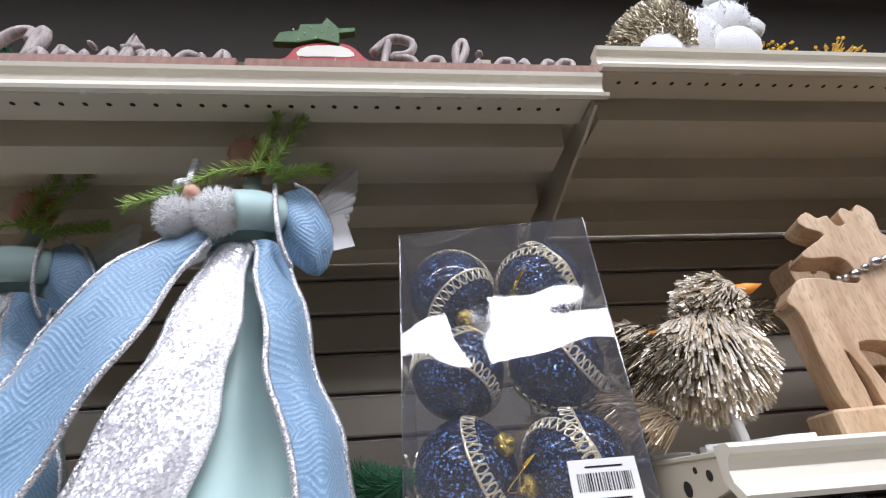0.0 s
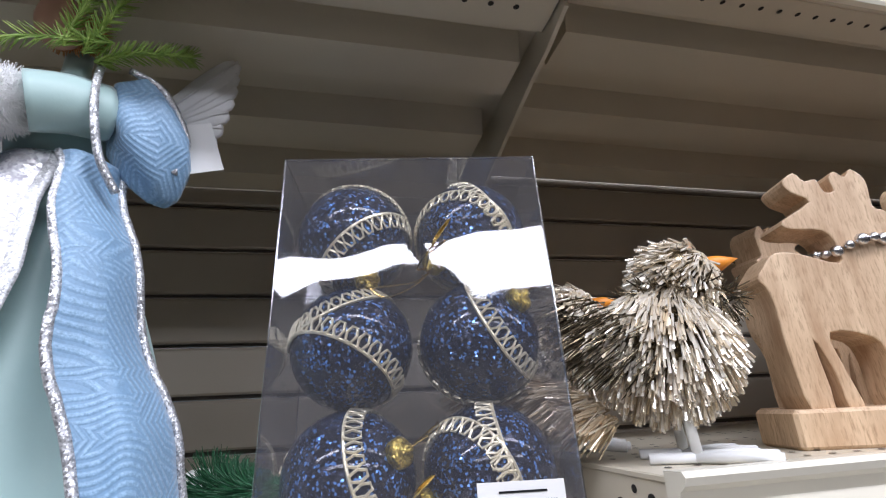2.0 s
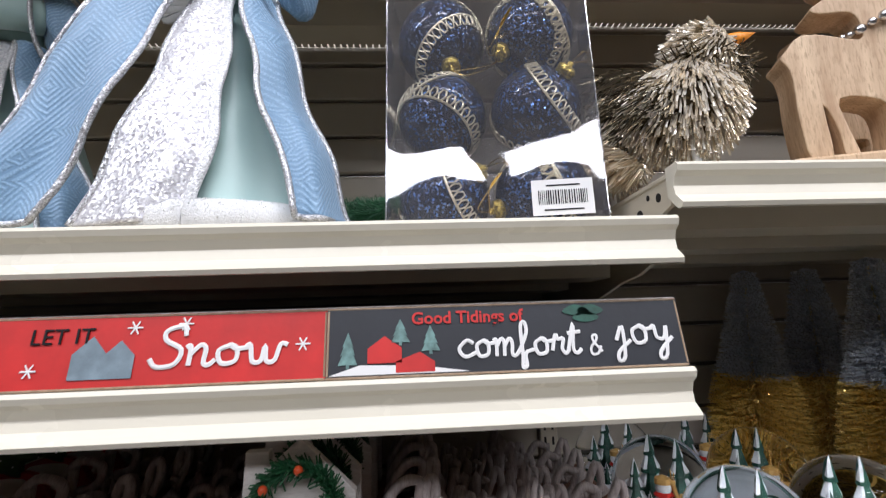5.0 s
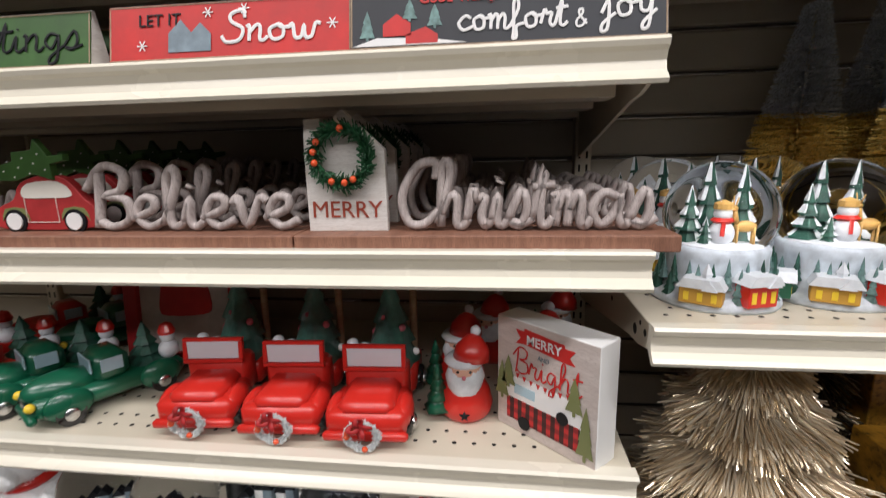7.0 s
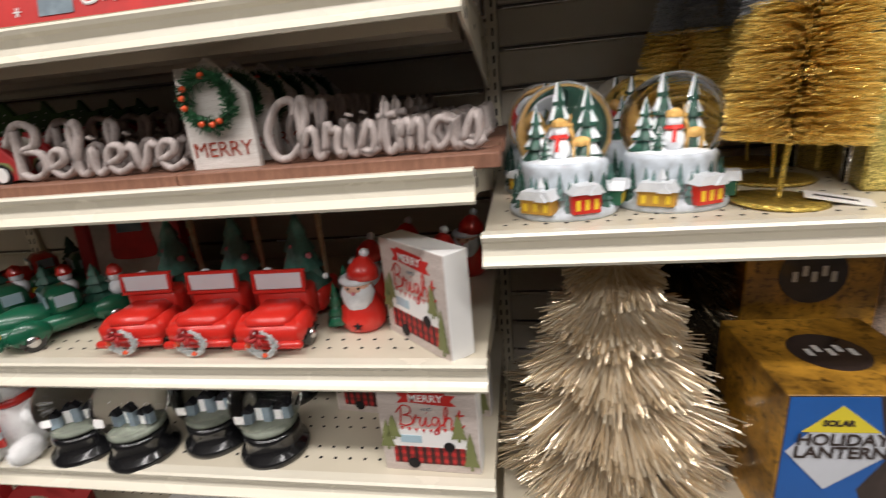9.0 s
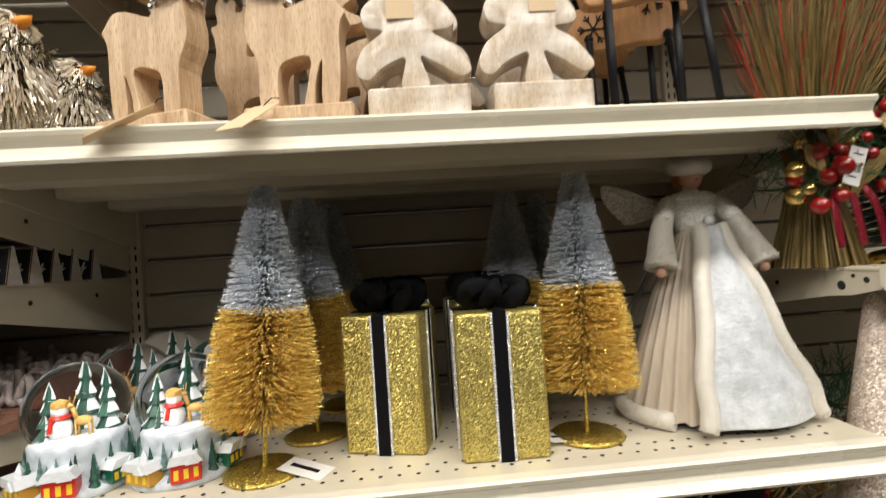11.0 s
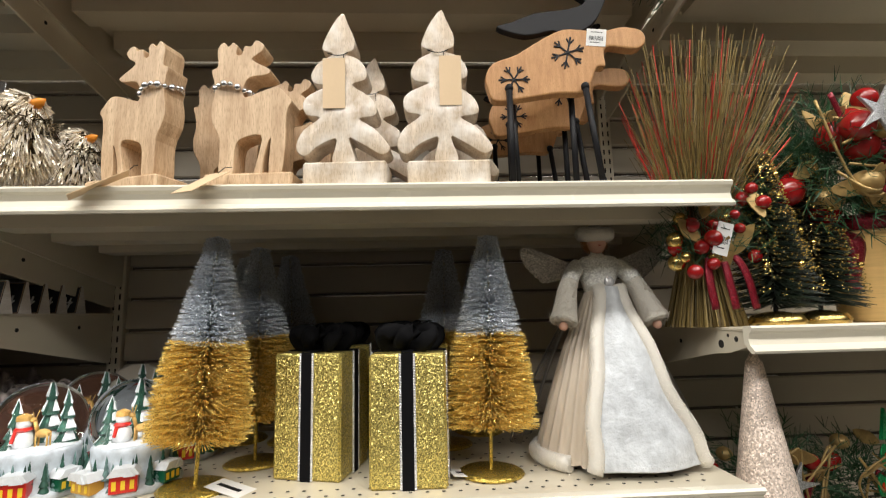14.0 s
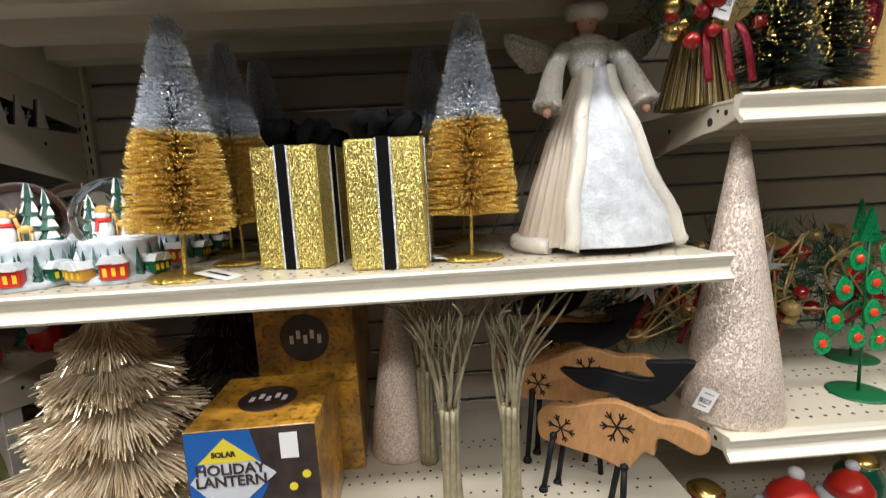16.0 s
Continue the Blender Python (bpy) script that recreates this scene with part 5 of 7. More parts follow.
def twig_tree(m, label, h=0.43, seed=2, mat=None):
    t = thing("twig_tree", label, "twig tree", m, "glitter twig trees")
    r = random.Random(seed)
    trunk = None
    for i in range(7):
        a = 2 * math.pi * i / 7
        trunk = tube(spline([(0.012 * math.cos(a), 0.012 * math.sin(a), 0), (0.01 * math.cos(a + 0.4), 0.01 * math.sin(a + 0.4), h * 0.25), (0.012 * math.cos(a + 0.8), 0.012 * math.sin(a + 0.8), h * 0.5)], 4), 0.008, 6, trunk, 1, 0.6)
    part("trunk", trunk, mat, t, "", True)
    for i in range(12):
        a = r.uniform(0, 2 * math.pi)
        z0 = h * r.uniform(0.35, 0.55)
        sp = r.uniform(0.03, 0.125)
        dx, dy = math.cos(a), math.sin(a) * 0.7
        p = [(0.01 * dx, 0.01 * dy, z0), (sp * 0.3 * dx + r.uniform(-0.014, 0.014), sp * 0.3 * dy, z0 + (h - z0) * 0.45), (sp * 0.6 * dx + r.uniform(-0.026, 0.026), sp * 0.7 * dy, z0 + (h - z0) * 0.8), (sp * dx, sp * dy, h * r.uniform(0.92, 1.0))]
        b = tube(spline(p, 4), 0.0042, 5, None, 1, 0.3)
        q = Vector(p[1])
        for k in range(3):
            e = q + Vector((r.uniform(-0.05, 0.05), r.uniform(-0.03, 0.03), r.uniform(0.05, 0.12)))
            e.z = min(e.z, h)
            tube([q, (q + e) / 2 + Vector((r.uniform(-0.01, 0.01), 0, 0.01)), e], 0.0022, 4, b, 1, 0.4)
        part("branch", b, mat, t, "", True)
    return t


TWIG = plain("champagne_glitter_twig", (0.4, 0.35, 0.22), 0.45, 0.3, vary=0.35, big=60, fine=500, bump=0.6)
twig_tree(pose(1.06, 0.47, B4), "champagne glitter bare twig tree", 0.43, 2, TWIG)
twig_tree(pose(1.165, 0.47, B4), "champagne glitter bare twig tree with spreading branches", 0.43, 6, TWIG)
twig_tree(pose(1.02, 0.66, B4), "champagne glitter bare twig tree behind others", 0.42, 9, TWIG)


def cone_tree(m, label, r, h, name="cone_tree"):
    t = thing(name, label, "cone tree", m)
    cone = lathe([(r * 0.94, 0), (r, 0.008), (r * 0.86, h * 0.22), (r * 0.48, h * 0.62), (r * 0.16, h * 0.95), (0, h)], 40)
    part("cone", cone, PINKGLIT, t, "blush beaded cone", True)
    rr = random.Random(4)
    bb = None
    for i in range(420):
        f = 0.12 + 0.86 * rr.random() ** 1.1
        a = rr.uniform(0, 2 * math.pi)
        q = r * (1 - f) * (0.98 if f < 0.2 else 0.96 + 0.02) + 0.001
        bb = ball(0.0024, pose(q * 1.0 * math.cos(a), q * math.sin(a), f * h), bb, 5, 4)
    part("beads", bb, RHINE, t, "clear glass beads")
    return t


cone_tree(pose(0.96, 0.72, B4), "blush beaded cone tree at the back", 0.07, 0.40)
moose(pose(1.215, 0.565, B4, 0, 10, -38), "tan wooden moose with snowflakes leaning over", 0.105, True)
moose(pose(1.20, 0.655, B4, 0, 5, -24), "tan wooden moose standing behind another moose", 0.14)
moose(pose(1.18, 0.755, B4, 0, 0, -18), "tan wooden moose with black antlers at the back", 0.16)
price_tag(pose(1.395, 0.485, B4 + 0.15, 4, -18, -6), 0.034, 0.045)

# ---------------------------------------------------------------- bay with blue angels, baubles, signs and trucks
A1, A2, A3, A4, A5, A6, A7 = SHELVES[1]


def blue_angel(m, label, seed=1):
    P = []
    P.append((pleats([(0.118, 0.012), (0.108, 0.06), (0.082, 0.15), (0.05, 0.25), (0.03, 0.305)], 96, 0.008, 9, pose(0.012, -0.01, 0), None, seed), AQUASATIN))
    # sequinned front panel between two woven braids
    seq, rims = drape([(-0.012, -0.06, 0.297), (-0.03, -0.085, 0.2), (-0.058, -0.10, 0.105), (-0.09, -0.106, 0.015)], [(0.026, -0.062, 0.297), (0.031, -0.09, 0.2), (0.028, -0.105, 0.11), (0.012, -0.114, 0.015)], 0.008, 0.003)
    P.append((seq, SEQUIN))
    P.append((tube(rims[1], 0.0062, 8, None, 0.45), BRAIDWHITE))
    P.append((tube(rims[0], 0.0035, 6, None, 0.6), BRAID))
    cloak = [
        ([(0.034, -0.072, 0.296), (0.048, -0.086, 0.25), (0.064, -0.096, 0.18), (0.083, -0.104, 0.11), (0.112, -0.108, 0.02)], [(0.068, -0.05, 0.292), (0.084, -0.055, 0.24), (0.106, -0.056, 0.16), (0.134, -0.056, 0.085), (0.152, -0.05, 0.02)], 0.016, 0.006),
        ([(-0.004, -0.076, 0.312), (-0.03, -0.086, 0.25), (-0.056, -0.098, 0.175), (-0.09, -0.104, 0.09), (-0.124, -0.104, 0.02)], [(-0.02, -0.066, 0.325), (-0.098, -0.082, 0.268), (-0.135, -0.086, 0.205), (-0.18, -0.086, 0.12), (-0.25, -0.08, 0.02)], 0.010, 0.009),
    ]
    for inner, outer, bulge, ripple in cloak:
        b, rims = drape(inner, outer, bulge, ripple)
        P.append((b, BLUEBRO))
        for rim in rims:
            P.append((tube(rim, 0.0034, 6), BRAID))
    hem = [(0.012 + 0.118 * math.sin(a), -0.01 - 0.8 * 0.118 * math.cos(a), 0.02) for a in (2 * math.pi * i / 30 for i in range(31))]
    for b, mat in zip(fur_tube(hem, 0.02, 3000, 7, 0.012), (WHITEFUR, FURW)):
        P.append((b, mat))
    P.append((lathe([(0.031, 0.29), (0.036, 0.315), (0.044, 0.345), (0.036, 0.37), (0.012, 0.382), (0.011, 0.4), (0.011, 0.412)], 20, None, pose(0.012, -0.036, 0), 1, 0.72), AQUASATIN))
    P.append((lathe([(0.036, 0.291), (0.039, 0.296), (0.036, 0.302)], 20, None, pose(0.012, -0.035, 0), 1, 0.8), BRAID))
    # the sleeves: a full brocade one hung from the shoulder, an aqua forearm, fur cuffs
    sl = lathe([(0.010, 0.012), (0.024, 0.006), (0.036, -0.024), (0.039, -0.05), (0.031, -0.074), (0.015, -0.094), (0.003, -0.1)], 36, None, pose(0.074, -0.055, 0.362, 8, -16, 0), 0.78, 0.7, 0.11)
    P.append((sl, BLUEBRO))
    P.append((tube(spline([(0.052, -0.078, 0.372), (0.058, -0.09, 0.335), (0.066, -0.086, 0.29), (0.078, -0.075, 0.262)], 5), 0.0032, 6), BRAID))
    P.append((tube(spline([(0.07, -0.07, 0.376), (0.096, -0.066, 0.36), (0.115, -0.056, 0.32), (0.108, -0.056, 0.29)], 5), 0.0032, 6), BRAID))
    P.append((tube(spline([(0.056, -0.062, 0.338), (0.036, -0.078, 0.334), (0.014, -0.088, 0.328)], 4), 0.024, 12, None, 0.85), AQUASATIN))
    for c in ((-0.002, -0.09, 0.325), (-0.044, -0.084, 0.325)):
        cuff = ball(0.021, pose(*c), None, 16, 12, (1, 0.9, 1.12))
        P.append((fuzz(cuff, 2200, 0.008, 0.00045, (0, 0, -0.3), 0.7, 12, 0.001, False, True), FURW))
        P.append((cuff, WHITEFUR))
    P.append((tube(spline([(-0.03, -0.04, 0.345), (-0.052, -0.06, 0.33), (-0.05, -0.08, 0.325)], 4), 0.02, 12), BLUEBRO))
    P.append((ball(0.009, pose(-0.03, -0.098, 0.345), None, 10, 8), SKIN))
    P.append((tube([(-0.038, -0.094, 0.345), (-0.034, -0.094, 0.392)], 0.0045, 8), BRAID))
    P.append((lathe([(0.012, 0.338), (0.014, 0.348), (0.01, 0.352)], 14, None, pose(-0.04, -0.092, 0.01)), BRAID))
    P.append((plume_wing(1, (0.142, 0.425), (0.078, 0.352), (0.124, 0.318), pose(0, -0.035, 0)), WINGM))
    P.append((plume_wing(-1, (0.11, 0.405), (0.045, 0.345), (0.10, 0.318), pose(0, 0.02, 0)), WINGM))
    P.append((ball(0.021, pose(0.006, -0.06, 0.426), None, 18, 14, (0.88, 0.9, 1.15)), SKIN))
    P.append((fuzz(ball(0.0225, pose(0.009, -0.05, 0.434), None, 16, 12, (1.02, 0.95, 1.05)), 1100, 0.007, 0.0009, (0.2, 0.4, -0.7), 0.3, 3, 0.004), HAIR))
    r = random.Random(seed)
    items = []
    sprigs = (((0.065, -0.095, 0.382), (0.0, -0.1, 0.374), (-0.045, -0.1, 0.345), (-0.092, -0.1, 0.328)),
              ((0.034, -0.098, 0.372), (0.042, -0.1, 0.41), (0.052, -0.1, 0.45), (0.06, -0.1, 0.476)),
              ((0.046, -0.094, 0.37), (0.062, -0.096, 0.41), (0.08, -0.096, 0.452), (0.094, -0.095, 0.482)),
              ((0.05, -0.085, 0.37), (0.07, -0.08, 0.384), (0.092, -0.07, 0.396), (0.108, -0.06, 0.404)))
    for line in (spline(p, 22) for p in sprigs):
        for q, w in zip(line, line[1:]):
            d = (w - q).normalized()
            for k in range(4):
                o = Vector((r.uniform(-1, 1), r.uniform(-1, 1), r.uniform(-1, 1)))
                o = (o - d * o.dot(d)).normalized()
                items.append((q, q + (o * 0.75 + d * 0.7) * 0.0135))
        P.append((tube(line[::5], 0.0014, 5), FIRLIGHT))
    P.append((blades(items, 0.0008), FIRLIGHT))
    return multi("angel_doll", P, label, "angel doll", m, "blue angel dolls")


BRAIDWHITE = glitter("white_silver_braid", (0.8, 0.8, 0.82), 800, 0.2, 0.4, 0.7, 0.5)
blue_angel(pose(-0.185, 0.545, A2), "blue brocade and silver sequin angel doll with fir sprig")
a2 = blue_angel(pose(-0.515, 0.66, A2, 0, 0, 6), "blue brocade angel doll with white wings standing beside another", 3)
price_tag(pose(-0.072, 0.496, A2 + 0.342, 0, -18, 10), 0.034, 0.046, PAPER, False, "plain white card tag")

# pack of baubles
PVCEDGE = film("pvc_fold", 0.35, 0.15, 0.0)
BEAD = plain("pale_gold_bead_trim", (0.86, 0.77, 0.56), 0.3, 0.5, vary=0.3, big=200)
pack = thing("bauble_pack", "clear plastic box of six navy glitter baubles", "bauble pack", pose(0.112, 0.44, A2 + 0.003, -5, 0, -9))
PW, PH, PD = 0.214, 0.304, 0.106
for nm, b in (("front_sheet", box(-PW / 2, PW / 2, 0, 0.0006, 0, PH)), ("back_sheet", box(-PW / 2, PW / 2, PD, PD + 0.0006, 0, PH)), ("side_sheet", box(-PW / 2, -PW / 2 + 0.0006, 0.001, PD - 0.0005, 0, PH)), ("side_sheet", box(PW / 2 - 0.0006, PW / 2, 0.001, PD - 0.0005, 0, PH)), ("lid_sheet", box(-PW / 2, PW / 2, 0.0, PD, PH + 0.0005, PH + 0.0011)), ("base_sheet", box(-PW / 2, PW / 2, 0.0, PD, 0.0005, 0.0011))):
    part(nm, b, PVC, pack, "clear plastic sheet").visible_shadow = False
edge = None
for ex in (-PW / 2, PW / 2):
    for ey in (0, PD):
        edge = tube([(ex, ey, 0), (ex, ey, PH)], 0.0009, 5, edge)
for ez in (0.001, PH):
    edge = tube([(-PW / 2, 0, ez), (PW / 2, 0, ez), (PW / 2, PD, ez), (-PW / 2, PD, ez), (-PW / 2, 0, ez)], 0.0009, 5, edge)
part("fold_edges", edge, PVCEDGE, pack, "pale folded edges")


def bauble(parent, x, z, turn, tip):
    b = part("bauble", ball(0.0455, None, None, 32, 22), NAVYGLIT, parent, "navy glitter bauble", True)
    b.matrix_basis = pose(x, PD / 2, z, tip, 0, turn) @ Matrix.Diagonal((1.11, 1.11, 1.11, 1))
    # looped bead trim along two curves
    for k, (off, lean) in enumerate(((0.018, 22), (-0.02, -30))):
        loops = None
        rr = math.sqrt(0.0462 ** 2 - off ** 2)
        R = Matrix.Rotation(math.radians(lean), 4, "Y")
        for i in range(30):
            a = 2 * math.pi * i / 30
            c = Vector((rr * math.cos(a), rr * math.sin(a), off))
            d = Vector((-math.sin(a), math.cos(a), 0))
            u = Vector((-c.x * off / rr, -c.y * off / rr, rr)).normalized()
            ring = []
            for j in range(7):
                q = 2 * math.pi * j / 6
                v = (c + d * 0.0036 * math.cos(q) + u * (0.0062 * (1 + math.sin(q)))).normalized() * 0.0466
                ring.append(R @ v)
            loops = tube(ring, 0.0010, 4, loops)
        loops = tube([R @ Vector((rr * math.cos(q), rr * math.sin(q), off)) for q in (2 * math.pi * j / 40 for j in range(41))], 0.0012, 5, loops)
        part("bead_trim", loops, BEAD, b, "pale gold looped bead trim")
    part("cap", lathe([(0.0095, 0.044), (0.0095, 0.051), (0.007, 0.053), (0.003, 0.053), (0.003, 0.057), (0, 0.058)], 14), GOLDGLIT, b, "gold cap", True)
    part("loop_cord", tube(spline([(0, 0, 0.057), (0.008, 0.004, 0.07), (0.03, 0.012, 0.062), (0.045, 0.02, 0.05), (0.03, 0.014, 0.06), (0, 0, 0.057)], 5), 0.0007, 4), GOLD, b)


for x, z, turn, tip in ((-0.053, 0.25, 30, 150), (0.053, 0.251, -60, 128), (-0.053, 0.152, 200, 12), (0.053, 0.153, 40, 62), (-0.053, 0.053, 50, 72), (0.053, 0.053, -75, 110)):
    bauble(pack, x, z, turn, tip)
lbl = part("barcode_sticker", box(0.036, 0.094, -0.0014, -0.0006, 0.012, 0.048), PAPER, pack, "white barcode sticker")
bars, bx = None, 0.042
while bx < 0.088:
    bw = rng.choice((0.0005, 0.0008, 0.0012))
    bars = box(bx, bx + bw, -0.0019, -0.0013, 0.023, 0.037, 0, bars)
    bx += bw + rng.choice((0.0009, 0.0014))
bars = box(0.05, 0.082, -0.0019, -0.0013, 0.0412, 0.0425, 0, bars)
bars = box(0.047, 0.084, -0.0019, -0.0013, 0.0165, 0.0178, 0, bars)
tagged(part("printed_bars", bars, BLACK, lbl), kind="stuff")

lt = thing("small_brush_tree", "small green bottle brush tree lying on its side", "bottle brush tree", pose(-0.058, 0.60, A2 + 0.032, 0, -82, 128))
part("bristles", brush(0.02, 0.13, 0.045, 0.006, 1500, 20, 0.0009, 4), FIR, lt, "dark green bristles")
disc(0.028, 0.012, WHITE, "base_disc", lt, 20, "white wooden base")

# wedge signs on the low shelf
GREENS = plain("green_sign_paint", (0.04, 0.11, 0.02), 0.5, vary=0.3, big=25)
REDS = plain("red_sign_paint", (0.55, 0.02, 0.015), 0.5, vary=0.2, big=25)
BLACKS = plain("charcoal_sign_paint", (0.018, 0.02, 0.026), 0.5, vary=0.3, big=25)
SIGNRIM = wood("worn_sign_edge", (0.25, 0.16, 0.09), (0.5, 0.38, 0.26), (8, 1, 1))


def sign_face(t, w, h, paint, items):
    """Painted slope with its lettering; items are (mesh, material, name)."""
    slope = pose(0, -0.0006, 0, -11.7, 0, 0)
    f = part("painted_face", box(-w / 2, w / 2, -0.0012, 0, 0.001, h, 0), paint, t)
    f.matrix_basis = slope
    rim = rect_frame(w, h, 0.0022, 0.0012)
    rim.transform(pose(0, -0.0016, 0))
    part("worn_edge", rim, SIGNRIM, f)
    for b, mat, nm in items:
        part(nm, b, mat, f)


def placed(b, x, z, y=-0.0022):
    b.transform(pose(x, y, z))
    return b


def flat_bar(x0, x1, z0, z1, y=-0.0022):
    return box(x0, x1, y, y + 0.0006, z0, z1)


SIGN_H = 0.059


def make_sign(kind, m):
    w = {"greet": 0.28, "snow": 0.268, "joy": 0.305}[kind]
    label = {"greet": "green wedge-shaped wooden sign with dark script lettering", "snow": "red wedge-shaped wooden sign with white Snow lettering", "joy": "charcoal wedge-shaped wooden sign reading comfort and joy"}[kind]
    t = thing("wedge_sign", label, "sign", m, "wedge-shaped word signs")
    b = slab([(0.0, 0), (0.03, 0), (0.0165, SIGN_H), (0.0125, SIGN_H)], w)
    b.transform(Matrix(((0, -1, 0, w / 2), (1, 0, 0, 0), (0, 0, 1, 0), (0, 0, 0, 1))))
    bmesh.ops.recalc_face_normals(b, faces=b.faces)
    part("block", b, WHITEWOOD, t, "whitewashed wooden wedge")
    items = []
    if kind == "greet":
        items.append((placed(script("greetings", 0.2, 0.018, 0.0016, 0.4), -0.07, 0.018), BLACK, "lettering"))
    elif kind == "snow":
        items.append((placed(script("Snow", 0.105, 0.016, 0.0021, 0.4), -0.005, 0.016), PAPER, "lettering"))
        items.append((placed(lettering("LET IT", 0.018, 0.0006), -0.075, 0.042), BLACK, "lettering"))
        items.append((placed(slab([(-0.02, 0), (0.028, 0), (0.028, 0.018), (0.016, 0.03), (0.006, 0.02), (-0.006, 0.034), (-0.02, 0.02)], 0.0006), -0.045, 0.008), GREYBLUE, "painted_village"))
        for sx, sz in ((-0.095, 0.016), (0.115, 0.03), (-0.02, 0.048), (0.02, 0.05)):
            fl = None
            for k in range(3):
                c, s = math.cos(k * math.pi / 3), math.sin(k * math.pi / 3)
                fl = tube([(sx - 0.006 * c, -0.0022, sz - 0.006 * s), (sx + 0.006 * c, -0.0022, sz + 0.006 * s)], 0.0007, 4, fl, 0.4)
            items.append((fl, PAPER, "painted_snowflake"))
    else:
        items.append((placed(script("comfort", 0.105, 0.014, 0.0017, 0.4), -0.045, 0.014), PAPER, "lettering"))
        items.append((placed(script("&", 0.014, 0.012, 0.0012, 0.4), 0.067, 0.012), PAPER, "lettering"))
        items.append((placed(script("joy", 0.05, 0.016, 0.0017, 0.4), 0.092, 0.02), PAPER, "lettering"))
        items.append((placed(lettering("Good Tidings of", 0.0145, 0.0006, 0.0003), -0.035, 0.0475), REDS, "lettering"))
        items.append((placed(slab([(-0.014, 0), (0.014, 0), (0.014, 0.012), (0.0, 0.022), (-0.014, 0.012)], 0.0006), -0.105, 0.012), REDS, "painted_house"))
        items.append((placed(slab([(-0.016, 0), (0.016, 0), (0.016, 0.008), (0.004, 0.016), (-0.016, 0.009)], 0.0006), -0.08, 0.004), REDS, "painted_house"))
        items.append((placed(slab([(-0.025, 0), (0.09, 0), (0.05, 0.006), (0.0, 0.008)], 0.0005), -0.125, 0.003, -0.0019), PAPER, "painted_snow"))
        for sx, sz, k in ((-0.135, 0.008, 0.03), (-0.067, 0.018, 0.024), (-0.092, 0.026, 0.022)):
            items.append((placed(slab(fir_shape(0.016, k), 0.0005), sx, sz), TREESNOW, "painted_fir"))
        for sx in (0.06, 0.073, 0.068):
            items.append((placed(slab(outline([(-0.012, 0), (0, 0.006), (0.012, 0), (0, -0.004)], 3), 0.0005), sx, 0.05 - (sx == 0.068) * 0.006), TREEGREEN, "painted_holly"))
    sign_face(t, w, SIGN_H, {"greet": GREENS, "snow": REDS, "joy": BLACKS}[kind], items)
    return t


GREYBLUE = plain("grey_blue_paint", (0.2, 0.26, 0.3), 0.5, vary=0.3, big=60)
for kind, sx in (("greet", -0.475), ("snow", -0.175), ("joy", 0.112)):
    s0 = make_sign(kind, pose(sx, 0.40, A3 + 0.0045, 0, 0, 0.6))
    for i in range(1, 8):
        copy_thing(s0, pose(sx + rng.uniform(-0.004, 0.004), 0.408 + i * 0.047, A3, 0, 0, rng.uniform(-0.8, 0.8)))
s0 = make_sign("greet", pose(-0.79, 0.405, A3 + 0.0045))

# word signs on brown bases
CREAMP = plain("cream_paint", (0.72, 0.68, 0.6), 0.5)
CARRED = plain("worn_red_paint", (0.4, 0.03, 0.03), 0.5, vary=0.25, big=40)
OLIVE = plain("olive_paint", (0.2, 0.22, 0.08), 0.5)


def car_cutout(parent, x, z):
    """A red car with a fir on its roof, cut from board."""
    body = part("car_cutout", slab(outline([(-0.075, 0.006), (-0.07, 0.03), (-0.045, 0.042), (-0.032, 0.062), (0.0, 0.072), (0.035, 0.068), (0.055, 0.045), (0.07, 0.03), (0.074, 0.008), (0.03, 0.002), (-0.03, 0.002)], 3), 0.012, 0.001), CARRED, parent, "red painted car cutout")
    body.matrix_basis = pose(x, 0, z)
    part("car_window", slab(outline([(-0.03, 0.045), (-0.02, 0.062), (0.025, 0.064), (0.042, 0.046), (0.005, 0.043)], 3), 0.001, 0, None, pose(0, -0.0009, 0)), CREAMP, body)
    for wx in (-0.045, 0.042):
        part("wheel", lathe([(0, 0), (0.0155, 0), (0.0155, 0.003), (0, 0.003)], 20, None, pose(wx, 0.0005, 0.0135, 90, 0, 0)), BLACK, body)
        part("hub", lathe([(0, 0), (0.011, 0), (0.011, 0.002), (0, 0.002)], 18, None, pose(wx, -0.0025, 0.0135, 90, 0, 0)), PAPER, body)
        part("wheel_arch", slab(outline([(wx - 0.02, 0.014), (wx - 0.014, 0.03), (wx + 0.014, 0.03), (wx + 0.02, 0.014), (wx + 0.012, 0.024), (wx - 0.012, 0.024)], 2), 0.001, 0, None, pose(0, -0.0009, 0)), OLIVE, body)
    part("door_line", tube([(-0.028, -0.0008, 0.044), (-0.028, -0.0008, 0.012), (0.018, -0.0008, 0.012), (0.018, -0.0008, 0.044), (-0.028, -0.0008, 0.044)], 0.0006, 4), CREAMP, body)
    tr = part("fir_cutout", slab([(-0.062, 0.066), (-0.055, 0.085), (-0.032, 0.09), (-0.03, 0.102), (-0.002, 0.104), (0.004, 0.118), (0.018, 0.1), (0.02, 0.096), (0.042, 0.098), (0.042, 0.09), (0.022, 0.086), (0.022, 0.066), (-0.005, 0.074), (-0.03, 0.066)], 0.01, 0.001, None, pose(0, -0.004, 0)), GREENS, body, "green painted fir cutout")
    dots = None
    for i in range(9):
        dots = ball(0.0012, pose(-0.045 + i * 0.0075, -0.0045, 0.078 + 0.012 * math.sin(i * 2.1) + i * 0.0015), dots, 6, 4)
    part("paint_dots", dots, PAPER, tr)
    return body


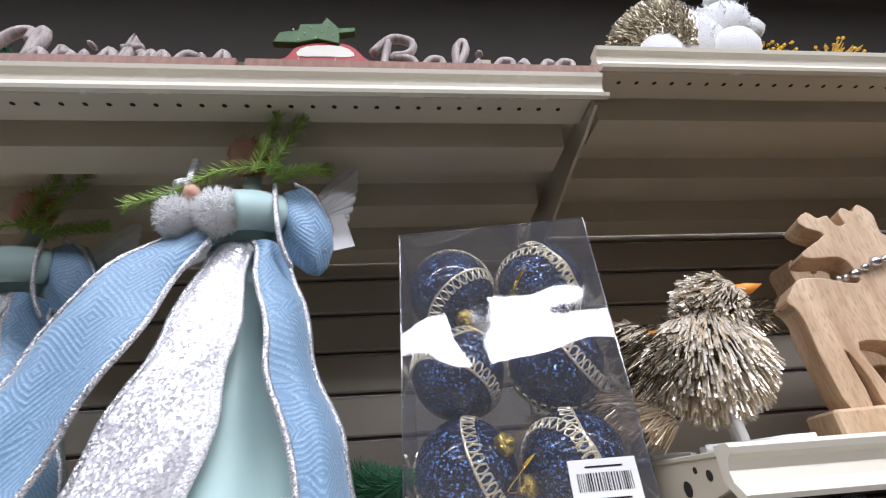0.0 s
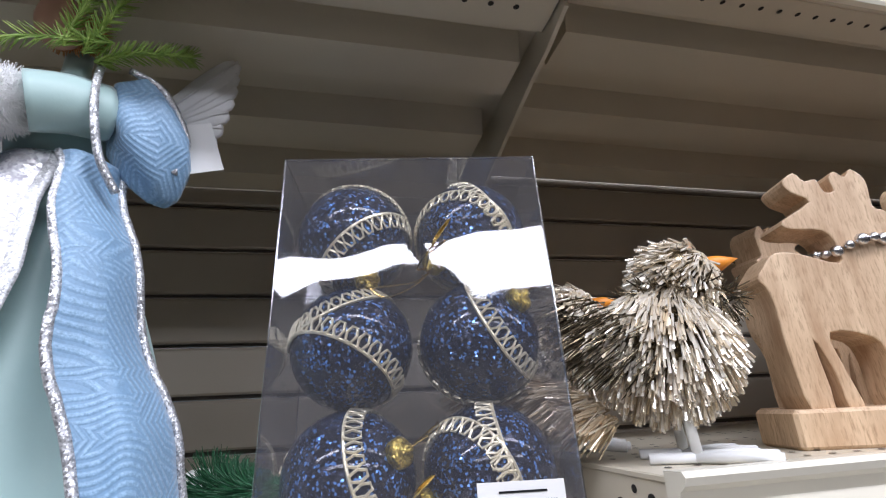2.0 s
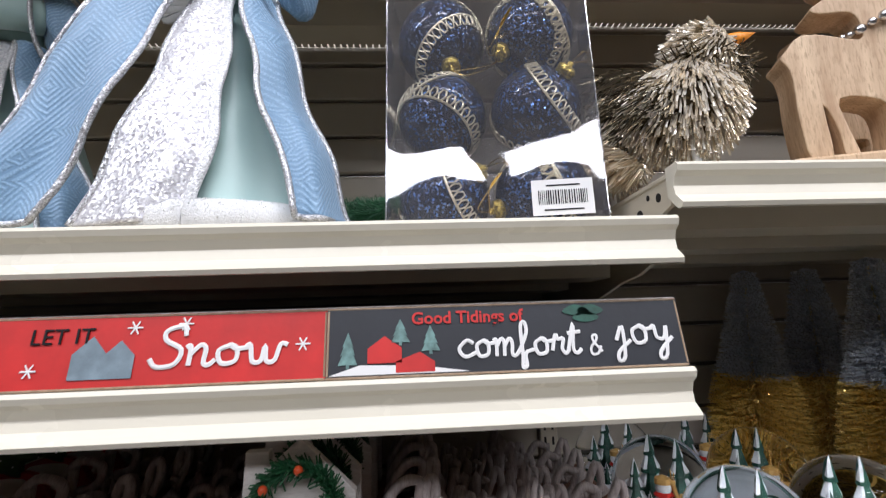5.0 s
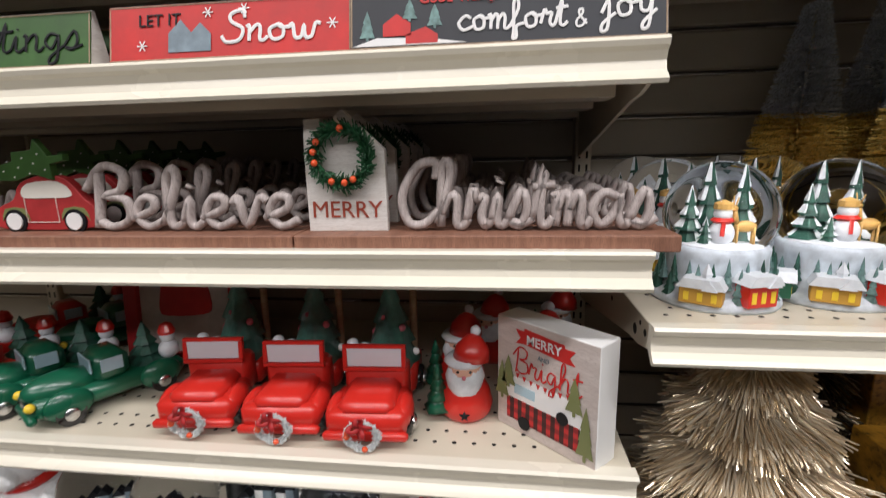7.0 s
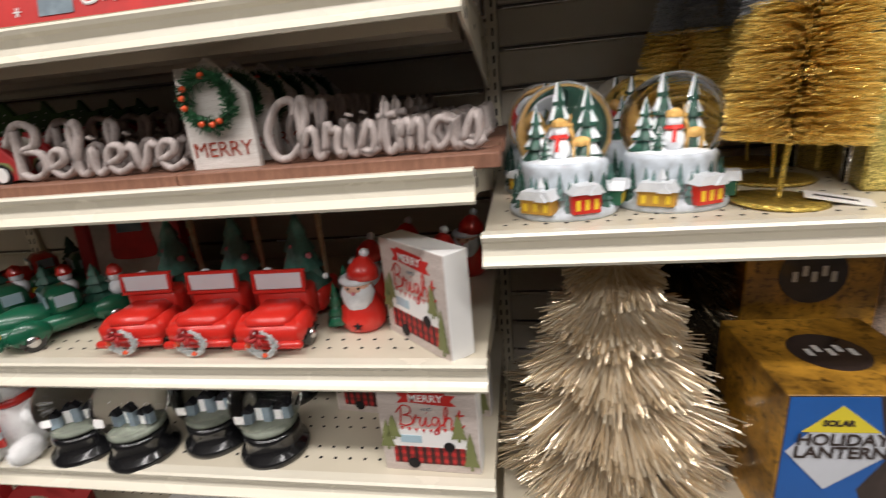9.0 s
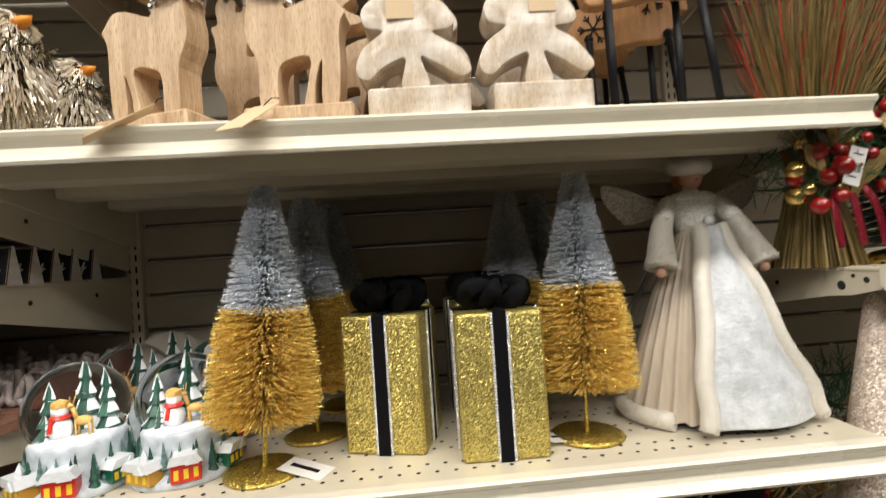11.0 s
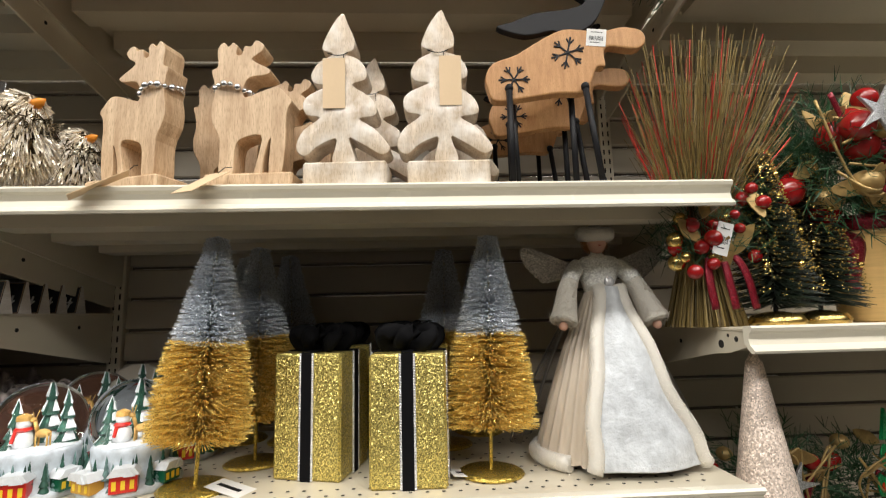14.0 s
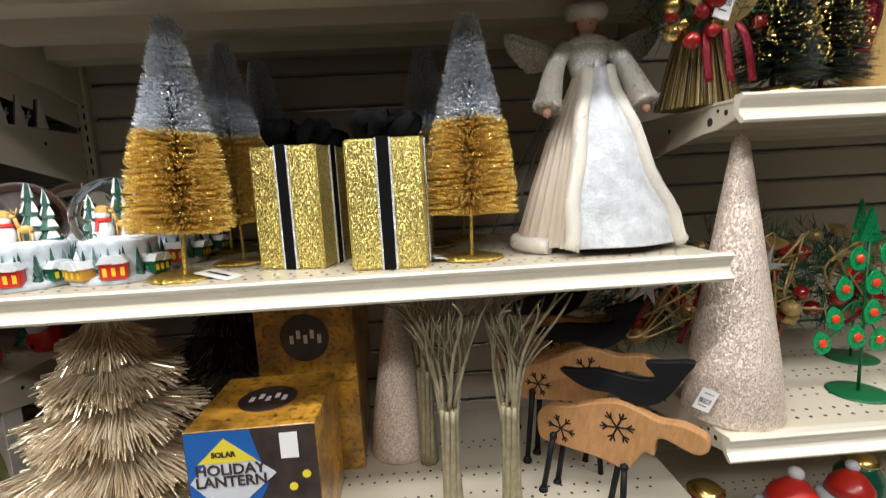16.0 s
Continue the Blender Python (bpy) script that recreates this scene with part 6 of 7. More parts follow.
def base_plank(t, x0, x1):
    part("base", box(x0, x1, -0.034, 0.03, 0, 0.018, 0.0015), BROWNPLANK, t, "brown stained base plank")


def wreath(parent, x, y, z, r, seed=4, mat=None, berries=7, thick=0.012, n=900):
    rr = random.Random(seed)
    items = []
    for i in range(n):
        a = rr.uniform(0, 2 * math.pi)
        c = Vector((x + r * math.cos(a), y, z + r * math.sin(a)))
        d = Vector((math.cos(a) * rr.uniform(-0.7, 1), rr.uniform(-1, 0.2), math.sin(a) * rr.uniform(-0.7, 1))) + Vector((-math.sin(a), 0, math.cos(a))) * rr.uniform(0.2, 1)
        items.append((c, c + d.normalized() * thick * rr.uniform(0.8, 1.4)))
    w = part("wreath", blades(items, 0.0009, True), mat or FIR, parent, "small green fir wreath")
    for i in range(berries):
        a = rr.uniform(0, 2 * math.pi)
        part("berry", ball(0.0042, pose(x + r * math.cos(a), y - thick * 0.8, z + r * math.sin(a)), None, 8, 6), REDORANGE, w, "", True)
    return w


REDORANGE = plain("orange_red_berry", (0.75, 0.09, 0.02), 0.3, coat=0.3)


def word_letters(t, text, x, width, height, r):
    k = width / sum(SCRIPT[c][1] for c in text)
    for c in text:
        b = bmesh.new()
        for stroke in SCRIPT[c][0]:
            tube(spline([(x + p * k, 0, 0.0235 + q * height) for p, q in stroke], 4), r, 6, b, 1.3)
        part("letter", b, GREYWOOD, t, "grey-washed wooden script letter", True)
        x += SCRIPT[c][1] * k


def believe_sign(m):
    t = thing("believe_sign", "grey-washed Believe word sign with red car on base", "word sign", m, "Believe word signs")
    base_plank(t, -0.555, -0.128)
    word_letters(t, "Believe", -0.405, 0.272, 0.036, 0.0056)
    car_cutout(t, -0.475, 0.018)
    return t


def christmas_sign(m):
    t = thing("christmas_sign", "grey-washed Christmas word sign with white house on base", "word sign", m, "Christmas word signs")
    base_plank(t, -0.126, 0.296)
    word_letters(t, "Christmas", -0.008, 0.285, 0.036, 0.0056)
    h = part("house_board", slab([(-0.048, 0.018), (0.048, 0.018), (0.048, 0.112), (0.0, 0.158), (-0.026, 0.135), (-0.026, 0.148), (-0.046, 0.148), (-0.048, 0.112)], 0.012, 0.001, None, pose(-0.07, -0.004, 0)), WHITEWOOD, t, "white distressed house-shaped board")
    lb = lettering("MERRY", 0.028, 0.0008)
    lb.transform(pose(-0.07, -0.0046, 0.043))
    part("lettering", lb, RUST, h)
    wreath(h, -0.07, -0.012, 0.106, 0.03)
    return t


RUST = plain("rust_red_paint", (0.35, 0.06, 0.03), 0.5)
w1, w2 = believe_sign(pose(0, 0.445, A4)), christmas_sign(pose(0, 0.445, A4))
for i in range(1, 6):
    for w in (w1, w2):
        copy_thing(w, pose(rng.uniform(-0.004, 0.004), 0.445 + i * 0.068, A4, 0, 0, rng.uniform(-0.5, 0.5)))
copy_thing(w2, pose(-0.865, 0.445, A4))
copy_thing(w2, pose(-0.865, 0.515, A4))
# the same signs high up
for sy in (0.428, 0.50, 0.57):
    copy_thing(w1, pose(0.392, sy, A1))
    copy_thing(w2, pose(-0.468, sy, A1))

# ---- red trucks
WINDOW = plain("frosted_white_window", (0.72, 0.74, 0.78), 0.25, vary=0.1, coat=0.3)
PINKB = plain("pink_bauble_paint", (0.7, 0.2, 0.25), 0.35)
POLE = wood("wooden_stick", (0.36, 0.24, 0.13), (0.55, 0.4, 0.24))
FROST = strands("frosted_wreath", (0.4, 0.46, 0.44), (0.9, 0.91, 0.91), 0.5, 0.1)
CERTREE = plain("glazed_green", (0.1, 0.28, 0.22), 0.3, vary=0.4, big=60, coat=0.4)


def red_truck(m):
    t = thing("red_truck", "red ceramic truck carrying a decorated tree, wreath on grille", "toy truck", m, "red ceramic trucks")
    body = box(-0.052, 0.052, 0.0, 0.078, 0.016, 0.056, 0.008)
    box(-0.036, 0.036, 0.004, 0.082, 0.045, 0.07, 0.009, body)
    box(-0.044, 0.044, 0.072, 0.115, 0.02, 0.088, 0.007, body)
    box(-0.05, 0.05, 0.112, 0.2, 0.018, 0.062, 0.006, body)
    box(-0.055, 0.055, -0.006, 0.006, 0.014, 0.028, 0.004, body)
    for s in (-1, 1):
        ball(0.026, pose(s * 0.046, 0.036, 0.038), body, 14, 10, (0.45, 1.25, 0.9))
    part("body", body, RED, t, "red glazed body", True)
    fr = rect_frame(0.088, 0.042, 0.006, 0.008)
    fr.transform(pose(0, 0.067, 0.083, -6, 0, 0))
    part("window_frame", fr, RED, t)
    part("windscreen", box(-0.0385, 0.0385, 0.071, 0.075, 0.089, 0.12, 0.001), WINDOW, t, "frosted white windscreen")
    for wx in (-0.05, 0.05):
        for wy in (0.036, 0.16):
            wh = part("wheel", lathe([(0, 0), (0.02, 0), (0.022, 0.004), (0.022, 0.01), (0.019, 0.014), (0, 0.014)], 20, None, pose(wx - 0.007, wy, 0.022, 0, 90, 0)), BLACKGLOSS, t, "black wheel", True)
            part("hubcap", ball(0.011, pose(wx + (0.008 if wx > 0 else -0.008), wy, 0.022), None, 10, 8, (0.4, 1, 1)), SILVER, wh, "", True)
    wreath(t, 0.0, -0.013, 0.032, 0.0185, 3, FROST, 5, 0.0058, 900)
    bow(0.014, REDDARK, t, pose(0, -0.02, 0.05, 90, 0, 0), 4, 0.5)
    tr = lathe([(0.034, 0), (0.02, 0.028), (0.028, 0.028), (0.016, 0.055), (0.021, 0.055), (0.01, 0.08), (0.013, 0.08), (0, 0.112)], 16, None, None, 1, 1, 0.12)
    tp = part("tree_load", tr, CERTREE, t, "glazed green tree load", True)
    tp.matrix_basis = pose(0.012, 0.145, 0.062) @ Matrix.Diagonal((1.2, 1.2, 1.35, 1))
    for i in range(12):
        a, f = i * 2.4, i / 12
        part("tree_bauble", ball(0.005, pose(0.03 * (1 - f) * math.cos(a), 0.03 * (1 - f) * math.sin(a), 0.012 + 0.085 * f), None, 8, 6), PINKB if i % 3 else PAPER, tp, "", True)
    sn = ball(0.016, pose(-0.03, 0.135, 0.082))
    ball(0.012, pose(-0.012, 0.115, 0.092), sn)
    ball(0.009, pose(-0.045, 0.128, 0.1), sn)
    part("snow_bundle", sn, SNOW, t, "", True)
    part("blue_scarf", lathe([(0.016, 0.06), (0.018, 0.068), (0.014, 0.074)], 12, None, pose(-0.028, 0.13, 0.004)), GREYBLUE, t)
    part("stick", tube([(0.042, 0.165, 0.06), (0.044, 0.165, 0.2)], 0.006, 8), POLE, t, "brown wooden stick", True)
    return t


tk = red_truck(pose(-0.300, 0.43, A5, 0, 0, 6))
tk.scale = (1, 1, 0.88)
for tx, ty, ta in ((-0.178, 0.427, 4), (-0.060, 0.422, 3)):
    copy_thing(tk, pose(tx, ty, A5, 0, 0, ta))

GLASSBLUE = plain("pale_blue_window_paint", (0.42, 0.58, 0.66), 0.2, coat=0.4)


def pickup(m, paint, label):
    t = thing("toy_pickup", label, "toy truck", m, "painted resin pickups")
    b = box(-0.032, 0.032, 0.0, 0.18, 0.014, 0.04, 0.008)
    ball(0.034, pose(0, 0.04, 0.042), b, 16, 10, (0.75, 1.3, 0.62))
    box(-0.03, 0.03, 0.066, 0.112, 0.034, 0.078, 0.012, b)
    for s in (-1, 1):
        for wy in (0.036, 0.145):
            ball(0.022, pose(s * 0.032, wy, 0.026), b, 12, 8, (0.5, 1.25, 0.95))
    box(-0.034, 0.034, -0.006, 0.004, 0.014, 0.024, 0.003, b)
    part("body", b, paint, t, "", True)
    part("windscreen", box(-0.024, 0.024, 0.0655, 0.068, 0.052, 0.072, 0.003), GLASSBLUE, t)
    for s in (-1, 1):
        part("side_window", box(s * 0.0302 - 0.0006, s * 0.0302 + 0.0006, 0.076, 0.102, 0.052, 0.07, 0.0005), GLASSBLUE, t)
        part("headlight", ball(0.006, pose(s * 0.027, 0.0, 0.036), None, 10, 8), YELLOW, t, "yellow headlight", True)
        for wy in (0.036, 0.145):
            wh = part("wheel", lathe([(0, 0), (0.0155, 0), (0.0165, 0.003), (0.0165, 0.009), (0, 0.01)], 18, None, pose(s * 0.036 - 0.005, wy, 0.0165, 0, 90, 0)), BLACKGLOSS, t)
            part("hubcap", ball(0.009, pose(s * 0.042, wy, 0.0165), None, 10, 8, (0.3, 1, 1)), SILVER, wh, "", True)
    part("grille", box(-0.018, 0.018, -0.003, 0.002, 0.026, 0.038, 0.001), BLACKGLOSS, t)
    part("tree_load", mini_tree(0.026, 0.06, 1, 90, None, pose(0, 0.14, 0.04)), TREEGREEN, t)
    sm = ball(0.014, pose(0.016, 0.165, 0.052))
    ball(0.01, pose(0.016, 0.165, 0.072), sm)
    part("snowman", sm, SNOW, t, "small snowman in red hat", True)
    part("snowman_hat", lathe([(0.011, 0.076), (0.012, 0.08), (0.008, 0.09), (0, 0.094)], 12, None, pose(0.016, 0.165, 0)), RED, t)
    return t


pk = pickup(pose(-0.548, 0.425, A5, 0, 0, -31), GREENPAINT, "dark green painted toy pickup carrying a snowman")
pk.scale = (1.12, 1.12, 1.12)
copy_thing(pk, pose(-0.664, 0.43, A5, 0, 0, -31))
copy_thing(pk, pose(-0.70, 0.625, A5, 0, 0, -31))
pr = pickup(pose(-0.783, 0.435, A5, 0, 0, -31), RED, "red painted toy pickup with pale blue windows")
pr.scale = (1.12, 1.12, 1.12)
for px, py in ((-0.895, 0.46), (-0.815, 0.63), (-0.575, 0.665)):
    copy_thing(pr, pose(px, py, A5, 0, 0, -31))

pf = thing("picture_box", "red-framed picture of a red vintage truck in snow", "picture", pose(-0.448, 0.628, A5 + 0.003, -6, 0, 12))
fr = rect_frame(0.2, 0.24, 0.022, 0.03)
part("frame", fr, REDDARK, pf, "dark red frame")
part("picture", box(-0.079, 0.079, 0.012, 0.016, 0.022, 0.218), plain("snowy_picture_print", (0.55, 0.5, 0.46), 0.5, vary=0.35, big=18, fine=60), pf)
part("painted_truck", slab(outline([(-0.045, 0.08), (-0.04, 0.12), (-0.032, 0.155), (0.032, 0.155), (0.04, 0.12), (0.045, 0.08), (0.03, 0.068), (-0.03, 0.068)], 3), 0.002, 0, None, pose(0, 0.0095, 0.02)), REDS, pf)
part("painted_windscreen", box(-0.024, 0.024, 0.0085, 0.0105, 0.142, 0.165), GREYBLUE, pf)


def star_shape(r, k=0.28):
    return [((r if i % 2 == 0 else r * k) * math.sin(i * math.pi / 5), (r if i % 2 == 0 else r * k) * math.cos(i * math.pi / 5)) for i in range(10)]


def santa(m, label, h=1.0):
    P = [(lathe([(0.0, 0), (0.036, 0), (0.047, 0.012), (0.051, 0.03), (0.045, 0.055), (0.034, 0.075), (0.03, 0.09)], 24, None, None, 1, 0.9), RED),
         (ball(0.031, pose(0, -0.012, 0.098), None, 18, 12), SKIN),
         (ball(0.004, pose(0, -0.045, 0.095), None, 8, 6), PINKB),
         (lathe([(0.0, -0.05), (0.014, -0.04), (0.03, -0.012), (0.036, 0.01), (0.03, 0.026)], 18, None, pose(0, -0.02, 0.078, -8, 0, 0), 1, 0.72, 0.05), SNOW),
         (lathe([(0.033, 0.108), (0.038, 0.114), (0.033, 0.121)], 18, None, pose(0, -0.008, 0)), SNOW),
         (lathe([(0.034, 0.119), (0.03, 0.138), (0.016, 0.156), (0, 0.165)], 18, None, pose(0, -0.006, 0, 0, 6, 0)), RED),
         (ball(0.01, pose(0.02, 0, 0.166), None, 10, 8), SNOW),
         (mini_tree(0.026, 0.09, 1, 90, None, pose(-0.05, -0.018, 0.022)), GREENPAINT)]
    for k in (-1, 1):
        P.append((ball(0.0028, pose(k * 0.011, -0.04, 0.104), None, 6, 4), BLACKGLOSS))
    P.append((slab(star_shape(0.01, 0.45), 0.002, 0, None, pose(0.0, -0.047, 0.022)), BLACK))
    return multi("santa_figure", P, label, "santa figure", m, "ceramic santa figures")


SMALL = Matrix.Diagonal((0.76, 0.76, 0.76, 1))
santa(pose(0.060, 0.515, A5, 0, 0, 2) @ SMALL, "red and white ceramic santa figure holding a green tree")
santa(pose(0.045, 0.60, A5, 0, 0, 6) @ SMALL, "red and white ceramic santa figure behind another")
santa(pose(0.17, 0.62, A5, 0, 0, 6) @ SMALL, "red and white ceramic santa figure behind a box sign")
santa(pose(0.09, 0.70, A5, 0, 0, -10) @ SMALL, "red and white ceramic santa figure at the back")
santa(pose(0.21, 0.74, A5, 0, 0, -10) @ SMALL, "red and white ceramic santa figure at the back")


def plaid(name):
    m, t, b = nodes_of(name)
    co = t.nodes.new("ShaderNodeTexCoord")
    s = t.nodes.new("ShaderNodeSeparateXYZ")
    link(t, co.outputs["Object"], s.inputs[0])
    outs = []
    for k in (0, 2):
        mu = t.nodes.new("ShaderNodeMath")
        mu.operation = "MULTIPLY"
        mu.inputs[1].default_value = 480
        link(t, s.outputs[k], mu.inputs[0])
        si = t.nodes.new("ShaderNodeMath")
        si.operation = "SINE"
        link(t, mu.outputs[0], si.inputs[0])
        outs.append(ramp(t, si.outputs[0], -0.1, 0.1))
    c = mix_node(t, outs[0], (0.5, 0.02, 0.02), (0.06, 0.008, 0.008))
    c = mix_node(t, mix_node(t, 0.5, outs[1], (0, 0, 0)), c, (0.015, 0.006, 0.006))
    link(t, c, b.inputs["Base Color"])
    b.inputs["Roughness"].default_value = 0.55
    return m


PLAID = plaid("buffalo_plaid_print")
BOXFACE = wood("printed_pale_plank", (0.5, 0.42, 0.38), (0.7, 0.63, 0.58), (1, 1, 5))


def bright_box(m):
    t = thing("box_sign", "white box sign printed Merry and Bright with plaid camper", "box sign", m, "Merry and Bright box signs")
    w, h, d = 0.152, 0.156, 0.042
    part("box_body", box(-w / 2, w / 2, 0.0012, d, 0, h, 0.0012), WHITE, t, "white painted box")
    part("printed_front", box(-w / 2 + 0.001, w / 2 - 0.001, 0, 0.001, 0.001, h - 0.001), BOXFACE, t)
    part("banner", slab([(-0.044, 0.125), (-0.036, 0.134), (-0.044, 0.144), (-0.03, 0.144), (-0.03, 0.148), (0.03, 0.144), (0.03, 0.14), (0.045, 0.14), (0.037, 0.13), (0.045, 0.122), (0.03, 0.122), (-0.03, 0.127)], 0.0006, 0, None, pose(0, -0.0008, 0)), REDS, t, "red ribbon banner")
    lb = lettering("MERRY", 0.017, 0.0004, 0.0003)
    lb.transform(pose(0, -0.0014, 0.134))
    part("lettering", lb, PAPER, t)
    lb = lettering("AND", 0.008, 0.0004)
    lb.transform(pose(0, -0.0008, 0.115))
    part("lettering", lb, GREYBLUE, t)
    b = script("Bright", 0.1, 0.017, 0.0012, 0.4)
    b.transform(pose(-0.045, -0.0016, 0.086))
    part("script_lettering", b, REDS, t)
    part("camper_top", slab(outline([(-0.058, 0.045), (-0.056, 0.068), (-0.045, 0.078), (0.035, 0.078), (0.052, 0.066), (0.054, 0.045)], 3), 0.0006, 0, None, pose(0, -0.0008, 0)), PAPER, t)
    part("camper_body", box(-0.058, 0.054, -0.0012, -0.0004, 0.016, 0.047), PLAID, t, "red and black plaid camper")
    part("camper_window", box(-0.045, -0.012, -0.0016, -0.0009, 0.055, 0.068), GLASSBLUE, t)
    part("spare_wheel", lathe([(0.004, 0), (0.0085, 0), (0.0085, 0.0006), (0.004, 0.0006)], 16, None, pose(0.03, -0.0016, 0.05, 90, 0, 0)), BLACK, t)
    part("wheel", lathe([(0.004, 0), (0.0095, 0), (0.0095, 0.0006), (0.004, 0.0006)], 16, None, pose(-0.028, -0.0018, 0.017, 90, 0, 0)), BLACK, t)
    for fx, fz, fh in ((-0.066, 0.04, 0.055), (-0.055, 0.06, 0.045), (0.062, 0.008, 0.07), (0.046, 0.06, 0.05)):
        part("printed_fir", slab(fir_shape(0.024, fh), 0.0006, 0, None, pose(fx, -0.0024, fz)), OLIVE, t)
    bt = None
    for i in range(8):
        bt = slab([(-0.003, 0), (0.003, 0), (0, -0.007)], 0.0005, 0, bt, pose(-0.04 + i * 0.011, -0.0015, 0.084 - 0.004 * math.sin(math.pi * i / 7)))
    part("bunting", bt, REDS, t)
    return t


bs = bright_box(pose(0.162, 0.452, A5, 0, 0, -42))
copy_thing(bs, pose(0.168, 0.425, A6, 0, 0, -2))
copy_thing(bs, pose(0.035, 0.56, A6, 0, 0, -6))
copy_thing(bs, pose(0.175, 0.56, A6, 0, 0, -2))


def scarf_bear(m, label):
    P = []
    shapes = [ball(0.05, pose(0, 0, 0.055), None, 18, 12, (1, 0.9, 1.1)), ball(0.036, pose(0, -0.012, 0.125), None, 16, 12)]
    join(shapes[1], ball(0.018, pose(0, -0.042, 0.117), None, 12, 8))
    for s in (-1, 1):
        ball(0.013, pose(s * 0.028, -0.004, 0.155), shapes[1], 10, 8)
        ball(0.022, pose(s * 0.03, -0.05, 0.02), shapes[0], 12, 8, (0.9, 1.3, 0.9))
        ball(0.019, pose(s * 0.044, -0.028, 0.072), shapes[0], 12, 8, (0.7, 1.2, 1.2))
    src = bmesh.new()
    for b in shapes:
        me = bpy.data.meshes.new("tmp")
        b.to_mesh(me)
        src.from_mesh(me)
        bpy.data.meshes.remove(me)
        P.append((b, WHITEFUR))
    P.append((fuzz(src, 6000, 0.0042, 0.0005, (0, 0, -0.3), 0.6, 5), FURW))
    P.append((lathe([(0.03, 0.088), (0.038, 0.096), (0.03, 0.104)], 18, None, pose(0, -0.008, 0)), RED))
    P.append((box(-0.012, 0.012, -0.064, -0.055, 0.035, 0.098, 0.003), RED))
    P.append((box(-0.012, 0.012, -0.066, -0.054, 0.05, 0.064, 0.002), SNOW))
    P.append((ball(0.005, pose(0, -0.06, 0.122), None, 8, 6), BLACKGLOSS))
    for s in (-1, 1):
        P.append((ball(0.0032, pose(s * 0.013, -0.044, 0.135), None, 8, 6), BLACKGLOSS))
    return multi("plush_bear", P, label, "plush bear", m, "white plush bears")


sb = scarf_bear(pose(-0.605, 0.462, A6, 0, 0, 10) @ Matrix.Scale(1.12, 4), "white plush bear wearing a red striped scarf")
for bx_, by_ in ((-0.69, 0.53), (-0.765, 0.475), (-0.83, 0.56), (-0.89, 0.47)):
    copy_thing(sb, pose(bx_, by_, A6, 0, 0, rng.uniform(0, 40)))


def black_globe(m):
    t = thing("snow_globe", "glass snow globe with dark village on black base", "snow globe", m, "snow globes with black bases")
    part("base", lathe([(0, 0), (0.056, 0), (0.058, 0.006), (0.056, 0.012), (0.048, 0.018), (0.045, 0.034), (0.047, 0.04), (0.047, 0.046), (0.042, 0.05), (0, 0.051)], 32), BLACKGLOSS, t, "turned black wooden base", True)
    part("glass_ball", ball(0.058, pose(0, 0, 0.1), None, 36, 24), GLASS, t, "clear glass ball", True).visible_shadow = False
    part("snow_mound", ball(0.046, pose(0, 0, 0.056), None, 20, 10, (1, 1, 0.24)), plain("mossy_snow", (0.17, 0.19, 0.15), 0.7, vary=0.4, big=60), t, "", True)
    rr = random.Random(3)
    for i in range(5):
        x, y = -0.026 + i * 0.013, rr.uniform(-0.012, 0.016)
        hp = part("tiny_house", box(x - 0.006, x + 0.006, y - 0.005, y + 0.005, 0.066, 0.082 + 0.004 * (i % 3), 0.0008), WHITE if i % 2 else GREYBLUE, t)
        part("tiny_roof", slab([(-0.008, 0), (0.008, 0), (0, 0.009)], 0.012, 0, None, pose(x, y - 0.006, 0.082 + 0.004 * (i % 3))), BLACK, hp)
    part("tiny_flag", box(-0.034, -0.02, -0.03, -0.029, 0.078, 0.09), PAPER, t)
    return t


bg = black_globe(pose(-0.115, 0.465, A6))
for gx, gy in ((-0.235, 0.485), (-0.355, 0.445), (-0.475, 0.45), (-0.16, 0.62), (-0.29, 0.63), (-0.42, 0.62)):
    copy_thing(bg, pose(gx, gy, A6, 0, 0, rng.uniform(-20, 20)))

# low shelf: red letters, small firs, boxes
jy = thing("joy_letters", "red block letters decoration with green garland", "letter decoration", pose(-0.72, 0.50, A7, 0, 0, 14))
for ch, lx in (("J", -0.075), ("O", 0.0), ("Y", 0.08)):
    b = lettering(ch, 0.16, 0.03, 0.006)
    b.transform(pose(lx, 0, 0.06))
    part("letter", b, REDDARK, jy, "red block letter")
part("base", box(-0.14, 0.14, -0.03, 0.04, 0, 0.014, 0.003), GREENPAINT, jy)
gi = []
for i in range(420):
    gx = rng.uniform(-0.14, 0.14)
    gi.append(((gx, -0.03, 0.012), (gx + rng.uniform(-0.02, 0.02), -0.03 + rng.uniform(-0.03, 0.01), 0.012 + rng.uniform(0, 0.025))))
part("garland", blades(gi, 0.001, True), FIR, jy)
for i in range(3):
    part("bauble", ball(0.014, pose(-0.09 + 0.08 * i, -0.045, 0.016)), RED, jy, "", True)
for bx_, by_, bw_ in ((-0.33, 0.55, 0.2), (-0.10, 0.52, 0.18), (0.12, 0.55, 0.2)):
    wb = thing("low_box", "white printed carton with red and green trim", "carton", pose(bx_, by_, A7, 0, 0, rng.uniform(-6, 6)))
    part("carton", box(-bw_ / 2, bw_ / 2, -0.06, 0.1, 0, 0.08, 0.002), WHITE, wb)
    part("red_band", box(-bw_ / 2 - 0.0008, bw_ / 2 + 0.0008, -0.0608, 0.1008, 0.03, 0.055), REDDARK, wb)
    part("green_emblem", slab(fir_shape(0.04, 0.05), 0.0008, 0, None, pose(0, -0.0618, 0.015)), GREENPAINT, wb)

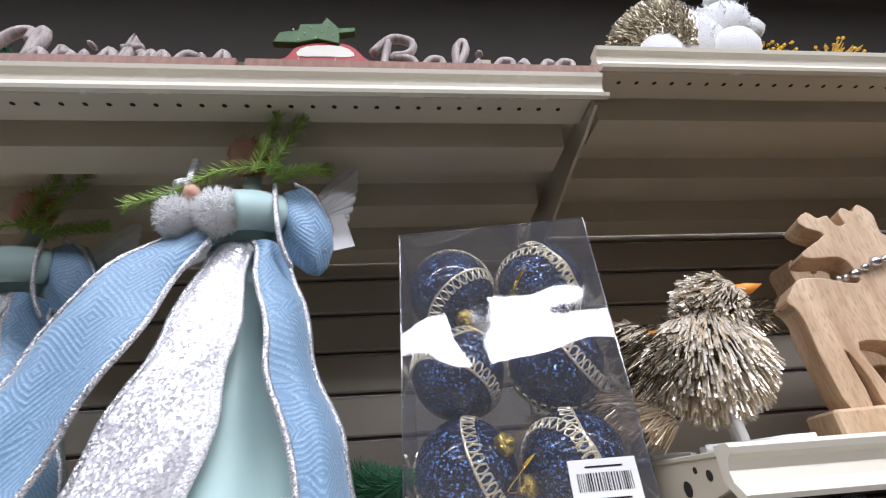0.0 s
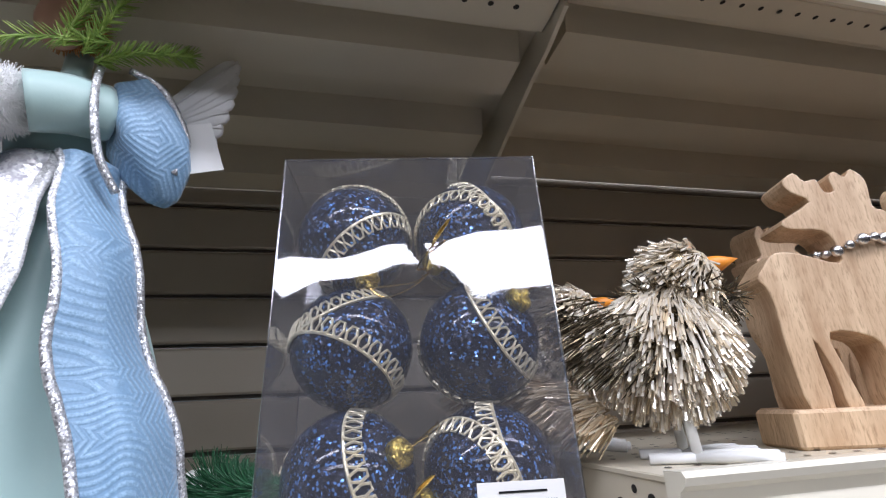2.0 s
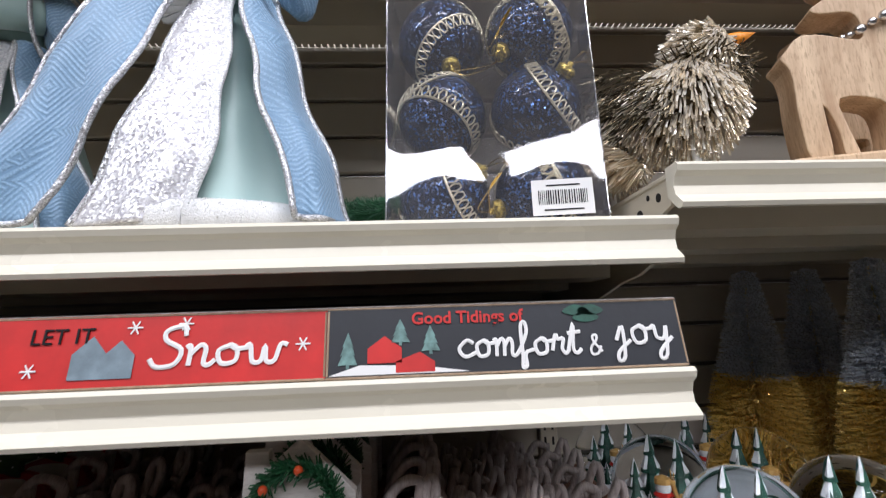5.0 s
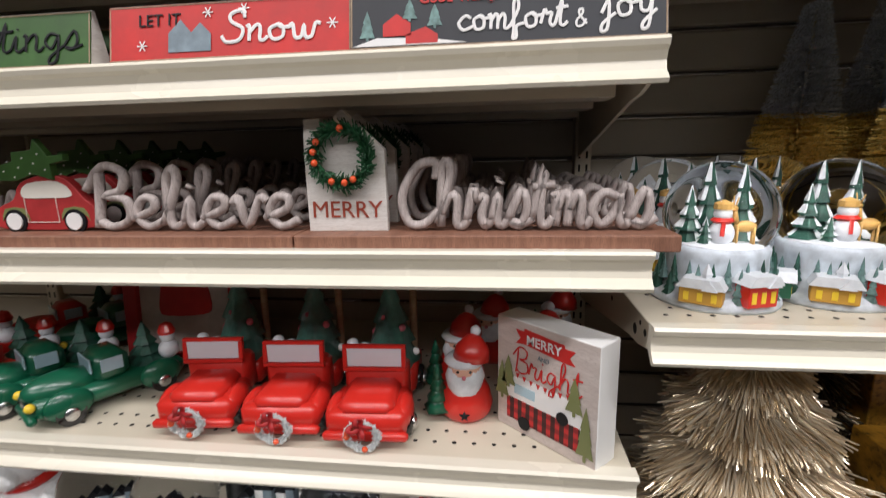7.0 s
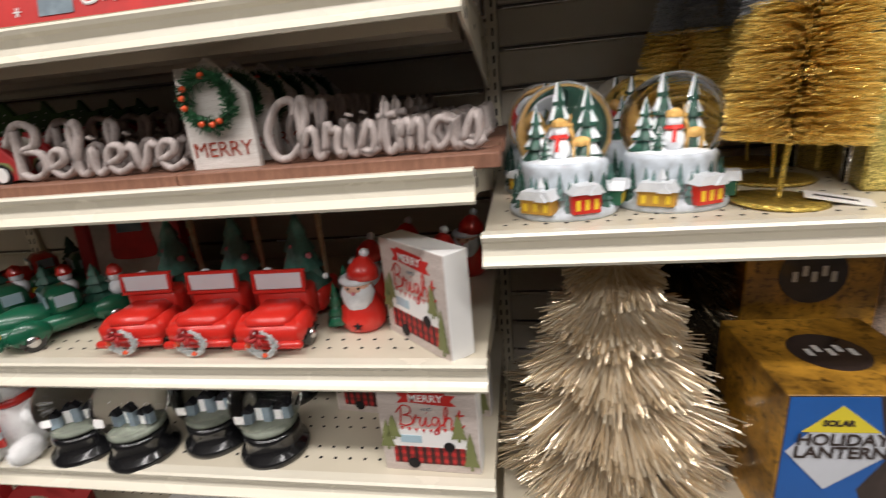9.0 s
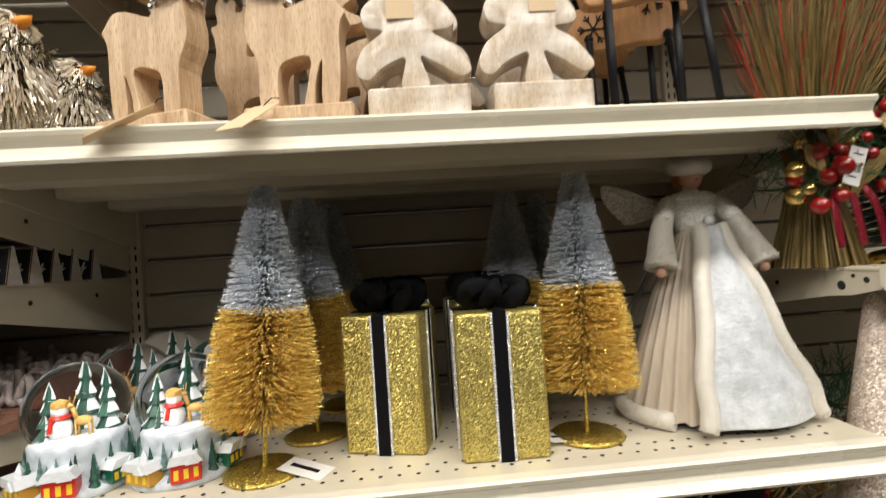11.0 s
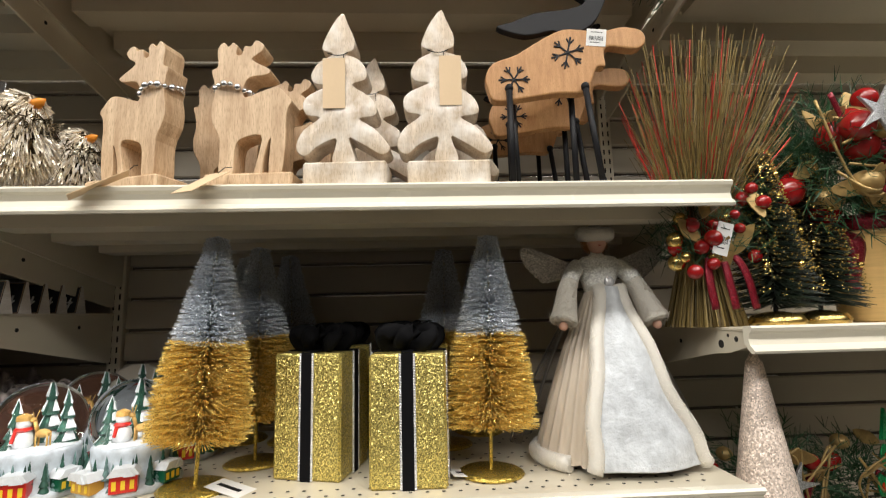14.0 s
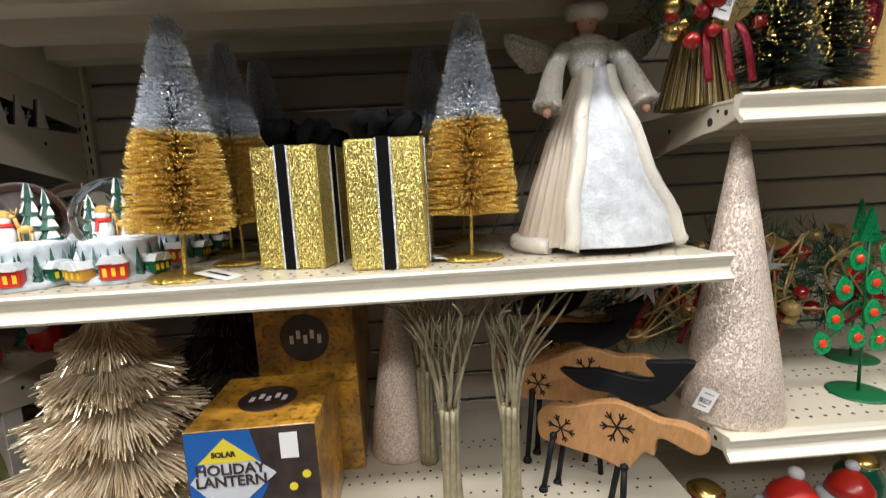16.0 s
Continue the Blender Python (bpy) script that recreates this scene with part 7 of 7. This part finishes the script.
# ---------------------------------------------------------------- bay with red and gold arrangements
C1, C3, C4, C5 = SHELVES[3]
POTGOLD = plain("brushed_gold_pot", (0.72, 0.5, 0.22), 0.35, 0.7, vary=0.12, big=14, fine=200, stretch=(1, 1, 12))
RIBBON = glitter("red_sequin_ribbon", (0.25, 0.008, 0.022), 800, 0.4, 0.35, 0.4, 0.6)
GOLDLEAF = plain("gold_leaf_fabric", (0.5, 0.34, 0.13), 0.4, 0.4, vary=0.4, big=50)
PINE = strands("dark_pine_needles", (0.01, 0.04, 0.018), (0.045, 0.14, 0.055), 0.5, 0.0)
REDGLOSS = plain("red_bauble_gloss", (0.32, 0.009, 0.009), 0.15, vary=0.15, coat=0.5)
REDTWIG = strands("red_glitter_twig", (0.35, 0.02, 0.015), (0.7, 0.06, 0.04), 0.4, 0.4)
GOLDTWIG = strands("gold_brown_twig", (0.05, 0.032, 0.012), (0.42, 0.3, 0.1), 0.4, 0.3)


def floral(m, label, r, seed, star=True, n=9, h=1.0, needles=1100, pot=None, name="floral_arrangement"):
    """Pine, red baubles, gold leaves, ribbons and a star round a centre."""
    t = thing(name, label, "arrangement", m)
    q = random.Random(seed)
    items, lift = [], (pot or 0.0)
    for i in range(needles // 11):
        v = Vector((q.gauss(0, 1), q.gauss(0, 0.8), q.gauss(0, 0.8) * h)).normalized()
        tip = v * r * q.uniform(0.75, 1.05)
        for k in range(11):
            f = q.uniform(0.3, 1.0)
            o = Vector((q.uniform(-1, 1), q.uniform(-1, 1), q.uniform(-1, 1))).normalized()
            items.append((tip * f, tip * f + (o * 0.8 + v).normalized() * 0.03))
    c = Vector((-0.25 * r if r > 0.16 else 0, 0, lift + r * h * 0.85))
    part("pine_needles", blades([(a + c, b + c) for a, b in items], 0.0012), PINE, t)
    for i in range(n):
        v = Vector((q.gauss(0, 1), -abs(q.gauss(0, 1)) - 0.2, q.gauss(0, 0.9) * h)).normalized() * r * q.uniform(0.6, 0.9)
        if i % 3 == 0:
            part("leaf", slab(outline([(0, -0.035), (0.016, -0.005), (0.006, 0.035), (-0.014, 0.006)], 3), 0.002, 0, None, Matrix.Translation(c + v) @ pose(0, 0, 0, q.uniform(-50, 50), q.uniform(-90, 90), q.uniform(-40, 40))), GOLDLEAF, t, "bronze fabric leaf")
        elif i % 3 == 1:
            part("bauble", ball(q.uniform(0.014, 0.024) * (1.35 if r > 0.16 else 1.0), Matrix.Translation(c + v), None, 16, 12), REDGLOSS, t, "glossy red bauble", True)
        else:
            part("gold_bauble", ball(q.uniform(0.012, 0.02) * (1.4 if r > 0.16 else 1.0), Matrix.Translation(c + v), None, 14, 10, (1, 1, 0.9)), GOLDLEAF, t, "", True)
    for i in range(min(n // 2 + 2, 12)):
        p = [c + Vector((q.uniform(-0.7, 0.7) * r, -q.uniform(0.5, 0.9) * r, q.uniform(-0.6, 0.7) * r * h)) for _ in range(3)]
        part("ribbon_curl" if i % 4 == 3 else "gold_tendril", tube(spline(p, 6), 0.006 if i % 4 == 3 else 0.0024, 6, None, 0.3 if i % 4 == 3 else 1.0), RIBBON if i % 4 == 3 else GOLDLEAF, t, "", True)
    if star:
        part("star", slab(star_shape(0.045), 0.006, 0.001, None, Matrix.Translation(c + Vector((-0.3 * r, -0.95 * r, 0.3 * r))) @ pose(0, 0, 0, 8, 14, 0)), BRAID, t, "silver glitter star")
    if pot:
        part("pot", lathe([(0, 0), (0.046, 0), (0.05, 0.004), (0.06, pot * 0.93), (0.064, pot * 0.94), (0.064, pot), (0.058, pot), (0.054, pot * 0.85), (0, pot * 0.8)], 32), POTGOLD, t, "brushed gold pot", True)
        part("ribbon_band", tube(spline([(-0.068, -0.02, pot), (-0.06, -0.05, pot * 0.85), (-0.062, -0.035, pot * 0.5), (-0.058, -0.03, pot * 0.35)], 5), 0.016, 6, None, 0.25), RIBBON, t, "red sequin ribbon tail", True)
        part("ribbon_collar", lathe([(0.062, pot), (0.075, pot + 0.012), (0.066, pot + 0.028), (0.05, pot + 0.02)], 24, None, None, 1, 1, 0.06), RIBBON, t, "red sequin ribbon", True)
    return t


floral(pose(1.665, 0.47, C1), "gold pot arrangement with red sequin ribbon", 0.10, 3, False, 8, 0.8, 600, 0.15)
floral(pose(1.795, 0.48, C1 + 0.02), "pine and bauble arrangement with silver star", 0.085, 5, True, 12, 1.3, 900)
floral(pose(1.545, 0.56, C1 + 0.01), "dark red ribbon arrangement with gold leaves", 0.085, 8, False, 9, 0.9, 800)

GREENGL = glitter("emerald_glitter", (0.015, 0.45, 0.14), 700, 0.3, 0.35, 0.35, 0.6)
REDGEM = plain("red_orange_gem", (0.75, 0.06, 0.015), 0.12, coat=0.6)
GREENWIRE = plain("green_wire", (0.008, 0.12, 0.04), 0.4)


def gem_tree(m, label, h=0.34):
    t = thing("gem_tree", label, "tree ornament", m, "green glitter gem trees")
    disc(0.05, 0.004, GREENWIRE, "base_disc", t, 28, "dark green base disc")
    part("stem", tube([(0, 0, 0.003), (0, 0, h)], 0.0028, 8), GREENWIRE, t, "", True)
    part("topper", slab([(-0.022, h - 0.05), (0.022, h - 0.05), (0, h + 0.012)], 0.006, 0.001, None, pose(0, -0.003, 0)), GREENGL, t)
    k = 0
    for row, (z, w, c) in enumerate(((0.26, 0.022, 2), (0.205, 0.045, 3), (0.15, 0.06, 3), (0.105, 0.082, 4))):
        for i in range(c):
            x = -w + 2 * w * i / (c - 1)
            z2 = z * h / 0.34 + (0.012 if i % 2 else 0)
            y = -0.006 - 0.012 * (i % 2)
            part("branch", tube(spline([(0, 0, z2 + 0.03), (x * 0.5, y * 0.7, z2 + 0.028), (x, y, z2)], 4), 0.0014, 5), GREENWIRE, t)
            o = outline([(0, 0.024), (0.016, 0.006), (0.013, -0.016), (0, -0.022), (-0.013, -0.016), (-0.016, 0.006)], 3)
            lf = part("glitter_leaf", slab(o, 0.003, 0.001, None, pose(x, y, z2, 0, x * 260, 0)), GREENGL, t, "emerald glitter leaf")
            part("gem", ball(0.0082, pose(x, y - 0.002, z2), None, 12, 8, (1, 0.5, 1)), REDGEM, lf, "red faceted gem")
    return t


gt = gem_tree(pose(1.838, 0.515, C4), "emerald glitter wire tree with red gems on round base")
copy_thing(gt, pose(1.965, 0.48, C1, 0, 0, 10))
copy_thing(gt, pose(2.02, 0.53, C4, 0, 0, -12))
copy_thing(gt, pose(1.97, 0.67, C4, 0, 0, 20))

# the tied sheaf of twigs
sh = thing("twig_sheaf", "gold and red twig sheaf tied with ribbon and baubles", "twig sheaf", pose(1.515, 0.52, C3))
q = random.Random(12)
base, fan, red = [], [], []
for i in range(420):
    a = q.uniform(0, 2 * math.pi)
    r0 = 0.07 * math.sqrt(q.random())
    f = r0 / 0.07
    waist = Vector((0.028 * f * math.cos(a), 0.028 * f * math.sin(a), 0.15))
    base.append((Vector((r0 * math.cos(a), r0 * math.sin(a) * 0.8, 0)), waist))
for i in range(520):
    a = q.uniform(0, 2 * math.pi)
    f = math.sqrt(q.random())
    waist = Vector((0.028 * f * math.cos(a), 0.028 * f * math.sin(a), 0.15))
    tip = Vector((0.165 * f * math.cos(a) + 0.03, 0.1 * f * math.sin(a) - 0.02, q.uniform(0.32, 0.56) - 0.05 * f * f))
    mid = waist.lerp(tip, 0.55) + Vector((q.uniform(-0.01, 0.01), 0, 0.012))
    (red if i % 9 == 0 else fan).extend([(waist, mid), (mid, tip)])
part("sheaf_foot", blades(base, 0.0019, True), GOLDTWIG, sh, "gold twig foot")
tagged(part("twig_fan", blades(fan, 0.0008, True), GOLDTWIG, sh), "gold brown twigs", kind="stuff")
tagged(part("red_twig_spray", blades(red, 0.001, True), REDTWIG, sh, "red glitter twigs"), kind="stuff")
for i in range(22):
    part("bauble", ball(q.uniform(0.008, 0.015), pose(q.uniform(-0.08, 0.09), -0.05 - q.uniform(0, 0.03), q.uniform(0.09, 0.24)), None, 14, 10), REDGLOSS if i % 3 else GOLD, sh, "", True)
pn = []
for i in range(900):
    v = Vector((q.uniform(-0.09, 0.09), q.uniform(-0.08, 0.03), q.uniform(0.12, 0.25)))
    pn.append((v, v + Vector((q.uniform(-1, 1), q.uniform(-1, 0.4), q.uniform(-1, 1))).normalized() * 0.035))
part("pine_needles", blades(pn, 0.0009), PINE, sh)
for s in (-1, 0, 1):
    part("ribbon_tail", tube(spline([(0.0, -0.05, 0.15), (s * 0.03, -0.07, 0.1), (s * 0.035 + 0.01, -0.072, 0.03)], 5), 0.007, 6, None, 0.2), RIBBON, sh, "dark red ribbon tail", True)
for i in range(5):
    part("leaf", slab(outline([(0, -0.03), (0.014, -0.005), (0.005, 0.03), (-0.012, 0.006)], 3), 0.002, 0, None, pose(-0.06 + 0.03 * i, -0.075, 0.16 + 0.05 * math.sin(i * 2), q.uniform(-30, 30), q.uniform(-80, 80), 0)), GOLDLEAF, sh)
price_tag(pose(1.512, 0.432, C3 + 0.172, 4, 16, 0), 0.026, 0.055)


def black_brush(m, label):
    t = thing("black_brush_tree", label, "bottle brush tree", m, "black and gold bottle brush trees")
    part("bristles", brush(0.04, 0.31, 0.074, 0.014, 3600, 24, 0.0012, 5, 0.15), BLACKBR, t, "black green bristles")
    q = random.Random(5)
    tips, bb = [], None
    for i in range(1700):
        f = q.random() ** 0.8
        a = q.uniform(0, 2 * math.pi)
        r = (0.071 - 0.057 * f) * q.uniform(0.85, 1.06)
        p = Vector((r * math.cos(a), r * math.sin(a), 0.046 + 0.262 * f))
        tips.append((p, p + Vector((0.0022 * math.cos(a), 0.0022 * math.sin(a), 0.0008))))
    tagged(part("gold_specks", blades(tips, 0.0010, True), GOLDCRUMB, t), "gold glitter specks", kind="stuff")
    for i in range(12):
        f, a = i / 12, i * 2.4
        r = 0.07 - 0.055 * f
        part("gold_bead", ball(0.0055, pose(r * math.cos(a), r * math.sin(a), 0.06 + 0.24 * f), None, 10, 8), GOLD, t, "", True)
    part("trunk", tube([(0, 0, 0.01), (0, 0, 0.31)], 0.004, 6), BLACK, t)
    part("base", lathe([(0, 0), (0.04, 0), (0.043, 0.008), (0.036, 0.018), (0.012, 0.024), (0, 0.025)], 20, None, None, 1, 1, 0.05), GOLD, t, "crinkled gold foil base", True)
    return t


bb0 = black_brush(pose(1.612, 0.475, C3), "black bottle brush tree with gold beads on gold base")
copy_thing(bb0, pose(1.715, 0.50, C3, 0, 0, 40))
floral(pose(1.84, 0.53, C3), "gold pot arrangement of pine, red baubles and silver stars", 0.165, 21, True, 40, 0.9, 5200, 0.165)
price_tag(pose(1.83, 0.43, C3 + 0.225, 4, 6, 0), 0.034, 0.045)

cone_tree(pose(1.57, 0.485, C4), "blush pink beaded cone tree on the shelf", 0.082, 0.50)
price_tag(pose(1.497, 0.43, C4 + 0.07, 4, 24, -14), 0.028, 0.04)
floral(pose(1.49, 0.68, C4 + 0.05), "pine arrangement with gold star and red baubles", 0.13, 31, True, 20, 1.2, 1500)
floral(pose(1.73, 0.71, C4 + 0.05), "pine arrangement with bronze leaves and red baubles", 0.15, 33, True, 24, 1.15, 1700)
floral(pose(1.95, 0.74, C4 + 0.05), "pine arrangement with bronze leaves at the back", 0.13, 35, False, 14, 1.15, 1200)

# low figures
santa(pose(1.66, 0.47, C5) @ Matrix.Diagonal((1.35, 1.35, 1.2, 1)), "red and white santa figure with wide beard")
santa(pose(1.80, 0.50, C5) @ Matrix.Diagonal((1.2, 1.2, 1.1, 1)), "red and white santa figure beside another")
for lx, ly, lh, mt in ((1.55, 0.52, 0.16, REDDARK), (1.90, 0.56, 0.17, GREENPAINT)):
    jr = thing("glass_jar", "dark lidded glass jar ornament", "jar", pose(lx, ly, C5))
    part("jar", lathe([(0, 0), (0.04, 0), (0.045, 0.02), (0.042, lh * 0.7), (0.03, lh * 0.82), (0.03, lh * 0.86), (0, lh * 0.87)], 24), mt, jr, "", True)
    part("lid", lathe([(0.033, lh * 0.875), (0.034, lh * 0.9), (0.02, lh * 0.97), (0, lh)], 20), GOLD, jr, "gold lid", True)

# ---------------------------------------------------------------- slat panels behind the shelves
def slat_mesh(w):
    h, d = 0.0685, 0.013
    o = [(0, 0.003), (0.003, 0), (d, 0.0), (d, h), (0.004, h), (0, h - 0.004)]
    b = bmesh.new()
    ra = [b.verts.new((0.0, p, q)) for p, q in o]
    rb = [b.verts.new((w, p, q)) for p, q in o]
    for i in range(len(o)):
        j = (i + 1) % len(o)
        b.faces.new((ra[i], ra[j], rb[j], rb[i]))
    b.faces.new(ra)
    b.faces.new(rb)
    bmesh.ops.recalc_face_normals(b, faces=b.faces)
    me = bpy.data.meshes.new("slat")
    b.to_mesh(me)
    b.free()
    me.materials.append(SLATM)
    return me


for bay in range(4):
    xa, xb = POSTS[bay] + 0.018, POSTS[bay + 1] - 0.018
    back = thing("back_panel", "almond slatted back panel of the gondola", "back panel", pose(xa, BACK, 0), "back panels", "structure")
    part("backing", box(0, xb - xa, 0.014, 0.03, 0.08, 2.55), GROOVE_SHADE, back)
    me = slat_mesh(xb - xa)
    strip = None
    for i in range(32):
        z = 0.083 + i * 0.0762
        ob = new("slat", me)
        ob.parent = back
        ob.location = (0, 0, z)
        strip = box(0.01, xb - xa - 0.01, 0.004, 0.0138, z + 0.0687, z + 0.0702, 0, strip)
    part("groove_strips", strip, ALU, back, "bright metal groove strips")
